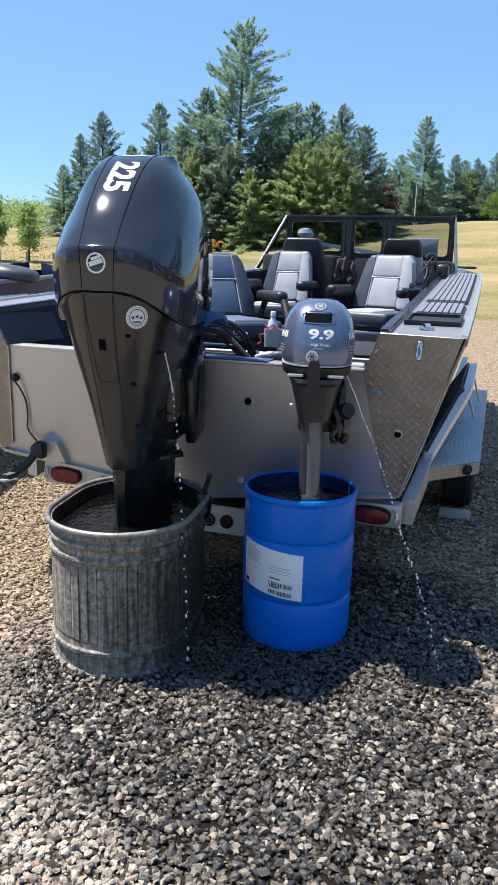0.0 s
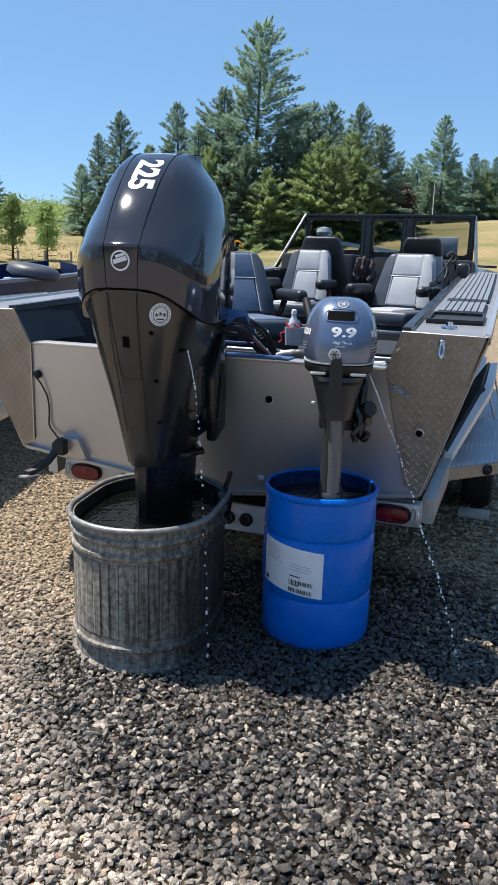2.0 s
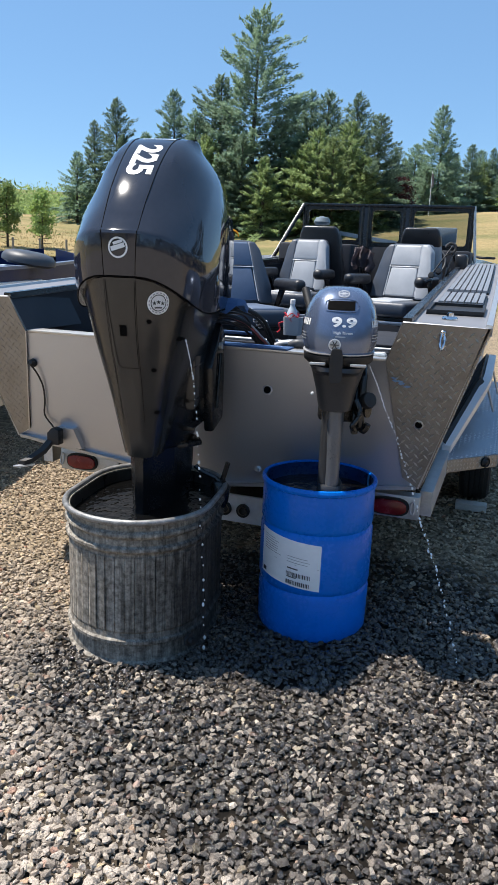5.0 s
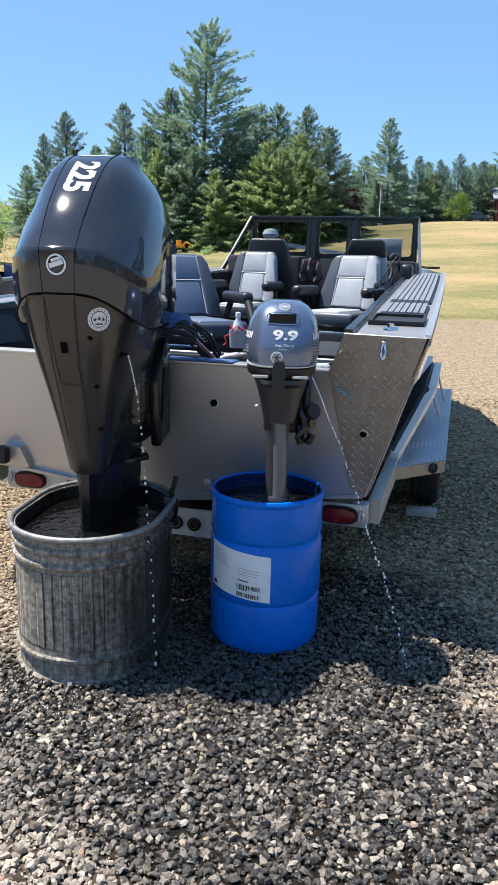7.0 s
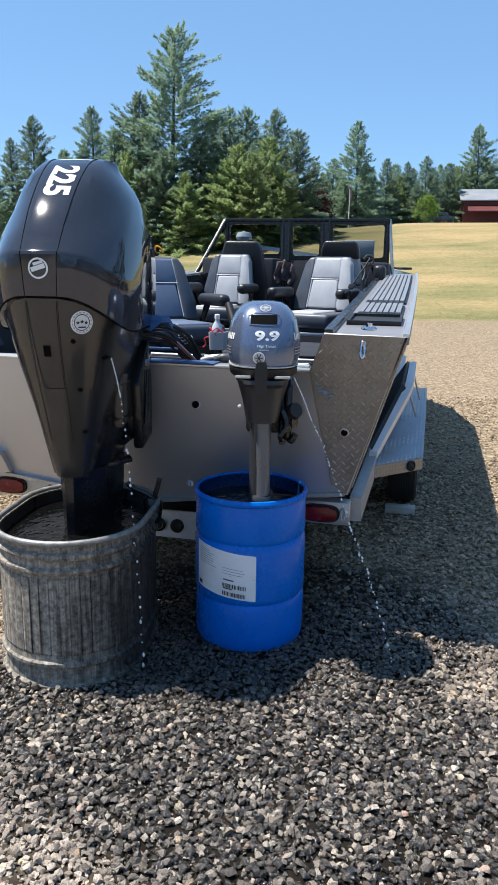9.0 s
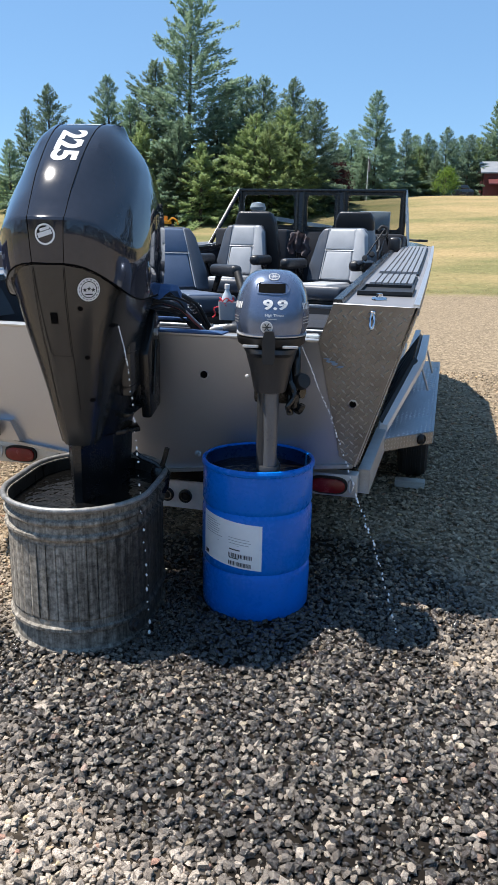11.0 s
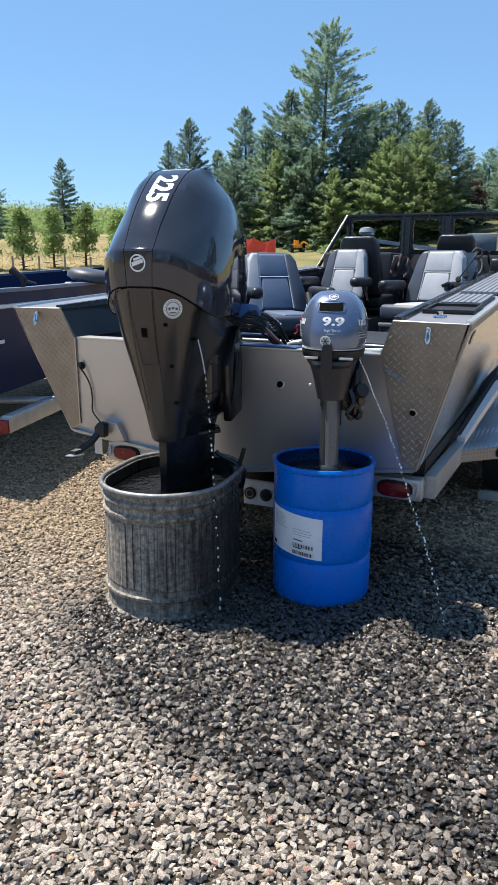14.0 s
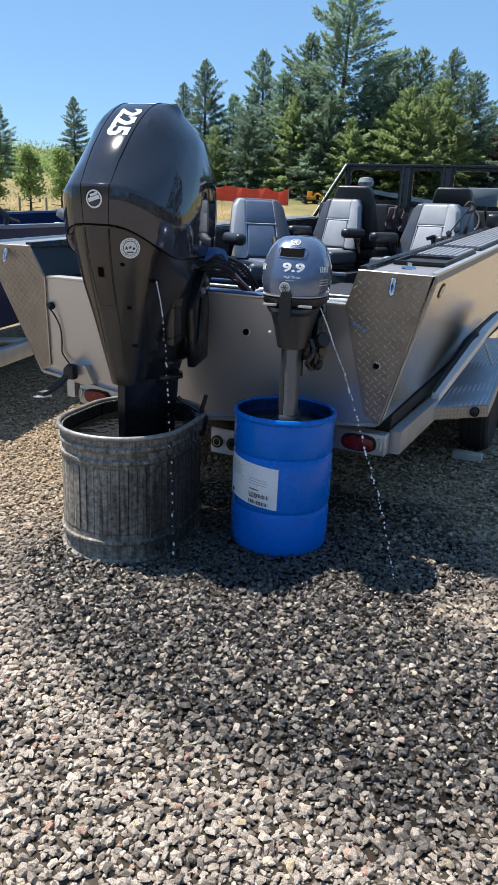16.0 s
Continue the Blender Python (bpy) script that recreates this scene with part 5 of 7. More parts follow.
    # drive-shaft housing, splash plate, transom bracket
    bm = loft([[(x * k, y0 + (y1 - y0) * f, z) for x, f in ((-0.016, 0.0), (0.016, 0.0), (0.03, 0.12), (0.09, 0.34), (0.11, 0.8), (0.06, 1.0), (-0.06, 1.0), (-0.1, 0.8), (-0.085, 0.34), (-0.03, 0.12))] for z, y0, y1, k in ((0.35, -0.505, -0.06, 0.85), (0.7, -0.51, -0.04, 1.1), (0.8, -0.512, -0.04, 1.12))])
    part("drive_housing", bm, M["blackmetal"], t, "black wet drive housing", smooth=25)
    part("splash_plate", prism([(0.08, -0.34), (0.14, -0.28), (0.185, -0.22), (0.14, -0.12), (0.08, -0.1)], 0.785, 0.803, "z", 0.004), M["blackmetal"], t)
    bm = loft([[(x * kx, y0 + (y1 - y0) * f, z) for x, f in ((-0.05, 0.0), (0.05, 0.0), (0.11, 0.35), (0.115, 0.9), (0.06, 1.0), (-0.06, 1.0), (-0.11, 0.9), (-0.1, 0.35))] for z, y0, y1, kx in ((0.803, -0.46, -0.06, 1.0), (0.95, -0.44, -0.02, 1.25), (1.2, -0.4, 0.02, 1.4), (1.36, -0.4, 0.04, 1.5))])
    mid = part("midsection", bm, M["blackmetal"], t, smooth=25)
    for zz in (0.86, 0.98, 1.12):
        part("rib", prism([(0.12, zz), (0.15, zz), (0.175, zz + 0.018), (0.12, zz + 0.022)], -0.3, -0.06, "y", 0.003), M["blackmetal"], mid)
    br = part("mounting_bracket", box(-0.17, 0.17, -0.1, 0.06, 0.86, 1.24, 0.015), M["blackmetal"], t)
    for sx in (-1, 1):
        pr = [(-0.13, 0.82), (0.05, 0.85), (0.06, 1.24), (-0.02, 1.3), (-0.17, 1.12)]
        part("clamp_arm", prism(pr, sx * 0.165, sx * 0.212, "x", 0.014), M["blackmetal"], br)
        part("bolt", rod((sx * 0.205, -0.06, 1.2), (sx * 0.226, -0.06, 1.2), 0.016, 8), M["galv"], br)
        part("tilt_ram", rod((sx * 0.219, -0.11, 0.93), (sx * 0.222, -0.07, 1.17), 0.008, 10), M["blackmetal"], br)
    return t


large_outboard()


# ---- small kicker outboard ----
def kicker_outboard():
    t = thing("small_outboard_motor", pose(0.262, 2.87, 0, 0, 0, -4), "blue-grey kicker outboard motor with its leg in a drum", "outboard motor")

    def sup(z, b, yr, yf, e=2.6, cx=0.0, k=40):
        cy, hy = (yr + yf) / 2, (yf - yr) / 2
        o = []
        for i in range(k):
            a = 2 * math.pi * i / k
            c, s = math.cos(a), math.sin(a)
            o.append((cx + b * math.copysign(abs(c) ** (2 / e), c), cy + hy * math.copysign(abs(s) ** (2 / e), s), z))
        return o
    levels = [(1.238, 0.128, -0.178, 0.2), (1.262, 0.138, -0.182, 0.205), (1.29, 0.145, -0.184, 0.21), (1.33, 0.1465, -0.18, 0.21), (1.37, 0.142, -0.17, 0.205), (1.41, 0.131, -0.153, 0.195), (1.445, 0.114, -0.13, 0.175), (1.47, 0.092, -0.1, 0.15), (1.484, 0.068, -0.07, 0.12), (1.489, 0.04, -0.04, 0.08)]
    cowl = part("cowl", tri_only(loft([sup(*s) for s in levels])), M["kicker"], t, "metallic blue-grey cowl", smooth=60)
    part("cowl_band", loft([sup(1.2, 0.12, -0.165, 0.19), sup(1.212, 0.134, -0.182, 0.2), sup(1.238, 0.137, -0.187, 0.205), sup(1.242, 0.13, -0.18, 0.2)]), M["blackplastic"], t, smooth=50)
    part("band_trim", loft([sup(1.2445, 0.139, -0.1885, 0.207), sup(1.2485, 0.1395, -0.189, 0.207)]), M["silver"], cowl)
    part("lower_pan", loft([sup(1.008, 0.05, -0.075, 0.07, 2.6), sup(1.012, 0.064, -0.085, 0.08, 2.8), sup(1.026, 0.068, -0.088, 0.085, 2.8), sup(1.1, 0.083, -0.12, 0.13, 2.6), sup(1.19, 0.108, -0.155, 0.18, 2.6), sup(1.205, 0.114, -0.16, 0.185, 2.6)]), M["kicker_leg"], t, "charcoal lower pan", smooth=50)
    leg = part("leg", loft([sup(0.45, 0.029, -0.06, 0.07, 2.4, 0.006), sup(0.8, 0.031, -0.062, 0.072, 2.4, 0.006), sup(0.94, 0.034, -0.064, 0.075, 2.6, 0.004), sup(1.01, 0.038, -0.066, 0.076, 2.6, 0.002)]), M["legpaint"], t, "grey drive leg", smooth=50)
    part("exhaust_housing", loft([sup(0.45, 0.026, -0.04, 0.08, 2.4, -0.024), sup(0.86, 0.027, -0.042, 0.082, 2.4, -0.024), sup(1.01, 0.03, -0.045, 0.085, 2.4, -0.02)]), M["kicker_leg"], leg, "dark side of the leg casting", smooth=50)
    part("leg_collar", loft([sup(0.664, 0.042, -0.07, 0.09, 3.0), sup(0.672, 0.05, -0.075, 0.095, 3.0), sup(0.69, 0.05, -0.075, 0.095, 3.0), sup(0.7, 0.045, -0.07, 0.09, 3.0)]), M["kicker_leg"], leg, smooth=40)
    # rear carry handle under the cowl
    bm = loft([[(-0.024 + dx, -0.2 + dy, z) for dx, dy in ((-w, -0.008), (w, -0.008), (w, 0.02), (-w, 0.02))] for z, w in ((1.145, 0.016), (1.16, 0.024), (1.24, 0.024), (1.265, 0.018), (1.27, 0.012))])
    part("latch_handle", moved(bm, pose(0.018, 0.0, 0)), M["blackplastic"], t, "black cowl latch", smooth=30)
    part("grip_lip", loft([sup(1.165, 0.09, -0.165, 0.1, 3), sup(1.18, 0.1, -0.185, 0.1, 3), sup(1.196, 0.112, -0.18, 0.12, 3)]), M["kicker_leg"], t)
    for sx in (-1, 1):
        part("band_clip", box(sx * 0.075 - 0.03, sx * 0.075 + 0.03, -0.19, -0.178, 1.205, 1.216, 0.003), M["silver"], t)
    # intake slot with a dark mouth
    part("intake_slot", stick(patch(-0.05, 0.05, -0.018, 0.014, 8, 3), cowl, (0, -0.15, 1.427), (0, 1, 0), lift=0.0032), M["hole"], cowl)
    lip = [(-0.054, -0.021), (0.054, -0.021), (0.05, 0.018), (-0.05, 0.018), (-0.054, -0.021)]
    bm = tube([(x, 0, z) for x, z in lip], 0.0022, 6, None, 4)
    tree = BVHTree.FromPolygons([v.co for v in cowl.data.vertices], [p.vertices for p in cowl.data.polygons])
    for v in bm.verts:
        h = tree.ray_cast(Vector((v.co.x, -0.7, v.co.z + 1.427)), Vector((0, 1, 0)))[0]
        if h:
            v.co = Vector((v.co.x, h.y - 0.002 + v.co.y * 0.6, v.co.z + 1.427))
    part("slot_lip", bm, M["kicker"], cowl)
    # lettering and plain badges
    part("power_number", stick(moved(lettering("9.9", 0.047, 0.092, 0.04), pose(0.014, 0, 0)), cowl, (0.0, -0.17, 1.364), (0, 1, 0)), M["white"], cowl, "white number 9.9")
    part("model_words", stick(lettering("High Thrust", 0.0135, 0.07), cowl, (0.012, -0.18, 1.327), (0, 1, 0)), M["white"], cowl, "small white words")
    part("model_bar", stick(patch(-0.016, 0.022, -0.002, 0.002, 3, 1), cowl, (0.0, -0.18, 1.313), (0, 1, 0)), M["greyink"], cowl)
    for x, z, r in ((-0.016, 1.283, 0.023), (0.006, 1.462, 0.021)):
        way = (0, 1, 0) if z < 1.4 else (0, 0.55, -0.83)
        at = (x, -0.18, z) if z < 1.4 else (x, -0.105, 1.462)
        part("badge_disc", stick(disc(0, r), cowl, at, way), M["silver"] if z < 1.4 else M["kicker"], cowl)
        part("badge_ring", stick(disc(r * 0.82, r), cowl, at, way, lift=0.0032), M["white"] if z < 1.4 else M["silver"], cowl)
        for a in range(3):
            part("badge_spoke", stick(moved(patch(-r * 0.7, r * 0.7, -r * 0.08, r * 0.08, 2, 1), pose(0, 0, 0, 0, 60 * a)), cowl, at, way, lift=0.0034), M["kicker_leg"] if z < 1.4 else M["silver"], cowl)
    for sx in (-1, 1):
        for i in range(5):
            u = -0.028 + 0.014 * i
            part("name_bar", stick(patch(u, u + 0.009, -0.012, 0.012, 1, 2), cowl, (sx * 0.12, -0.09, 1.36), (-sx * 0.85, 0.5, 0)), M["white"], cowl)
        for i in range(3):
            part("stripe", stick(patch(-0.04, 0.03, -0.002, 0.002, 4, 1), cowl, (sx * 0.12, -0.08, 1.318 - 0.011 * i), (-sx * 0.85, 0.5, 0)), M["silver"], cowl)
    # clamp bracket and swivel towards the boat
    br = part("clamp_bracket", box(-0.07, 0.11, 0.1, 0.24, 0.93, 1.2, 0.02), M["blackmetal"], t)
    part("swivel_tube", rod((0.0, 0.11, 0.86), (0.0, 0.11, 1.2), 0.035, 14), M["blackmetal"], br)
    part("tilt_arm", prism([(0.02, 0.9), (0.2, 0.93), (0.24, 1.14), (0.1, 1.18)], 0.07, 0.1, "x", 0.008), M["blackmetal"], br)
    pr = [(0.0, 0.93), (0.1, 0.9), (0.19, 0.94), (0.2, 1.1), (0.12, 1.19), (0.02, 1.15)]
    part("clamp_plate", prism(pr, 0.092, 0.122, "x", 0.01), M["blackmetal"], br)
    part("tilt_handle", moved(turned([(0.0, -0.022), (0.03, -0.02), (0.036, 0), (0.03, 0.02), (0.0, 0.022)], 16), pose(0.128, 0.02, 1.045, 70, 0, 35)), M["blackplastic"], br, "black clamp knob")
    part("tilt_lever", tube([(0.1, 0.04, 0.94), (0.12, 0.0, 0.925), (0.135, -0.01, 0.955)], 0.014, 8), M["blackmetal"], br)
    part("clamp_screw", rod((0.09, 0.05, 1.0), (0.135, 0.02, 1.0), 0.026, 12), M["blackmetal"], br)
    part("bracket_hook", tube([(0.08, -0.01, 1.05), (0.1, -0.02, 1.0), (0.075, -0.03, 0.95), (0.085, -0.01, 0.93)], 0.012, 8), M["blackmetal"], br)
    part("bleed_screw", moved(turned([(0.006, 0), (0.006, 0.008), (0.0, 0.01)], 10), pose(-0.088, -0.08, 1.08, 90, 0, -40)), M["white"], t)
    # tiller arm pointing into the boat
    part("tiller", tube([(-0.09, 0.1, 1.3), (-0.125, 0.16, 1.38), (-0.155, 0.22, 1.465)], 0.017, 10), M["blackplastic"], t, "black tiller arm")
    return t


kicker_outboard()


# ---- seats ----
def boat_seat(x, w, z0, yaw, width, panel, wing, wing2, label, arms=True, back_h=0.46, wing3=None, tilt=0.3, head=False):
    """Helm chair; it faces along local -y at yaw 0, that is towards the stern."""
    t = thing("pedestal_chair", BOAT @ pose(x, w, 0, 0, 0, yaw), label, "chair", "chairs in the boat")
    h = width / 2
    zb = z0 + 0.46

    def lean(bm):
        for v in bm.verts:
            v.co.y += tilt * (v.co.z - zb)
        return bm
    out = [(-h, zb), (-h * 0.98, zb + back_h * 0.3), (-h * 0.8, zb + back_h * 0.86), (-h * 0.66, zb + back_h), (h * 0.66, zb + back_h), (h * 0.8, zb + back_h * 0.86), (h * 0.98, zb + back_h * 0.3), (h, zb)]
    back = part("backrest", lean(prism(out, 0.0, 0.1, "y", 0.028, 3)), wing, t, smooth=50)
    c = h * 0.52
    part("bolster", lean(prism([(c * 1.04, zb + 0.01), (c * 0.86, zb + back_h * 0.985), (h * 0.66, zb + back_h * 0.985), (h * 0.81, zb + back_h * 0.86), (h * 0.98, zb + back_h * 0.3), (h, zb + 0.01)], -0.026, 0.06, "y", 0.016, 3)), wing2, back, smooth=50)
    part("bolster", lean(prism([(-c * 1.04, zb + 0.01), (-c * 0.86, zb + back_h * 0.985), (-h * 0.66, zb + back_h * 0.985), (-h * 0.81, zb + back_h * 0.86), (-h * 0.98, zb + back_h * 0.3), (-h, zb + 0.01)], -0.026, 0.06, "y", 0.016, 3)), wing3 or wing, back, smooth=50)
    for z1, z2 in ((zb + 0.03, zb + back_h * 0.58), (zb + back_h * 0.6, zb + back_h * 0.97)):
        part("back_panel", lean(prism([(-c, z1), (-c * 0.86, z2), (c * 0.86, z2), (c, z1)], -0.022, 0.02, "y", 0.014, 3)), panel, back, smooth=50)
    part("piping", lean(tube([(-c * 1.02, -0.016, zb + 0.03), (-c * 0.88, -0.016, zb + back_h * 0.97)], 0.005, 6)), M["seam"], back)
    part("piping", lean(tube([(c * 1.02, -0.016, zb + 0.03), (c * 0.88, -0.016, zb + back_h * 0.97)], 0.005, 6)), M["seam"], back)
    part("piping", lean(tube([(-c, -0.02, zb + back_h * 0.59), (c, -0.02, zb + back_h * 0.59)], 0.004, 6)), M["seam"], back)
    if head:
        hz = zb + back_h * 0.72
        part("headrest", lean(prism([(-h * 0.86, hz), (-h * 0.82, zb + back_h * 0.9), (-h * 0.68, zb + back_h * 1.02), (h * 0.68, zb + back_h * 1.02), (h * 0.82, zb + back_h * 0.9), (h * 0.86, hz)], -0.034, 0.11, "y", 0.024, 3)), M["vinyl_b"], back, "black padded headrest", smooth=50)
    cu = part("cushion", box(-h, h, -0.46, 0.06, zb - 0.12, zb, 0.035, 3), wing, t, smooth=50)
    part("cushion_panel", box(-c, c, -0.44, 0.02, zb - 0.05, zb + 0.012, 0.02, 3), panel, cu, smooth=50)
    part("seat_shell", box(-h * 0.95, h * 0.95, -0.42, 0.05, zb - 0.15, zb - 0.118, 0.01), M["blackplastic"], t)
    part("pedestal", rod((0, -0.2, 0.76), (0, -0.2, zb - 0.13), 0.04, 14), M["blackmetal"], t)
    if arms:
        for s in (-1, 1):
            bm = box(s * (h + 0.045) - 0.045, s * (h + 0.045) + 0.045, -0.36, 0.02, zb + 0.115, zb + 0.2, 0.034, 3)
            a = part("armrest", bm, M["vinyl_b"], t, "black padded armrest", smooth=50)
            part("arm_bracket", prism([(-0.02, zb - 0.02), (0.03, zb - 0.02), (-0.06, zb + 0.14), (-0.14, zb + 0.14)], s * (h + 0.035) - 0.008, s * (h + 0.035) + 0.008, "x"), M["blackmetal"], a)
    return t


boat_seat(-0.5, 2.0, 0.78, 44, 0.5, M["vinyl_m"], M["vinyl_d"], M["vinyl_d"], "slate blue vinyl pedestal chair with one pale bolster facing aft", wing3=M["vinyl_l"], tilt=0.42)
boat_seat(-0.445, 3.42, 0.84, -6, 0.46, M["vinyl_l"], M["vinyl_d"], M["vinyl_l"], "light grey vinyl chair with one dark bolster facing the stern")
boat_seat(0.47, 3.2, 0.82, -16, 0.53, M["vinyl_l"], M["vinyl_d"], M["vinyl_l"], "wide light grey vinyl chair with one dark bolster")
boat_seat(-0.36, 3.8, 0.86, 180, 0.46, M["vinyl_b"], M["vinyl_b"], M["vinyl_b"], "black vinyl chair back facing the bow", False, 0.56, tilt=0.18)
boat_seat(0.54, 3.95, 0.86, 180, 0.42, M["vinyl_b"], M["vinyl_l"], M["vinyl_l"], "light grey helm chair with a black headrest facing the bow", False, 0.56, tilt=0.18, head=True)


# ---- trees ----
def conifer_mesh(seed, height, radius, taper):
    """Boughs that climb towards the tip and level out below, feathered with short narrow needle sprays; uneven in length, with a ragged top."""
    rnd = np.random.RandomState(seed)
    V, F = [], []
    nb = int(height * 17)
    ph = rnd.uniform(0, 6.28, 4)
    for i in range(nb):
        f = (i + rnd.rand()) / nb
        z = height * (0.03 + 0.93 * f)
        a = i * 2.39996 + rnd.uniform(-0.6, 0.6)
        lobe = 1 + 0.2 * math.sin(f * 15 + 2 * a + ph[0]) + 0.16 * math.sin(f * 29 - a + ph[1]) + 0.16 * math.cos(a - ph[2])
        L = radius * (1 - f) ** taper * rnd.uniform(0.62, 1.1) * lobe + 0.14
        rise = rnd.uniform(-0.15, 0.25) + 0.7 * f
        d, side = np.array([math.cos(a), math.sin(a), 0]), np.array([-math.sin(a), math.cos(a), 0])
        n = int(14 + L * 34)
        for j in range(n):
            s = 0.12 + 0.88 * ((j + rnd.rand()) / n) ** 0.7
            axis = d * L * s + np.array([0, 0, z + L * rise * s - 0.22 * L * s * s * (1 - f)])
            fan = 0.24 * L * (1.05 - s) * rnd.uniform(-1, 1)
            c = axis + side * fan + np.array([0, 0, rnd.uniform(-0.22, 0.1)])
            b = a + rnd.uniform(-1.2, 1.2)
            l = rnd.uniform(0.18, 0.44) * (0.6 + 0.4 * (1 - f))
            tip = np.array([math.cos(b), math.sin(b), rnd.uniform(-0.35, 0.6) + 0.4 * f]) * l
            wv = np.array([-math.sin(b), math.cos(b), rnd.uniform(-0.9, 0.9)]) * l * rnd.uniform(0.18, 0.32)
            k = len(V)
            V.extend([c - wv, c + wv, c + tip])
            F.append((k, k + 1, k + 2))
    return V, F


def broad_mesh(seed, height, radius, clumps=70, low=0.18):
    rnd = np.random.RandomState(seed)
    V, F = [], []
    for c in range(clumps):
        f = rnd.uniform(low, 1)
        prof = math.sin(math.pi * min(1, (f - 0.1) / 0.95) ** 0.75) ** 0.7
        a = rnd.uniform(0, 6.28)
        r = radius * prof * math.sqrt(rnd.uniform(0.05, 1))
        cc = np.array([r * math.cos(a), r * math.sin(a), height * f])
        for j in range(60):
            p = cc + rnd.normal(0, 0.14 * radius + 0.06, 3)
            s = rnd.uniform(0.05, 0.12)
            u, v = rnd.normal(0, 1, 3), rnd.normal(0, 1, 3)
            u, v = u / np.linalg.norm(u) * s, v / np.linalg.norm(v) * s * 0.7
            k = len(V)
            V.extend([p - u, p + v, p + u, p - v])
            F.append((k, k + 1, k + 2, k + 3))
    return V, F


def tree(name, label, VF, height, leaf, trunk_r, group):
    t = thing(name, Matrix.Identity(4), label, "tree", group)
    rings = [ring(0.05 * height * 0.02 * math.sin(3 * f), 0, f * height, trunk_r * (1 - f) + 0.015, None, 9) for f in np.linspace(-0.04, 0.96, 8)]
    bm = loft(rings)
    for i in range(26):
        f = 0.08 + 0.8 * i / 26
        a = i * 2.4
        l = height * 0.12 * (1 - f) + 0.3
        rod((0, 0, f * height), (l * math.cos(a), l * math.sin(a), f * height + 0.1 * l), trunk_r * 0.28 * (1 - f) + 0.012, 5, bm, 0.01)
    part("trunk", bm, M["bark"], t)
    me = bpy.data.meshes.new("crown")
    me.from_pydata([tuple(v) for v in VF[0]], [], VF[1])
    me.materials.append(leaf)
    c = new("crown", me)
    c.parent = t
    return t


USED = set()


def place_tree(t, az, dist, height, base_h, spin, lean=1.5):
    x, y = dist * math.sin(radians(az)), dist * math.cos(radians(az))
    m = pose(x, y, float(terrain(x, y)) - 0.1, 0, -lean, spin)
    s = height / base_h
    c = t if t.name not in USED else copy_thing(t, m)
    USED.add(t.name)
    c.matrix_basis = m @ Matrix.Diagonal((s, s, s, 1))
    return c


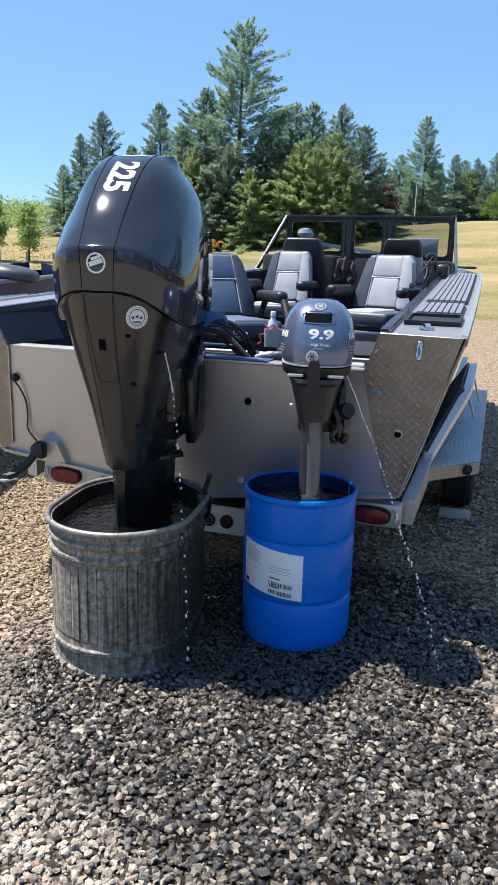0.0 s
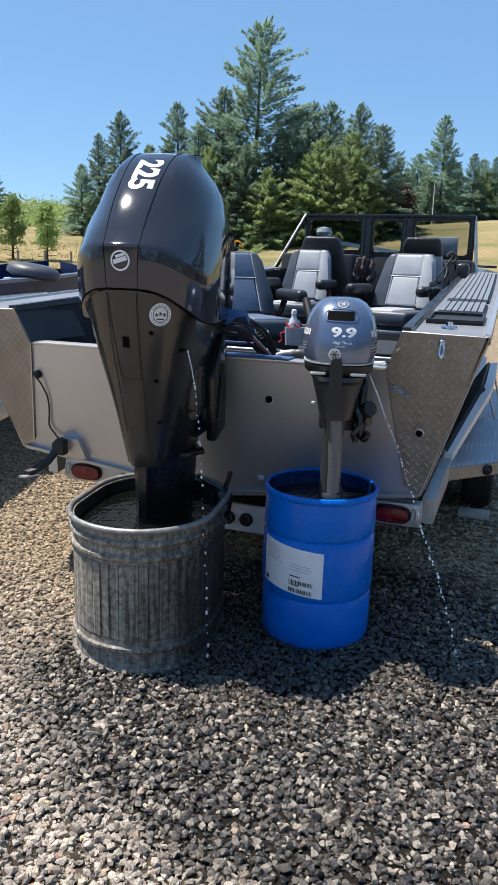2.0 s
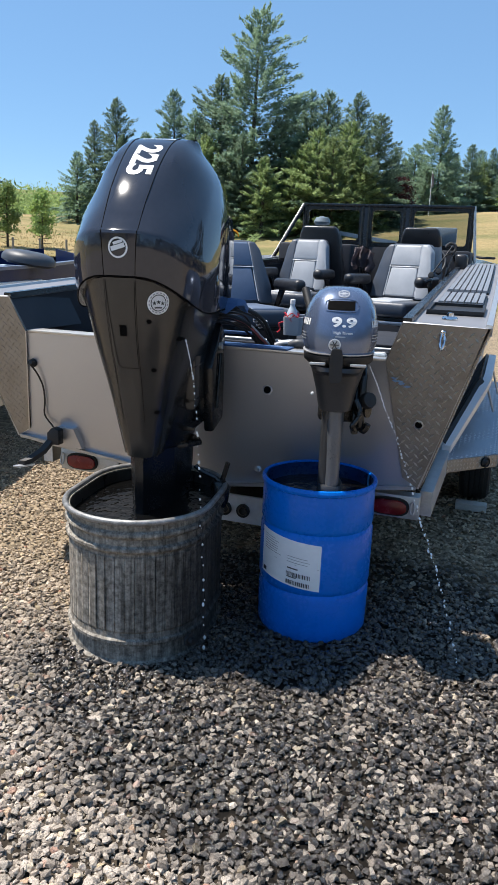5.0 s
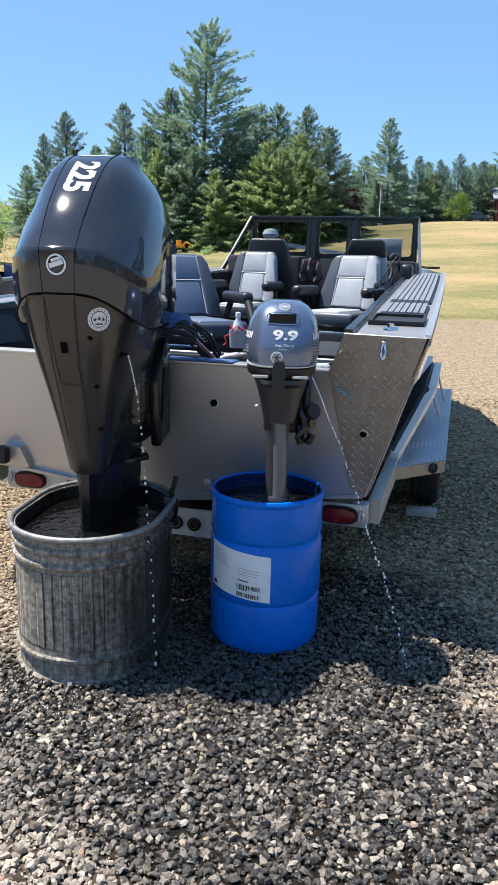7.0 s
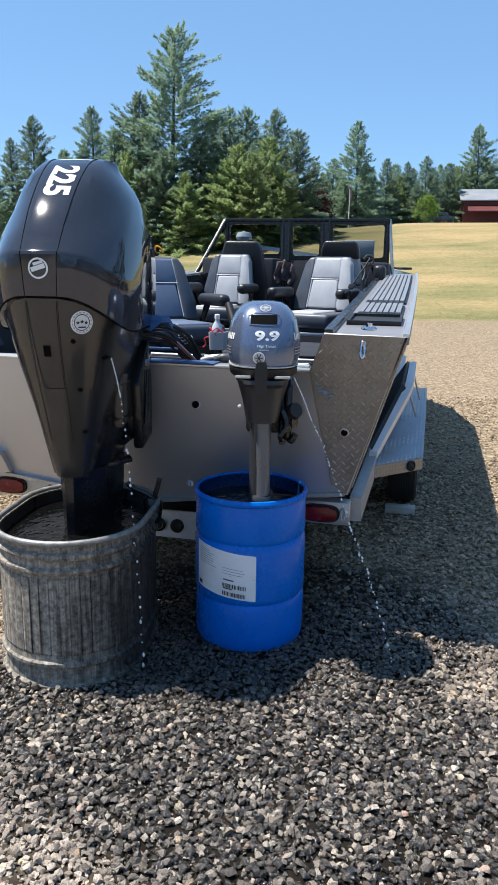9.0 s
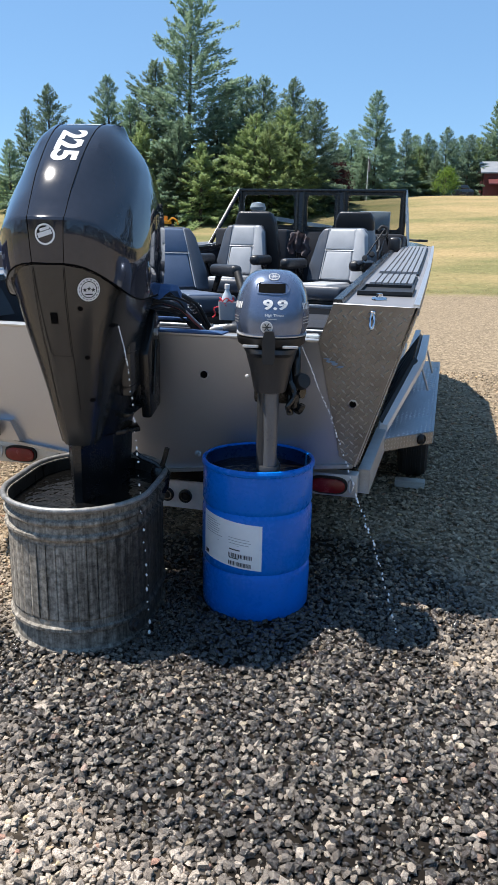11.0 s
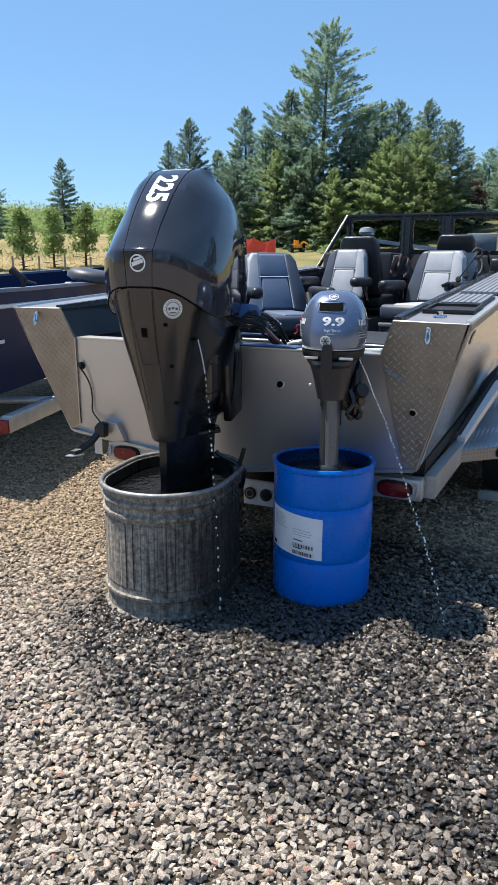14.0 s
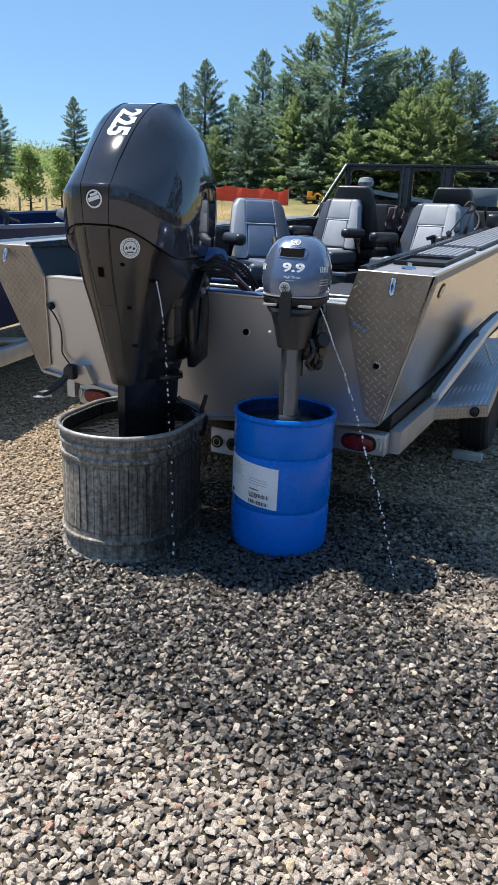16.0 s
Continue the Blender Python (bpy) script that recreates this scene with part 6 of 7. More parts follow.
def build_trees():
    kinds = []
    for i, (h, r, mt, tp) in enumerate(((16, 5.3, "fir", 0.56), (12, 4.8, "fir", 0.8), (14, 4.5, "fir", 0.82), (15, 4.8, "fir", 0.78), (10, 4.2, "fir_light", 0.8))):
        kinds.append((h, tree("fir_tree", "tall dark green fir tree at the field edge" if mt == "fir" else "younger yellow-green fir tree at the field edge", conifer_mesh(11 + i, h, r, tp), h, M[mt], 0.26, "firs behind the field")))
    rnd = random.Random(9)
    # azimuth, elevation of the tip, distance, kind
    firs = [(-3.5, 16.7, 58, 0), (-5.9, 12.6, 60, 1), (-1.2, 9.9, 57, 1), (-9.0, 11.6, 62, 2), (-7.4, 10.2, 58, 1), (0.6, 11.9, 60, 2), (2.2, 11.9, 58, 1), (4.3, 11.8, 60, 3), (5.7, 10.4, 57, 1), (-2.5, 7.4, 53, 4), (2.7, 8.8, 53, 4), (7.0, 8.2, 62, 1),
            (10.2, 11.0, 72, 3), (8.4, 8.4, 74, 1), (12.4, 8.4, 80, 3), (11.4, 7.6, 78, 1), (13.8, 8.1, 84, 2), (15.2, 8.5, 86, 3), (16.7, 8.0, 88, 1), (18.8, 10.5, 104, 3), (17.7, 7.4, 106, 1), (20.6, 8.9, 106, 0), (22.3, 8.4, 108, 1), (24.5, 9.4, 106, 3),
            (-13.1, 10.7, 62, 3), (-14.8, 9.1, 66, 2), (-16.1, 7.0, 60, 1), (-11.2, 8.6, 64, 1), (-12.4, 6.4, 58, 4), (-22.5, 7.7, 70, 3), (-27.6, 6.9, 62, 1), (-29.0, 6.0, 64, 0), (-31, 7.4, 66, 3), (9.4, 6.8, 70, 1), (14.6, 6.6, 82, 1), (4.9, 7.6, 55, 4), (0.2, 8.0, 55, 4), (-0.2, 11.6, 62, 3), (-5.0, 8.0, 55, 1), (-10.0, 7.6, 57, 1), (13.0, 6.9, 82, 4), (6.4, 6.4, 58, 1), (19.8, 7.2, 108, 1)]
    firs += [(7.8, 7.4, 76, 4), (9.0, 7.6, 80, 1), (10.9, 8.2, 80, 2), (12.9, 8.0, 88, 1), (13.4, 7.2, 84, 4), (14.2, 7.7, 90, 3), (15.8, 7.6, 92, 1), (16.2, 7.9, 96, 2), (17.3, 7.8, 104, 4), (18.2, 8.0, 110, 1), (19.3, 8.2, 112, 2), (21.4, 8.2, 112, 1), (23.4, 8.6, 112, 2), (1.4, 9.4, 54, 4), (3.6, 9.9, 56, 4), (-4.2, 9.0, 54, 2), (-6.6, 8.6, 56, 4)]
    for az, el, d, k in firs:
        x, y = d * math.sin(radians(az)), d * math.cos(radians(az))
        z = float(terrain(x, y))
        place_tree(kinds[k][1], az, d, d * math.tan(radians(el)) + 1.6 - z, kinds[k][0], rnd.uniform(0, 360))
    # unseen woods added round the yard, to keep reflections dark
    rng = np.random.RandomState(31)
    V, F = [], []
    for i in range(9000):
        a = radians(rng.uniform(44, 262))
        d = rng.uniform(36, 46) if a > radians(150) else rng.uniform(26, 34)
        c = np.array([d * math.sin(a), d * math.cos(a), rng.uniform(0, 1) * (8.5 + 2.5 * math.sin(9 * a) + 1.5 * math.sin(23 * a))])
        s = rng.uniform(0.3, 0.8)
        u, v = rng.normal(0, 1, 3), rng.normal(0, 1, 3)
        u, v = u / np.linalg.norm(u) * s, v / np.linalg.norm(v) * s * 0.6
        k = len(V)
        V.extend([tuple(c - u), tuple(c + v), tuple(c + u), tuple(c - v)])
        F.append((k, k + 1, k + 2, k + 3))
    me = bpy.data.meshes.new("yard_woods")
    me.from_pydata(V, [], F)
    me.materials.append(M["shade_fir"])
    tagged(new("yard_woods", me), "unseen dark firs added round the yard for reflections", "woods", kind="stuff")
    sapling = tree("young_tree", "young leafy tree with a narrow crown in the dry grass", broad_mesh(5, 3.4, 0.72, 44, 0.3), 3.4, M["leaf"], 0.06, "young trees in the field")
    for i, (az, el, d) in enumerate(((-25.5, 3.95, 40), (-23.3, 3.95, 41), (-21.0, 4.2, 42), (-18.6, 3.9, 42), (-28.0, 3.7, 40))):
        x, y = d * math.sin(radians(az)), d * math.cos(radians(az))
        place_tree(sapling, az, d, d * math.tan(radians(el)) + 1.6 - float(terrain(x, y)), 3.4, 70 * i)
    bush = tree("bright_bush", "bright yellow-green leafy shrub beside the drive", broad_mesh(8, 3.0, 1.5, 36), 3.0, M["lime"], 0.07, "")
    x, y = 76 * math.sin(radians(15.3)), 76 * math.cos(radians(15.3))
    bush.matrix_basis = pose(x, y, float(terrain(x, y)) - 0.1) @ Matrix.Diagonal((0.75, 0.75, 0.85, 1))


build_trees()


# ---- loose stones ----
def stone_templates(n, rnd):
    out = []
    for _ in range(n):
        bm = bmesh.new()
        k = rnd.choice((4, 5, 5, 6))
        ph, flat = rnd.uniform(0, 6.28), rnd.uniform(0.5, 0.9)
        for j in range(k):
            a, q = ph + 6.283 * (j + rnd.uniform(-0.3, 0.3)) / k, rnd.uniform(0.72, 1.2)
            bm.verts.new((q * math.cos(a), flat * q * math.sin(a), rnd.uniform(-0.2, 0.14)))
        top = rnd.uniform(0.34, 0.56)
        for j in range(4):
            a, q = ph + 0.4 + 6.283 * (j + rnd.uniform(-0.35, 0.35)) / 4, rnd.uniform(0.5, 0.92)
            bm.verts.new((q * math.cos(a), flat * q * math.sin(a), top + rnd.uniform(-0.1, 0.08)))
        bm.verts.new((0, 0, -0.4))
        r = bmesh.ops.convex_hull(bm, input=bm.verts[:])
        bmesh.ops.delete(bm, geom=[g for g in r["geom_interior"] if isinstance(g, bmesh.types.BMVert)], context="VERTS")
        bmesh.ops.triangulate(bm, faces=bm.faces[:])
        bmesh.ops.recalc_face_normals(bm, faces=bm.faces[:])
        bmesh.ops.delete(bm, geom=[f for f in bm.faces if f.normal.z < -0.35], context="FACES")
        bm.verts.index_update()
        out.append((np.array([v.co[:] for v in bm.verts]), np.array([[v.index for v in f.verts] for f in bm.faces])))
        bm.free()
    return out


def gravel():
    rnd = np.random.RandomState(3)
    temps = stone_templates(28, random.Random(5))
    pts = []
    for x0, x1, y0, y1, dens, lo, hi in ((-1.5, 1.8, 0.75, 1.55, 6000, 0.006, 0.0205), (-1.5, 1.8, 1.55, 3.3, 7200, 0.005, 0.02), (-3.2, 0.6, 3.3, 6.0, 3000, 0.006, 0.018), (0.6, 3.0, 3.3, 6.0, 1900, 0.009, 0.02), (-2.2, -1.5, 1.6, 3.3, 3600, 0.007, 0.022), (1.8, 2.5, 1.8, 3.3, 3600, 0.007, 0.022), (-1.0, 5.5, 6.0, 9.5, 380, 0.011, 0.023)):
        n = int((x1 - x0) * (y1 - y0) * dens)
        size = lo + (hi - lo) * rnd.rand(n) ** 1.6
        p = np.stack([rnd.uniform(x0, x1, n), rnd.uniform(y0, y1, n), size * rnd.uniform(-0.1, 0.85, n), size], 1)
        p[:, :2] += rnd.normal(0, 0.13, (n, 2))
        pts.append(p)
    pts = np.concatenate(pts)
    V, F, base = [], [], 0
    for x, y, z, s in pts:
        tv, tf = temps[rnd.randint(len(temps))]
        a, b, c = rnd.uniform(0, 6.283), rnd.normal(0, 0.26), rnd.normal(0, 0.26)
        ca, sa, cb, sb, cc, sc = math.cos(a), math.sin(a), math.cos(b), math.sin(b), math.cos(c), math.sin(c)
        R = np.array([[ca, -sa, 0], [sa, ca, 0], [0, 0, 1]]) @ np.array([[1, 0, 0], [0, cb, -sb], [0, sb, cb]]) @ np.array([[cc, 0, sc], [0, 1, 0], [-sc, 0, cc]])
        V.append(tv * s @ R.T + np.array([x, y, z]))
        F.append(tf + base)
        base += len(tv)
    V, F = np.concatenate(V), np.concatenate(F)
    me = bpy.data.meshes.new("gravel")
    me.vertices.add(len(V))
    me.vertices.foreach_set("co", V.astype(np.float32).ravel())
    me.loops.add(F.size)
    me.loops.foreach_set("vertex_index", F.astype(np.int32).ravel())
    me.polygons.add(len(F))
    me.polygons.foreach_set("loop_start", np.arange(0, F.size, 3, dtype=np.int32))
    me.update(calc_edges=True)
    me.shade_flat()
    me.materials.append(M["stone"])
    return tagged(new("gravel", me), "loose crushed grey stones, dark where wet", "gravel", kind="stuff")


gravel()


# ---- fittings on the transom ----
def on_transom(x, z, d=0.0):
    return (x, -RAKE * (z - 1.0) - d, z)


def transom_fittings():
    bm = moved(turned([(0.024, 0), (0.024, 0.008), (0.019, 0.012), (0.016, 0.004)], 24, False), pose(0.36, 0, 1.0, 90 - 14))
    part("drain_ring", bm, M["rail"], boat)
    part("drain_hole", moved(turned([(0.0, 0.009), (0.0165, 0.009), (0.0165, 0.0)], 20), pose(0.36, 0, 1.0, 90 - 14)), M["hole"], boat)
    x, y, z = on_transom(0.298, 0.588)
    part("bolt", moved(turned([(0.017, 0), (0.017, 0.01), (0.009, 0.012), (0.009, 0.03), (0.0, 0.031)], 12), pose(x, y, z, 76)), M["galv"], boat)
    # cable gland and the sounder arm below it
    t = thing("sonar_transducer", BOAT, "black sonar transducer arm with its cable on the transom", "transducer")
    x, y, z = on_transom(-0.89, 1.02)
    part("cable_gland", moved(turned([(0.022, 0), (0.022, 0.01), (0.015, 0.02), (0.012, 0.032), (0.0, 0.034)], 14), pose(x, y, z, 76)), M["blackplastic"], t)
    pts = [on_transom(-0.89, 1.015, 0.03), on_transom(-0.868, 0.97, 0.02), on_transom(-0.852, 0.9, 0.012), on_transom(-0.858, 0.82, 0.012), on_transom(-0.872, 0.745, 0.015), on_transom(-0.84, 0.695, 0.02), on_transom(-0.79, 0.662, 0.045)]
    part("cable", tube(pts, 0.0045, 8), M["blackplastic"], t)
    bm = loft([[on_transom(a, b, d) for a, b in ((-0.80, 0.575), (-0.665, 0.575), (-0.7, 0.685), (-0.80, 0.685))] for d in (0.0, 0.035)])
    part("mount_block", bm, M["alu_sat"], t, "aluminum mounting block")
    part("hinge", prism([(-0.83, 0.6), (-0.76, 0.6), (-0.76, 0.68), (-0.8, 0.69), (-0.83, 0.66)], 0.0, 0.05, "y", 0.006), M["blackplastic"], t)
    bm = loft([[(x + dx, y, z + dz) for dx, dz in ((-0.018, -0.012), (0.018, -0.012), (0.018, 0.012), (-0.018, 0.012))] for x, y, z in ((-0.8, 0.02, 0.635), (-0.835, -0.03, 0.57), (-0.885, -0.08, 0.525), (-0.91, -0.11, 0.515))])
    part("sensor_arm", bm, M["blackplastic"], t)
    bm = loft([[(x + dx, y, z + dz) for dx, dz in ((-0.018, -0.004), (0.02, -0.004), (0.02, 0.004), (-0.018, 0.004))] for x, y, z in ((-0.87, -0.08, 0.507), (-0.93, -0.13, 0.499))])
    part("sensor_plate", bm, M["alu_sat"], t)
    # oval badge on the hull side
    k = 22
    for r1, mt, d in ((1.0, "ink", 0.004), (0.7, "silver", 0.006)):
        ring_ = [Vector((1.262, 0.24 + 0.05 * r1 * math.cos(2 * math.pi * i / k), 1.262 + 0.036 * r1 * math.sin(2 * math.pi * i / k))) for i in range(k)]
        for v in ring_:
            v.x = 1.06 + (gun_out(0.24) - 1.06) * (v.z - 0.607) / (gun_z(0.24) - 0.607) + d
        b2 = bmesh.new()
        b2.faces.new([b2.verts.new(v) for v in ring_])
        part("hull_badge", b2, M[mt], boat)


transom_fittings()


# ---- clutter in the stern well ----
def stern_clutter():
    def battery(x, w, z, label):
        t = thing("battery_box", BOAT @ pose(x, w, z), label, "battery", "batteries in the stern well")
        part("case", box(-0.14, 0.14, -0.1, 0.1, 0.0, 0.24, 0.012), M["blackplastic"], t)
        part("lid", box(-0.15, 0.15, -0.11, 0.11, 0.24, 0.28, 0.012), M["vinyl_b"], t)
        part("strap", box(-0.02, 0.02, -0.115, 0.115, 0.28, 0.286, 0.002), M["greycover"], t)
    battery(0.28, 0.45, 0.76, "black plastic battery box in the stern well")
    battery(-0.3, 0.42, 0.76, "black plastic battery box beside the motor well")
    battery(0.66, 0.45, 0.76, "black plastic battery box under the side deck")
    t = thing("rigging_cables", BOAT, "bundle of black motor cables with a grey plug", "cables")
    rnd = random.Random(2)
    for i in range(7):
        u = i / 6
        top = Vector((0.13 + 0.09 * u, -0.06 + 0.05 * rnd.random(), 1.29 + 0.075 * u))
        end = Vector((0.2 + 0.1 * rnd.random() + 0.03 * u, 0.25 + 0.05 * rnd.random(), 1.12 - 0.03 * rnd.random()))
        bow = top.lerp(end, 0.4) + Vector((0.03 * rnd.random(), 0.0, 0.02 + 0.04 * rnd.random()))
        pts = [top + Vector((-0.07, -0.04, -0.02)), top, bow, top.lerp(end, 0.75) + Vector((0.025 * rnd.random(), 0, 0.02)), end]
        part("cable", tube(pts, 0.0055 if i % 3 else 0.009, 8), M["blackplastic"], t)
    for d, mt in ((0.0, "pinkcable"), (0.013, "silver")):
        part("cable", tube([(0.17 + d, -0.02, 1.32), (0.22 + d, 0.06, 1.29), (0.27 + d, 0.12, 1.225), (0.3 + d, 0.159, 1.178), (0.305 + d, 0.17, 1.1)], 0.0062 if d == 0 else 0.004, 8), M[mt], t)
    plug = part("connector", rod((0.244, 0.135, 1.313), (0.268, 0.16, 1.282), 0.019, 14, None, 0.024), M["greycover"], t, "grey plug connector")
    for u in (0.2, 0.6, 1.0):
        c = Vector((0.244, 0.135, 1.313)).lerp(Vector((0.268, 0.16, 1.282)), u)
        part("connector_ring", rod(c, c + Vector((0.003, 0.003, -0.004)), 0.0225 + 0.004 * u, 14), M["silver"], plug)
    part("plug_lead", tube([(0.2, 0.02, 1.355), (0.225, 0.1, 1.345), (0.244, 0.135, 1.313)], 0.011, 8), M["blackplastic"], t)
    part("plug_tail", tube([(0.268, 0.16, 1.282), (0.29, 0.18, 1.24), (0.3, 0.19, 1.12)], 0.009, 8), M["blackplastic"], t)
    bm = loft([[(x - w, y, z), (x + w, y + 0.01, z - 0.01), (x + w * 0.8, y + 0.03, z + 0.012), (x - w * 0.8, y + 0.02, z + 0.02)] for x, y, z, w in ((0.2, -0.2, 1.355, 0.02), (0.225, -0.17, 1.39, 0.028), (0.25, -0.13, 1.39, 0.024), (0.265, -0.09, 1.355, 0.012))])
    part("hose_sleeve", bm, M["bluerag"], t, "blue cloth sleeve at the motor", smooth=50)
    part("cross_bar", box(0.06, 0.245, 0.15, 0.17, 1.225, 1.24, 0.003), M["bluerag"], t, "blue bar under the cables")
    t = thing("fuel_line", BOAT, "dull grey hose fittings lying on the transom cap", "hose")
    part("hose", tube([(0.39, 0.16, 1.2), (0.44, 0.14, 1.212), (0.5, 0.12, 1.21), (0.6, 0.1, 1.205)], 0.012, 8), M["greycover"], t)
    part("fitting", tube([(0.36, 0.1, 1.19), (0.4, 0.095, 1.205), (0.44, 0.1, 1.21)], 0.017, 10), M["alu_sat"], t)
    part("fitting", tube([(0.43, 0.085, 1.2), (0.47, 0.08, 1.213), (0.51, 0.09, 1.205)], 0.02, 10), M["greycover"], t)
    t = thing("hose_clip", BOAT, "white plastic strips on the transom cap beside the quarter panel", "strip")
    part("strip", moved(box(-0.05, 0.05, -0.012, 0.012, 0, 0.01, 0.003), pose(0.82, 0.06, 1.193, 0, 0, 25)), M["white"], t)
    part("strip", moved(box(-0.045, 0.045, -0.01, 0.01, 0, 0.012, 0.003), pose(0.84, 0.02, 1.193, 0, 0, -20)), M["paleblue"], t)
    t = thing("well_rail", BOAT, "pale metal tube rail across the stern well", "rail")
    part("tube", rod((-0.3, 0.3, 1.19), (0.9, 0.3, 1.19), 0.008, 10), M["galv"], t)
    for x in (-0.28, 0.3, 0.88):
        part("foot", rod((x, 0.3, 0.76), (x, 0.3, 1.2), 0.01, 8), M["galv"], t)
    # grey caddy on a post, a pale bottle in it and red netting round its neck
    t = thing("tool_caddy", BOAT @ pose(0.322, 0.5, 1.04), "grey plastic caddy on a short post in the stern well", "caddy")
    part("post", rod((0, 0, 0), (0, 0, 0.18), 0.022, 12), M["blackplastic"], t)
    loops = [rounded_loop(-0.045 * k, 0.045 * k, -0.04 * k, 0.04 * k, 0.014 * k, 0) for k in (0.9, 1.0, 0.92, 0.84)]
    bm = loft([[(x, y, z) for x, _, y in lp] for lp, z in zip(loops, (0.165, 0.255, 0.255, 0.18))])
    part("tray", bm, M["vinyl_l"], t, "pale grey plastic tray", smooth=30)
    t = thing("plastic_bottle", BOAT @ pose(0.315, 0.5, 1.221), "pale plastic bottle in the caddy with red netting round it", "bottle")
    part("bottle", turned([(0.0, 0), (0.027, 0.003), (0.029, 0.012), (0.029, 0.085), (0.022, 0.11), (0.012, 0.128), (0.012, 0.14), (0.0, 0.141)], 20), M["paleblue"], t, smooth=50)
    part("cap", moved(turned([(0.0135, 0), (0.0135, 0.02), (0.01, 0.024), (0.0, 0.0245)], 14), pose(0, 0, 0.14)), M["white"], t)
    for i in range(5):
        z = 0.042 + 0.011 * i
        pts = [((0.034 + 0.006 * math.sin(5 * a + i)) * math.cos(a), (0.034 + 0.006 * math.sin(5 * a + i)) * math.sin(a), z + 0.009 * math.sin(4 * a + 1.7 * i)) for a in np.linspace(0, 2 * math.pi, 25)]
        part("netting", tube(pts, 0.0026, 5, None, 2), M["redplastic"], t, "red netting")
    part("netting_tail", tube([(-0.036, -0.02, 0.05), (-0.06, -0.03, 0.04), (-0.052, -0.03, 0.012), (-0.066, -0.035, -0.005)], 0.004, 6), M["redplastic"], t)


stern_clutter()


def cockpit_things():
    # seat boxes under the two forward chairs
    for x0, x1, w0, w1 in ((-0.85, -0.12, 2.9, 3.9), (0.12, 0.84, 2.75, 4.0)):
        part("seat_box", box(x0, x1, w0, w1, 0.76, 1.12, 0.015), M["navy"], boat, "dark blue seat box")
        part("seat_box_edge", box(x0 - 0.005, x1 + 0.005, w0 - 0.012, w0 + 0.01, 1.1, 1.13, 0.004), M["alu_sat"], boat)
    part("fish_box", box(0.1, 0.88, 1.35, 2.2, 0.76, 1.08, 0.015), M["navy"], boat, "dark blue storage box")
    part("fish_box_lid", box(0.08, 0.9, 1.33, 2.22, 1.08, 1.1, 0.006), M["navy"], boat)
    # rod holders on the side deck
    t = thing("rod_holder", BOAT @ pose(0.87, 2.72, 0), "black double rod holder clamped to the side deck", "rod holder")
    part("base", box(-0.04, 0.04, -0.05, 0.05, 1.40, 1.47, 0.01), M["blackplastic"], t)
    part("post", rod((0, 0, 1.46), (0.02, 0, 1.56), 0.016, 10), M["blackmetal"], t)
    part("arm", rod((-0.1, -0.05, 1.5), (0.03, 0.05, 1.72), 0.006, 8), M["blackmetal"], t)
    part("arm", rod((0.05, 0.06, 1.7), (0.0, -0.05, 1.49), 0.005, 8), M["blackmetal"], t)
    part("cradle", tube([(0.0, 0.03, 1.66), (0.045, 0.05, 1.68), (0.05, 0.06, 1.72), (0.01, 0.06, 1.74), (-0.02, 0.05, 1.71)], 0.011, 8), M["blackplastic"], t)
    for p in ((-0.1, -0.05, 1.5), (-0.05, -0.02, 1.53), (-0.12, 0.0, 1.46)):
        part("clamp_knob", moved(turned([(0.0, -0.02), (0.02, -0.018), (0.023, 0), (0.02, 0.018), (0.0, 0.02)], 12), pose(p[0], p[1], p[2], 70, 20, 0)), M["blackplastic"], t)
    t = thing("fender_ball", BOAT @ pose(0.86, 1.75, gun_z(1.75)), "small black cleat on the inner rail", "cleat")
    part("cleat", tube([(-0.03, -0.06, 0.03), (0, -0.03, 0.045), (0, 0.03, 0.045), (-0.03, 0.06, 0.03)], 0.012, 8), M["blackmetal"], t)
    part("post", rod((0, 0, 0), (0, 0, 0.045), 0.014, 8), M["blackmetal"], t)
    # loop of dark rope at the forward end of the deck
    t = thing("dock_line", BOAT @ pose(1.0, 4.75, gun_z(4.75) + 0.058), "dark dock line coiled on the side deck", "rope")
    part("rope", tube([(-0.14, 0.0, 0.01), (-0.05, 0.05, 0.02), (0.05, -0.02, 0.012), (0.13, 0.03, 0.012), (0.16, -0.03, 0.012), (0.08, -0.06, 0.012)], 0.012, 8), M["blackplastic"], t)
    # throttle on the side deck
    t = thing("throttle_box", BOAT @ pose(0.9, 3.95, gun_z(3.95)), "padded black throttle box on the side deck by the helm", "control box")
    part("case", box(-0.055, 0.055, -0.1, 0.1, -0.02, 0.13, 0.035, 3), M["vinyl_b"], t, smooth=50)
    part("lever", tube([(-0.06, 0.0, 0.06), (-0.075, -0.03, 0.13), (-0.075, -0.05, 0.19)], 0.011, 8), M["blackmetal"], t)
    # helm
    t = thing("steering_wheel", BOAT @ pose(0.6, 4.12, 1.6, 62), "dark grey spoked steering wheel on the helm console", "steering wheel")
    bm = bmesh.new()
    tube([(0.145 * math.cos(a), 0.145 * math.sin(a), 0) for a in np.linspace(0, 2 * math.pi, 25)], 0.009, 8, bm, 2)
    part("wheel_rim", bm, M["greycover"], t)
    for a in (90, 210, 330):
        part("spoke", rod((0, 0, -0.02), (0.142 * math.cos(radians(a)), 0.142 * math.sin(radians(a)), 0), 0.009, 8), M["chrome"], t)
    part("hub", rod((0, 0, -0.12), (0, 0, 0.0), 0.035, 14), M["blackplastic"], t)
    t = thing("chart_plotter", BOAT @ pose(0.6, 4.95, 0), "pale chart plotter screen beyond the windscreen", "screen")
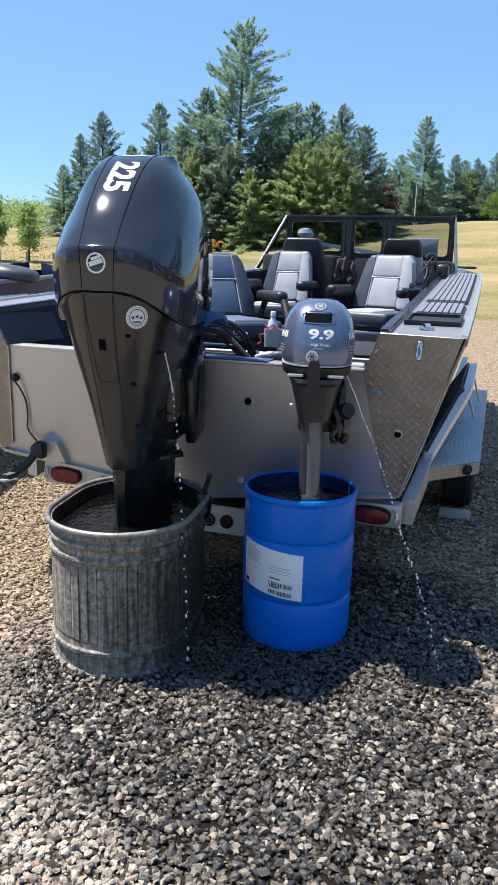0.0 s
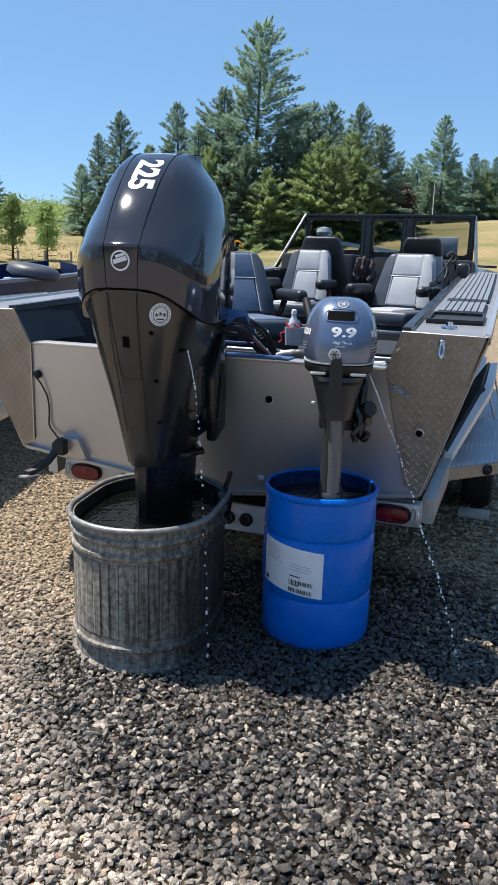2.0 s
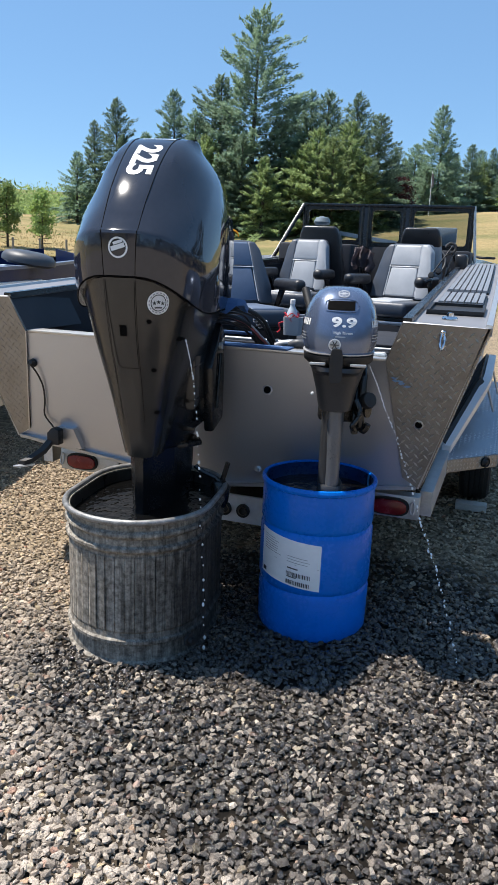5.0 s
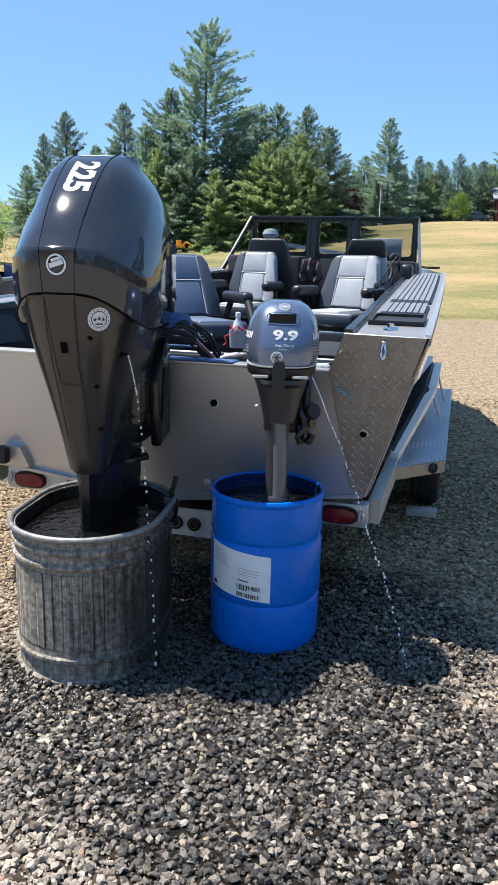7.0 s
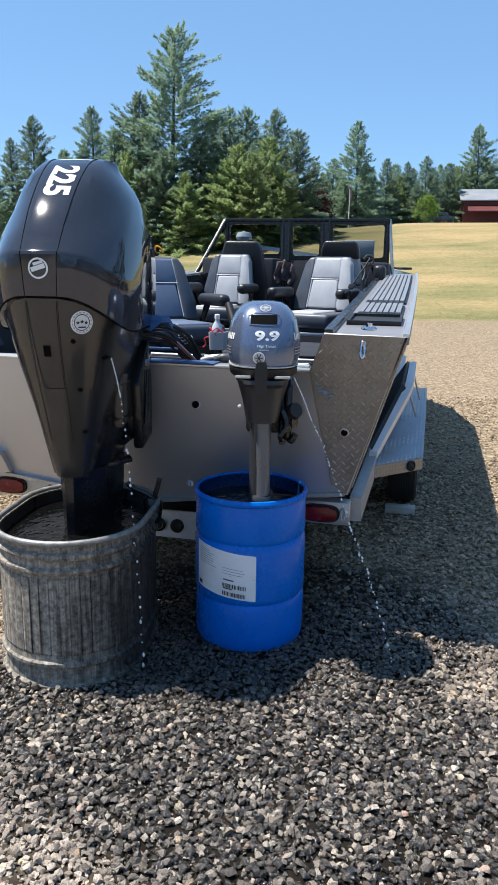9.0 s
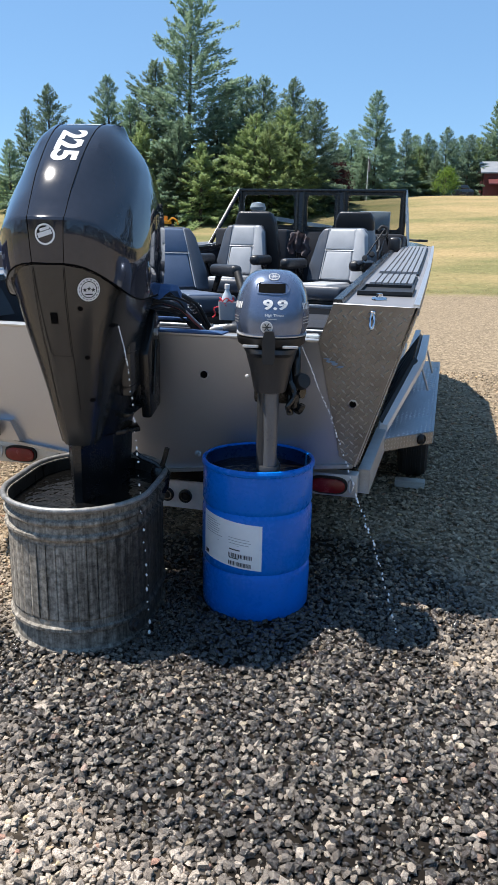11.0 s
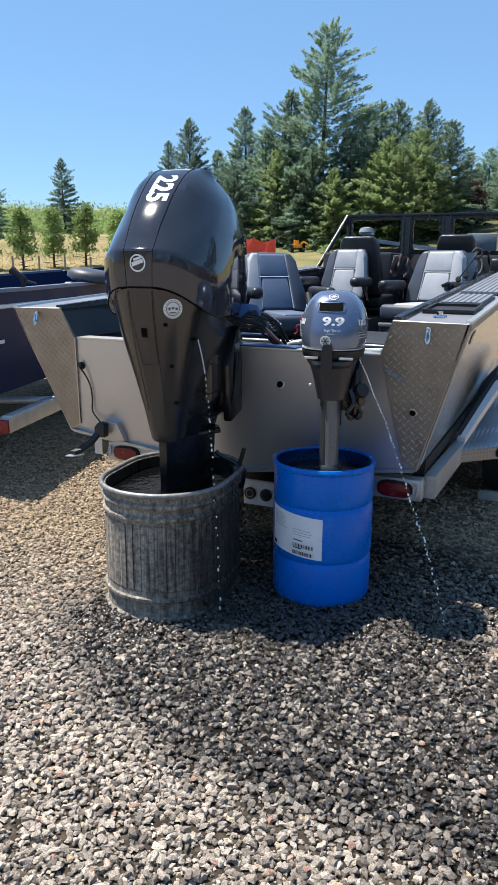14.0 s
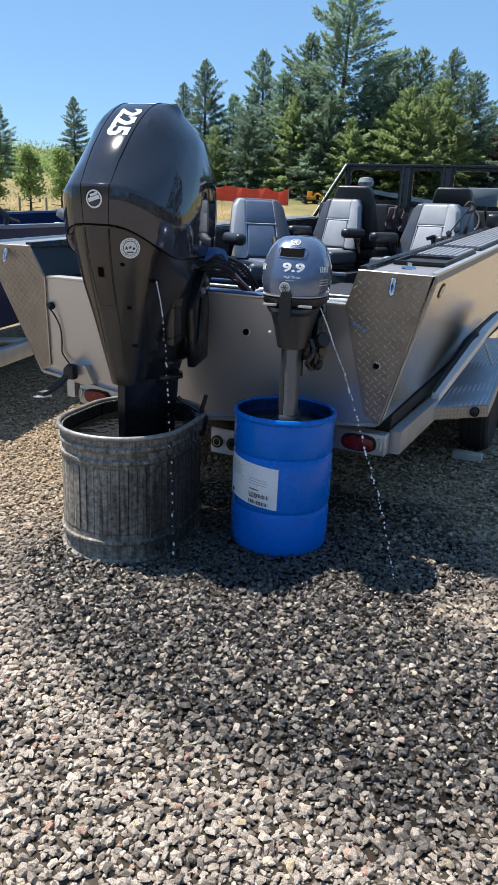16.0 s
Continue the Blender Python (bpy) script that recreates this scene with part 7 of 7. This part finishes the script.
    part("screen_case", box(-0.16, 0.16, 0.0, 0.05, 1.76, 1.95, 0.012), M["paleblue"], t)
    part("stand", box(-0.03, 0.03, 0.01, 0.05, 1.36, 1.77, 0.005), M["blackmetal"], t)
    t = thing("radar_dome", BOAT @ pose(-0.68, 5.0, 0), "small pale horn speaker on a stem", "speaker")
    part("dome", moved(turned([(0.0, 0), (0.08, 0.01), (0.09, 0.04), (0.07, 0.085), (0.0, 0.1)], 18), pose(0, 0, 1.94)), M["paleblue"], t)
    part("stem", rod((0, 0, 1.36), (0, 0, 1.95), 0.02, 10), M["blackmetal"], t)
    t = thing("bow_bench", BOAT, "pale grey gunwale board along the bow", "board")
    bm = loft([[(x + dx, w + dw, z + dz) for dx, dw, dz in ((0, 0, 0), (0.0, 0.06, 0), (0.0, 0.06, 0.045), (0, 0, 0.045))] for x, w, z in ((-0.72, 5.1, 1.88), (0.0, 5.7, 1.78), (0.25, 5.9, 1.74))])
    part("board", bm, M["paleblue"], t)
    for x, w in ((-0.6, 5.22), (0.15, 5.84)):
        part("leg", rod((x, w, 1.36), (x, w, 1.82), 0.02, 8), M["greycover"], t)
    # jacket thrown over a chair
    t = thing("jacket", BOAT @ pose(0.01, 3.95, 0), "faded mauve and grey jacket hung over a chair arm", "jacket")
    bm = bmesh.new()
    n = 22
    g = [[bm.verts.new((-0.1 + 0.2 * i / n + 0.012 * math.sin(j * 0.35 + 0.15 * i), -0.04 - 0.03 * math.sin(i * 0.75 + 0.12 * j) + 0.012 * math.cos(j * 0.5 + i * 0.3), 1.72 - 0.19 * j / n - 0.12 * abs(i / n - 0.35) ** 1.3 + 0.006 * math.sin(i * 0.9 + j * 0.4))) for i in range(n + 1)] for j in range(n + 1)]
    for j in range(n):
        for i in range(n):
            bm.faces.new((g[j][i], g[j][i + 1], g[j + 1][i + 1], g[j + 1][i]))
    bmesh.ops.solidify(bm, geom=bm.faces[:], thickness=0.02)
    part("cloth", bm, M["pink"], t, smooth=80)
    part("hook_post", rod((0, 0.03, 0.76), (0, 0.03, 1.7), 0.016, 8), M["blackmetal"], t)


cockpit_things()


# ---- black fork at the tank ----
def tank_fork():
    t = thing("rope_cleat", pose(-0.205, 3.06, 0), "black forked cleat standing at the tank rim", "cleat")
    part("fork", tube([(-0.115, 0.0, 0.685), (-0.085, 0.0, 0.66), (-0.03, 0, 0.635), (0.0, 0, 0.615), (0.012, 0, 0.64), (0.03, 0, 0.705)], 0.011, 8), M["blackmetal"], t)
    part("body", loft([ring(-0.01, 0, 0.62, 0.03), ring(0.0, 0, 0.59, 0.045), ring(0.0, 0, 0.52, 0.035), ring(-0.01, 0, 0.46, 0.012)]), M["blackmetal"], t)


tank_fork()


# ---- cooling-water streams ----
def water_stream(points, label, n, seed, solid):
    t = thing("water_stream", Matrix.Identity(4), label, "water", "cooling water streams")
    rnd = random.Random(seed)
    pts = [Vector(p) for p in points]
    bm = bmesh.new()

    def at(f):
        f *= len(pts) - 1
        i = min(int(f), len(pts) - 2)
        return pts[i].lerp(pts[i + 1], f - i)
    for i in range(n):
        f = (i + rnd.random() * 0.9) / n
        p, d = at(f), (at(min(1, f + 0.02)) - at(max(0, f - 0.02))).normalized()
        r = rnd.uniform(0.0016, 0.0047) * (0.8 + 0.5 * f)
        l = r * rnd.uniform(1.0, 1.9)
        j = Vector((rnd.gauss(0, 1), rnd.gauss(0, 1), 0)) * 0.004 * f
        rings = []
        q = d.to_track_quat("Z", "Y").to_matrix()
        for u, s in ((-1, 0.15), (-0.5, 0.8), (0.2, 1.0), (0.75, 0.65), (1, 0.1)):
            rings.append([p + j + q @ Vector((r * s * math.cos(a), r * s * math.sin(a), l * u)) for a in np.linspace(0, 2 * math.pi, 7)[:-1]])
        loft(rings, True, bm)
    tagged(part("spray", bm, M["droplet"], t), kind="stuff")
    part("jet", tube([at(f) for f in np.linspace(0, solid, 8)], 0.0016, 6, None, 2), M["droplet"], t)


water_stream([(-0.318, 2.685, 1.275), (-0.298, 2.675, 1.2), (-0.282, 2.67, 1.11), (-0.268, 2.665, 0.98), (-0.256, 2.66, 0.8), (-0.24, 2.655, 0.55), (-0.225, 2.65, 0.28), (-0.215, 2.645, 0.0)], "thin broken stream of cooling water falling past the tank", 42, 1, 0.2)
water_stream([(0.379, 2.8, 1.198), (0.42, 2.8, 1.112), (0.459, 2.8, 1.015), (0.505, 2.79, 0.92), (0.549, 2.785, 0.809), (0.627, 2.76, 0.581), (0.685, 2.735, 0.44), (0.742, 2.7, 0.27), (0.816, 2.63, 0.0)], "thin broken stream of cooling water arcing to the gravel", 84, 2, 0.24)


# ---- second boat ----
def second_boat():
    t = thing("blue_boat", pose(-2.4, 4.2, 0), "dark blue boat on its own trailer beside the first", "boat")
    rings = []
    for y, nar, up in ((0, 1, 0), (1.2, 1, 0), (3, 1, 0.02), (5, 0.93, 0.06), (6.2, 0.6, 0.12), (6.8, 0.08, 0.2)):
        c = -1.15
        f = lambda x: c + (x - c) * nar
        rings.append([(f(-0.16), y, 0.55 + up), (f(0.0), y, 1.27 + up), (f(0.0), y, 1.38 + up), (f(-0.06), y, 1.38 + up), (f(-0.08), y, 0.9), (f(-2.22), y, 0.9), (f(-2.24), y, 1.38 + up), (f(-2.3), y, 1.38 + up), (f(-2.3), y, 1.27 + up), (f(-2.14), y, 0.55 + up), (f(-1.15), y, 0.42 + up)])
    part("hull", loft(rings), M["hullblue"], t, "glossy navy blue hull", smooth=30)
    for x0, x1 in ((-0.07, 0.012), (-2.31, -2.23)):
        rings = [[(-1.15 + (x + 1.15) * nar, y, z + up) for x, z in ((x0, 1.38), (x1, 1.38), (x1, 1.41), (x0, 1.41))] for y, nar, up in ((0, 1, 0), (1.2, 1, 0), (3, 1, 0.02), (5, 0.93, 0.06), (6.2, 0.6, 0.12))]
        part("gunwale", loft(rings), M["vinyl_m"], t, "blue-grey gunwale cap")
    rings = [[(x + dx, y, 1.255 + dz) for dx, dz in ((0, 0), (0.02, 0.005), (0.02, 0.03), (0, 0.035))] for x, y in ((-0.003, 0), (-0.003, 3.0))]
    part("rub_strake", loft(rings), M["white"], t)
    part("corner_cap", box(-0.1, 0.02, -0.02, 0.12, 1.24, 1.3, 0.012), M["alu_sat"], t)
    for y, z, l in ((0.62, 1.12, 0.05), (0.75, 0.98, 0.09)):
        part("name_bar", box(-0.045 + (z - 1.0) * 0.22, -0.035 + (z - 1.0) * 0.22, y, y + l, z, z + 0.03, 0.004), M["white"], t)
    r = thing("round_seat_cover", pose(-2.53, 7.0, 1.34), "dark grey round padded cover on a pale stand", "cover")
    part("pad", moved(turned([(0.0, 0), (0.2, 0.005), (0.25, 0.03), (0.25, 0.07), (0.22, 0.11), (0.14, 0.13), (0.0, 0.135)], 28), pose(0.08, 0, 0.08, 0, 9)), M["greycover"], r, smooth=50)
    part("stand", box(-0.2, -0.05, -0.06, 0.06, -0.5, 0.08, 0.02), M["paleblue"], r)
    h = thing("rod_holder", pose(-2.43, 5.4, 1.41), "black rod holder on the gunwale of the blue boat", "rod holder")
    part("cup", moved(turned([(0.018, 0), (0.026, 0.01), (0.026, 0.1), (0.034, 0.12), (0.034, 0.14), (0.0, 0.142)], 14), pose(0.02, 0, 0.06, 0, -55)), M["blackplastic"], h)
    part("foot", rod((0, 0, 0), (0, 0, 0.07), 0.02, 10), M["blackplastic"], h)
    part("arm", rod((0.0, 0, 0.06), (0.1, 0.03, 0.025), 0.012, 8), M["blackplastic"], h)
    tr = thing("second_trailer", pose(-2.1, 4.35, 0), "galvanized trailer under the blue boat", "trailer")
    part("side_beam", box(-0.05, 0.03, 0.0, 6.0, 0.42, 0.54, 0.006), M["galv"], tr)
    part("side_beam", box(-2.13, -2.05, 0.0, 6.0, 0.42, 0.54, 0.006), M["galv"], tr)
    part("rear_beam", box(-2.1, 0.03, -0.04, 0.06, 0.42, 0.52, 0.006), M["galv"], tr)
    part("tail_lamp", box(-0.14, 0.03, -0.07, -0.035, 0.42, 0.52, 0.012), M["red"], tr, "red tail lamp")
    part("step_guard", tube([(0.0, 0.75, 0.52), (0.02, 0.85, 0.56), (0.03, 0.9, 0.68), (0.02, 0.95, 0.8)], 0.03, 10), M["galv"], tr)
    part("step_bar", rod((-0.6, 0.72, 0.5), (0.02, 0.78, 0.52), 0.03, 10), M["galv"], tr)
    for x in (-0.2, -1.9):
        w = part("wheel", moved(turned([(0.18, -0.09), (0.28, -0.1), (0.31, -0.07), (0.31, 0.07), (0.28, 0.1), (0.18, 0.09)], 32), pose(x, 2.6, 0.31, 0, 90)), M["rubber"], tr)
        part("wheel_rim", moved(turned([(0.19, -0.07), (0.19, 0.07), (0.1, 0.06), (0.0, 0.08)], 24), pose(x, 2.6, 0.31, 0, 90)), M["galv"], w)


second_boat()

t = thing("wheel_chock", BOAT @ pose(1.27, 1.74, 0), "grey weathered board chocking the trailer wheel", "chock")
part("board", box(-0.1, 0.1, -0.05, 0.04, 0.005, 0.055, 0.006), M["paleboard"], t)


# ---- distance ----
def spot(az, d):
    x, y = d * math.sin(radians(az)), d * math.cos(radians(az))
    return x, y, float(terrain(x, y))


def background():
    # orange site fence sagging between stakes
    x0, y0, _ = spot(-14.5, 51)
    x1, y1, _ = spot(-6.7, 49)
    t = thing("site_fence", Matrix.Identity(4), "orange plastic mesh fence sagging between stakes", "fence")
    bm = bmesh.new()
    n = 40
    rows = []
    for i in range(n + 1):
        f = i / n
        x, y = x0 + (x1 - x0) * f, y0 + (y1 - y0) * f
        z = float(terrain(x, y))
        sag = 0.12 * abs(math.sin(f * math.pi * 5)) + 0.06 * math.sin(f * 23)
        rows.append([(x, y + 0.06 * math.sin(f * 40), z + 0.02), (x, y + 0.12 * math.sin(f * 31), z + 0.45), (x, y + 0.05 * math.sin(f * 52), z + 0.98 - sag), (x, y + 0.02, z + 0.98 - sag), (x, y + 0.02, z + 0.45), (x, y + 0.02, z + 0.02)])
    part("mesh_sheet", loft(rows, True, bm), M["orange"], t)
    for i in range(6):
        f = i / 5
        x, y = x0 + (x1 - x0) * f, y0 + (y1 - y0) * f
        z = float(terrain(x, y))
        part("stake", rod((x, y + 0.05, z - 0.1), (x, y + 0.05, z + 1.08), 0.025, 6), M["galv"], t)
    # small yellow loader under the trees
    x, y, z = spot(-5.1, 51)
    t = thing("yellow_loader", pose(x, y, z, 0, 0, 20) @ Matrix.Diagonal((0.62, 0.62, 0.62, 1)), "small yellow tracked loader parked under the firs", "loader")
    for s in (-0.6, 0.6):
        part("track", prism([(-0.8, 0.1), (-0.6, 0.0), (0.6, 0.0), (0.8, 0.12), (0.65, 0.4), (-0.65, 0.4)], s - 0.15, s + 0.15, "x", 0.03), M["rubber"], t)
    part("body", box(-0.55, 0.55, -0.5, 0.6, 0.4, 0.75, 0.06), M["yellow"], t)
    part("seat_post", box(-0.25, 0.25, 0.0, 0.4, 0.75, 1.25, 0.05), M["yellow"], t)
    part("boom", tube([(0.2, -0.5, 0.6), (0.5, -0.9, 1.0), (0.9, -1.1, 0.8), (1.1, -1.15, 0.35)], 0.09, 8), M["yellow"], t)
    part("bucket", box(-1.0, -0.6, -0.9, -0.5, 0.3, 0.7, 0.04), M["blackmetal"], t)
    # flagpole
    x, y, z = spot(9.75, 68)
    t = thing("flagpole", pose(x, y, z), "slim white flagpole with a furled flag", "flagpole")
    part("pole", rod((0, 0, -0.1), (0, 0, 3.6), 0.04, 8, None, 0.025), M["white"], t)
    part("flag", tube([(0.05, 0, 3.4), (0.1, 0.03, 3.0), (0.12, 0, 2.6), (0.08, 0, 2.35)], 0.1, 7), M["pink"], t, "furled faded flag")
    # barn
    x, y, z = spot(20.2, 86)
    t = thing("red_barn", pose(x, y, z - 0.1, 0, 0, -14), "dark red metal barn with a grey roof", "barn")
    w = part("barn_wall", box(-3.4, 8.0, -0.1, 7.0, 0.0, 3.0), M["barn"], t)
    part("roof", prism([(-0.5, 2.9), (3.5, 4.35), (7.4, 2.9), (7.4, 3.02), (3.5, 4.5), (-0.5, 3.02)], -3.8, 8.4, "x"), M["roof"], t)
    for i in range(28):
        part("siding_rib", box(-3.3 + 0.4 * i, -3.24 + 0.4 * i, -0.13, -0.1, 0.0, 2.95), M["barn"], w)
    part("lean_to_roof", prism([(-1.8, 1.7), (-0.1, 2.4), (-0.1, 2.5), (-1.8, 1.8)], -3.0, 8.0, "x"), M["barn"], t)
    # parked car
    x, y, z = spot(16.6, 80)
    t = thing("parked_car", pose(x, y, z, 0, 0, 70), "small dark car parked on the drive", "car")
    part("body", prism([(-1.0, 0.3), (-1.05, 0.7), (-0.75, 0.8), (0.7, 0.85), (1.05, 0.75), (1.05, 0.3)], -0.75, 0.75, "x", 0.08), M["carblack"], t)
    part("cabin", prism([(-0.65, 0.8), (-0.35, 1.2), (0.45, 1.22), (0.75, 0.84)], -0.65, 0.65, "x", 0.06), M["carblack"], t)
    for wx in (-0.72, 0.72):
        for wy in (-0.65, 0.65):
            part("wheel", moved(turned([(0.0, -0.08), (0.26, -0.08), (0.28, 0), (0.26, 0.08), (0.0, 0.08)], 16), pose(wx, wy, 0.28, 0, 90)), M["rubber"], t)
    # drive across the top of the field
    rows = []
    for az in np.linspace(5, 24, 40):
        a, b = spot(az, 69 + 0.5 * (az - 5)), spot(az, 75 + 0.55 * (az - 5))
        rows.append([(a[0], a[1], a[2] + 0.03), (b[0], b[1], b[2] + 0.05), (b[0], b[1], b[2] - 0.1), (a[0], a[1], a[2] - 0.1)])
    ob = part("road", loft(rows), M["asphalt"], None)
    tagged(ob, "weathered grey drive across the top of the field", "road", kind="structure")
    # shed on the far slope
    x, y, z = spot(-24.55, 120)
    t = thing("far_shed", pose(x, y, z - 0.1, 0, 0, 20), "small far shed with a pale roof", "shed")
    part("shed_wall", box(-1.4, 1.4, -1, 1, 0, 1.3), M["wood"], t)
    part("roof", prism([(-1.7, 1.25), (0, 2.0), (1.7, 1.25), (1.7, 1.4), (0, 2.15), (-1.7, 1.4)], -1.3, 1.3), M["roof"], t)
    # field fence posts
    for i, az in enumerate(np.linspace(-30, -15, 9)):
        x, y, z = spot(az, 37)
        ob = thing("fence_post", pose(x, y, z), "grey wooden fence post in dry grass", "fence post", "field fence posts")
        part("post", rod((0, 0, -0.2), (0, 0, 0.95), 0.05, 7), M["wood"], ob)
    # red-leaved shrub and a line of broadleaf scrub at the back
    plum = tree("plum_tree", "small dark red leafed tree before the firs", broad_mesh(21, 3.4, 1.2), 3.4, M["plum"], 0.08, "")
    x, y, z = spot(7.4, 60)
    plum.matrix_basis = pose(x, y, z - 0.1)
    rnd = np.random.RandomState(17)
    V, F = [], []
    for i in range(1100):
        az = rnd.uniform(-40, -14)
        d = rnd.uniform(110, 240)
        x, y, z = spot(az, d)
        hgt = rnd.uniform(2, 6)
        for j in range(60):
            c = np.array([x, y, z + hgt * rnd.uniform(0.1, 1)]) + rnd.normal(0, 1.1, 3) * np.array([1, 1, 0.4])
            s = rnd.uniform(0.12, 0.3)
            u, v = rnd.normal(0, 1, 3), rnd.normal(0, 1, 3)
            u, v = u / np.linalg.norm(u) * s, v / np.linalg.norm(v) * s * 0.7
            k = len(V)
            V.extend([tuple(c - u), tuple(c + v), tuple(c + u), tuple(c - v)])
            F.append((k, k + 1, k + 2, k + 3))
    me = bpy.data.meshes.new("far_woods")
    me.from_pydata(V, [], F)
    me.materials.append(M["leaf"])
    tagged(new("far_woods", me), "distant mixed woods on the hillside", "woods", kind="stuff")


background()


# ---- dry grass along the field's near edge ----
def grass_tufts():
    rnd = np.random.RandomState(6)
    V, F = [], []
    for i in range(17000):
        az = rnd.uniform(-34, 26)
        d = 24 + 30 * rnd.rand() ** 1.4
        x, y = d * math.sin(radians(az)), d * math.cos(radians(az))
        if y < 24.2 - 0.10 * x or (az > -9 and rnd.rand() < 0.7 and d > 26):
            continue
        z = float(terrain(x, y))
        for j in range(3):
            a = rnd.uniform(0, 6.28)
            tall = 0.55 if az < -9 else 0.2
            hh, w = rnd.uniform(0.08, 0.26) * tall, rnd.uniform(0.015, 0.04) * (0.4 + 0.6 * tall)
            dx, dy = math.cos(a) * w, math.sin(a) * w
            ox, oy = rnd.normal(0, 0.1, 2)
            k = len(V)
            V.extend([(x + ox - dx, y + oy - dy, z - 0.02), (x + ox + dx, y + oy + dy, z - 0.02), (x + ox + rnd.normal(0, 0.08), y + oy + rnd.normal(0, 0.08), z + hh)])
            F.append((k, k + 1, k + 2))
    me = bpy.data.meshes.new("dry_grass")
    me.from_pydata(V, [], F)
    me.materials.append(M["straw"])
    tagged(new("dry_grass", me), "tufts of dry straw-coloured grass in the field", "grass", kind="stuff")


grass_tufts()
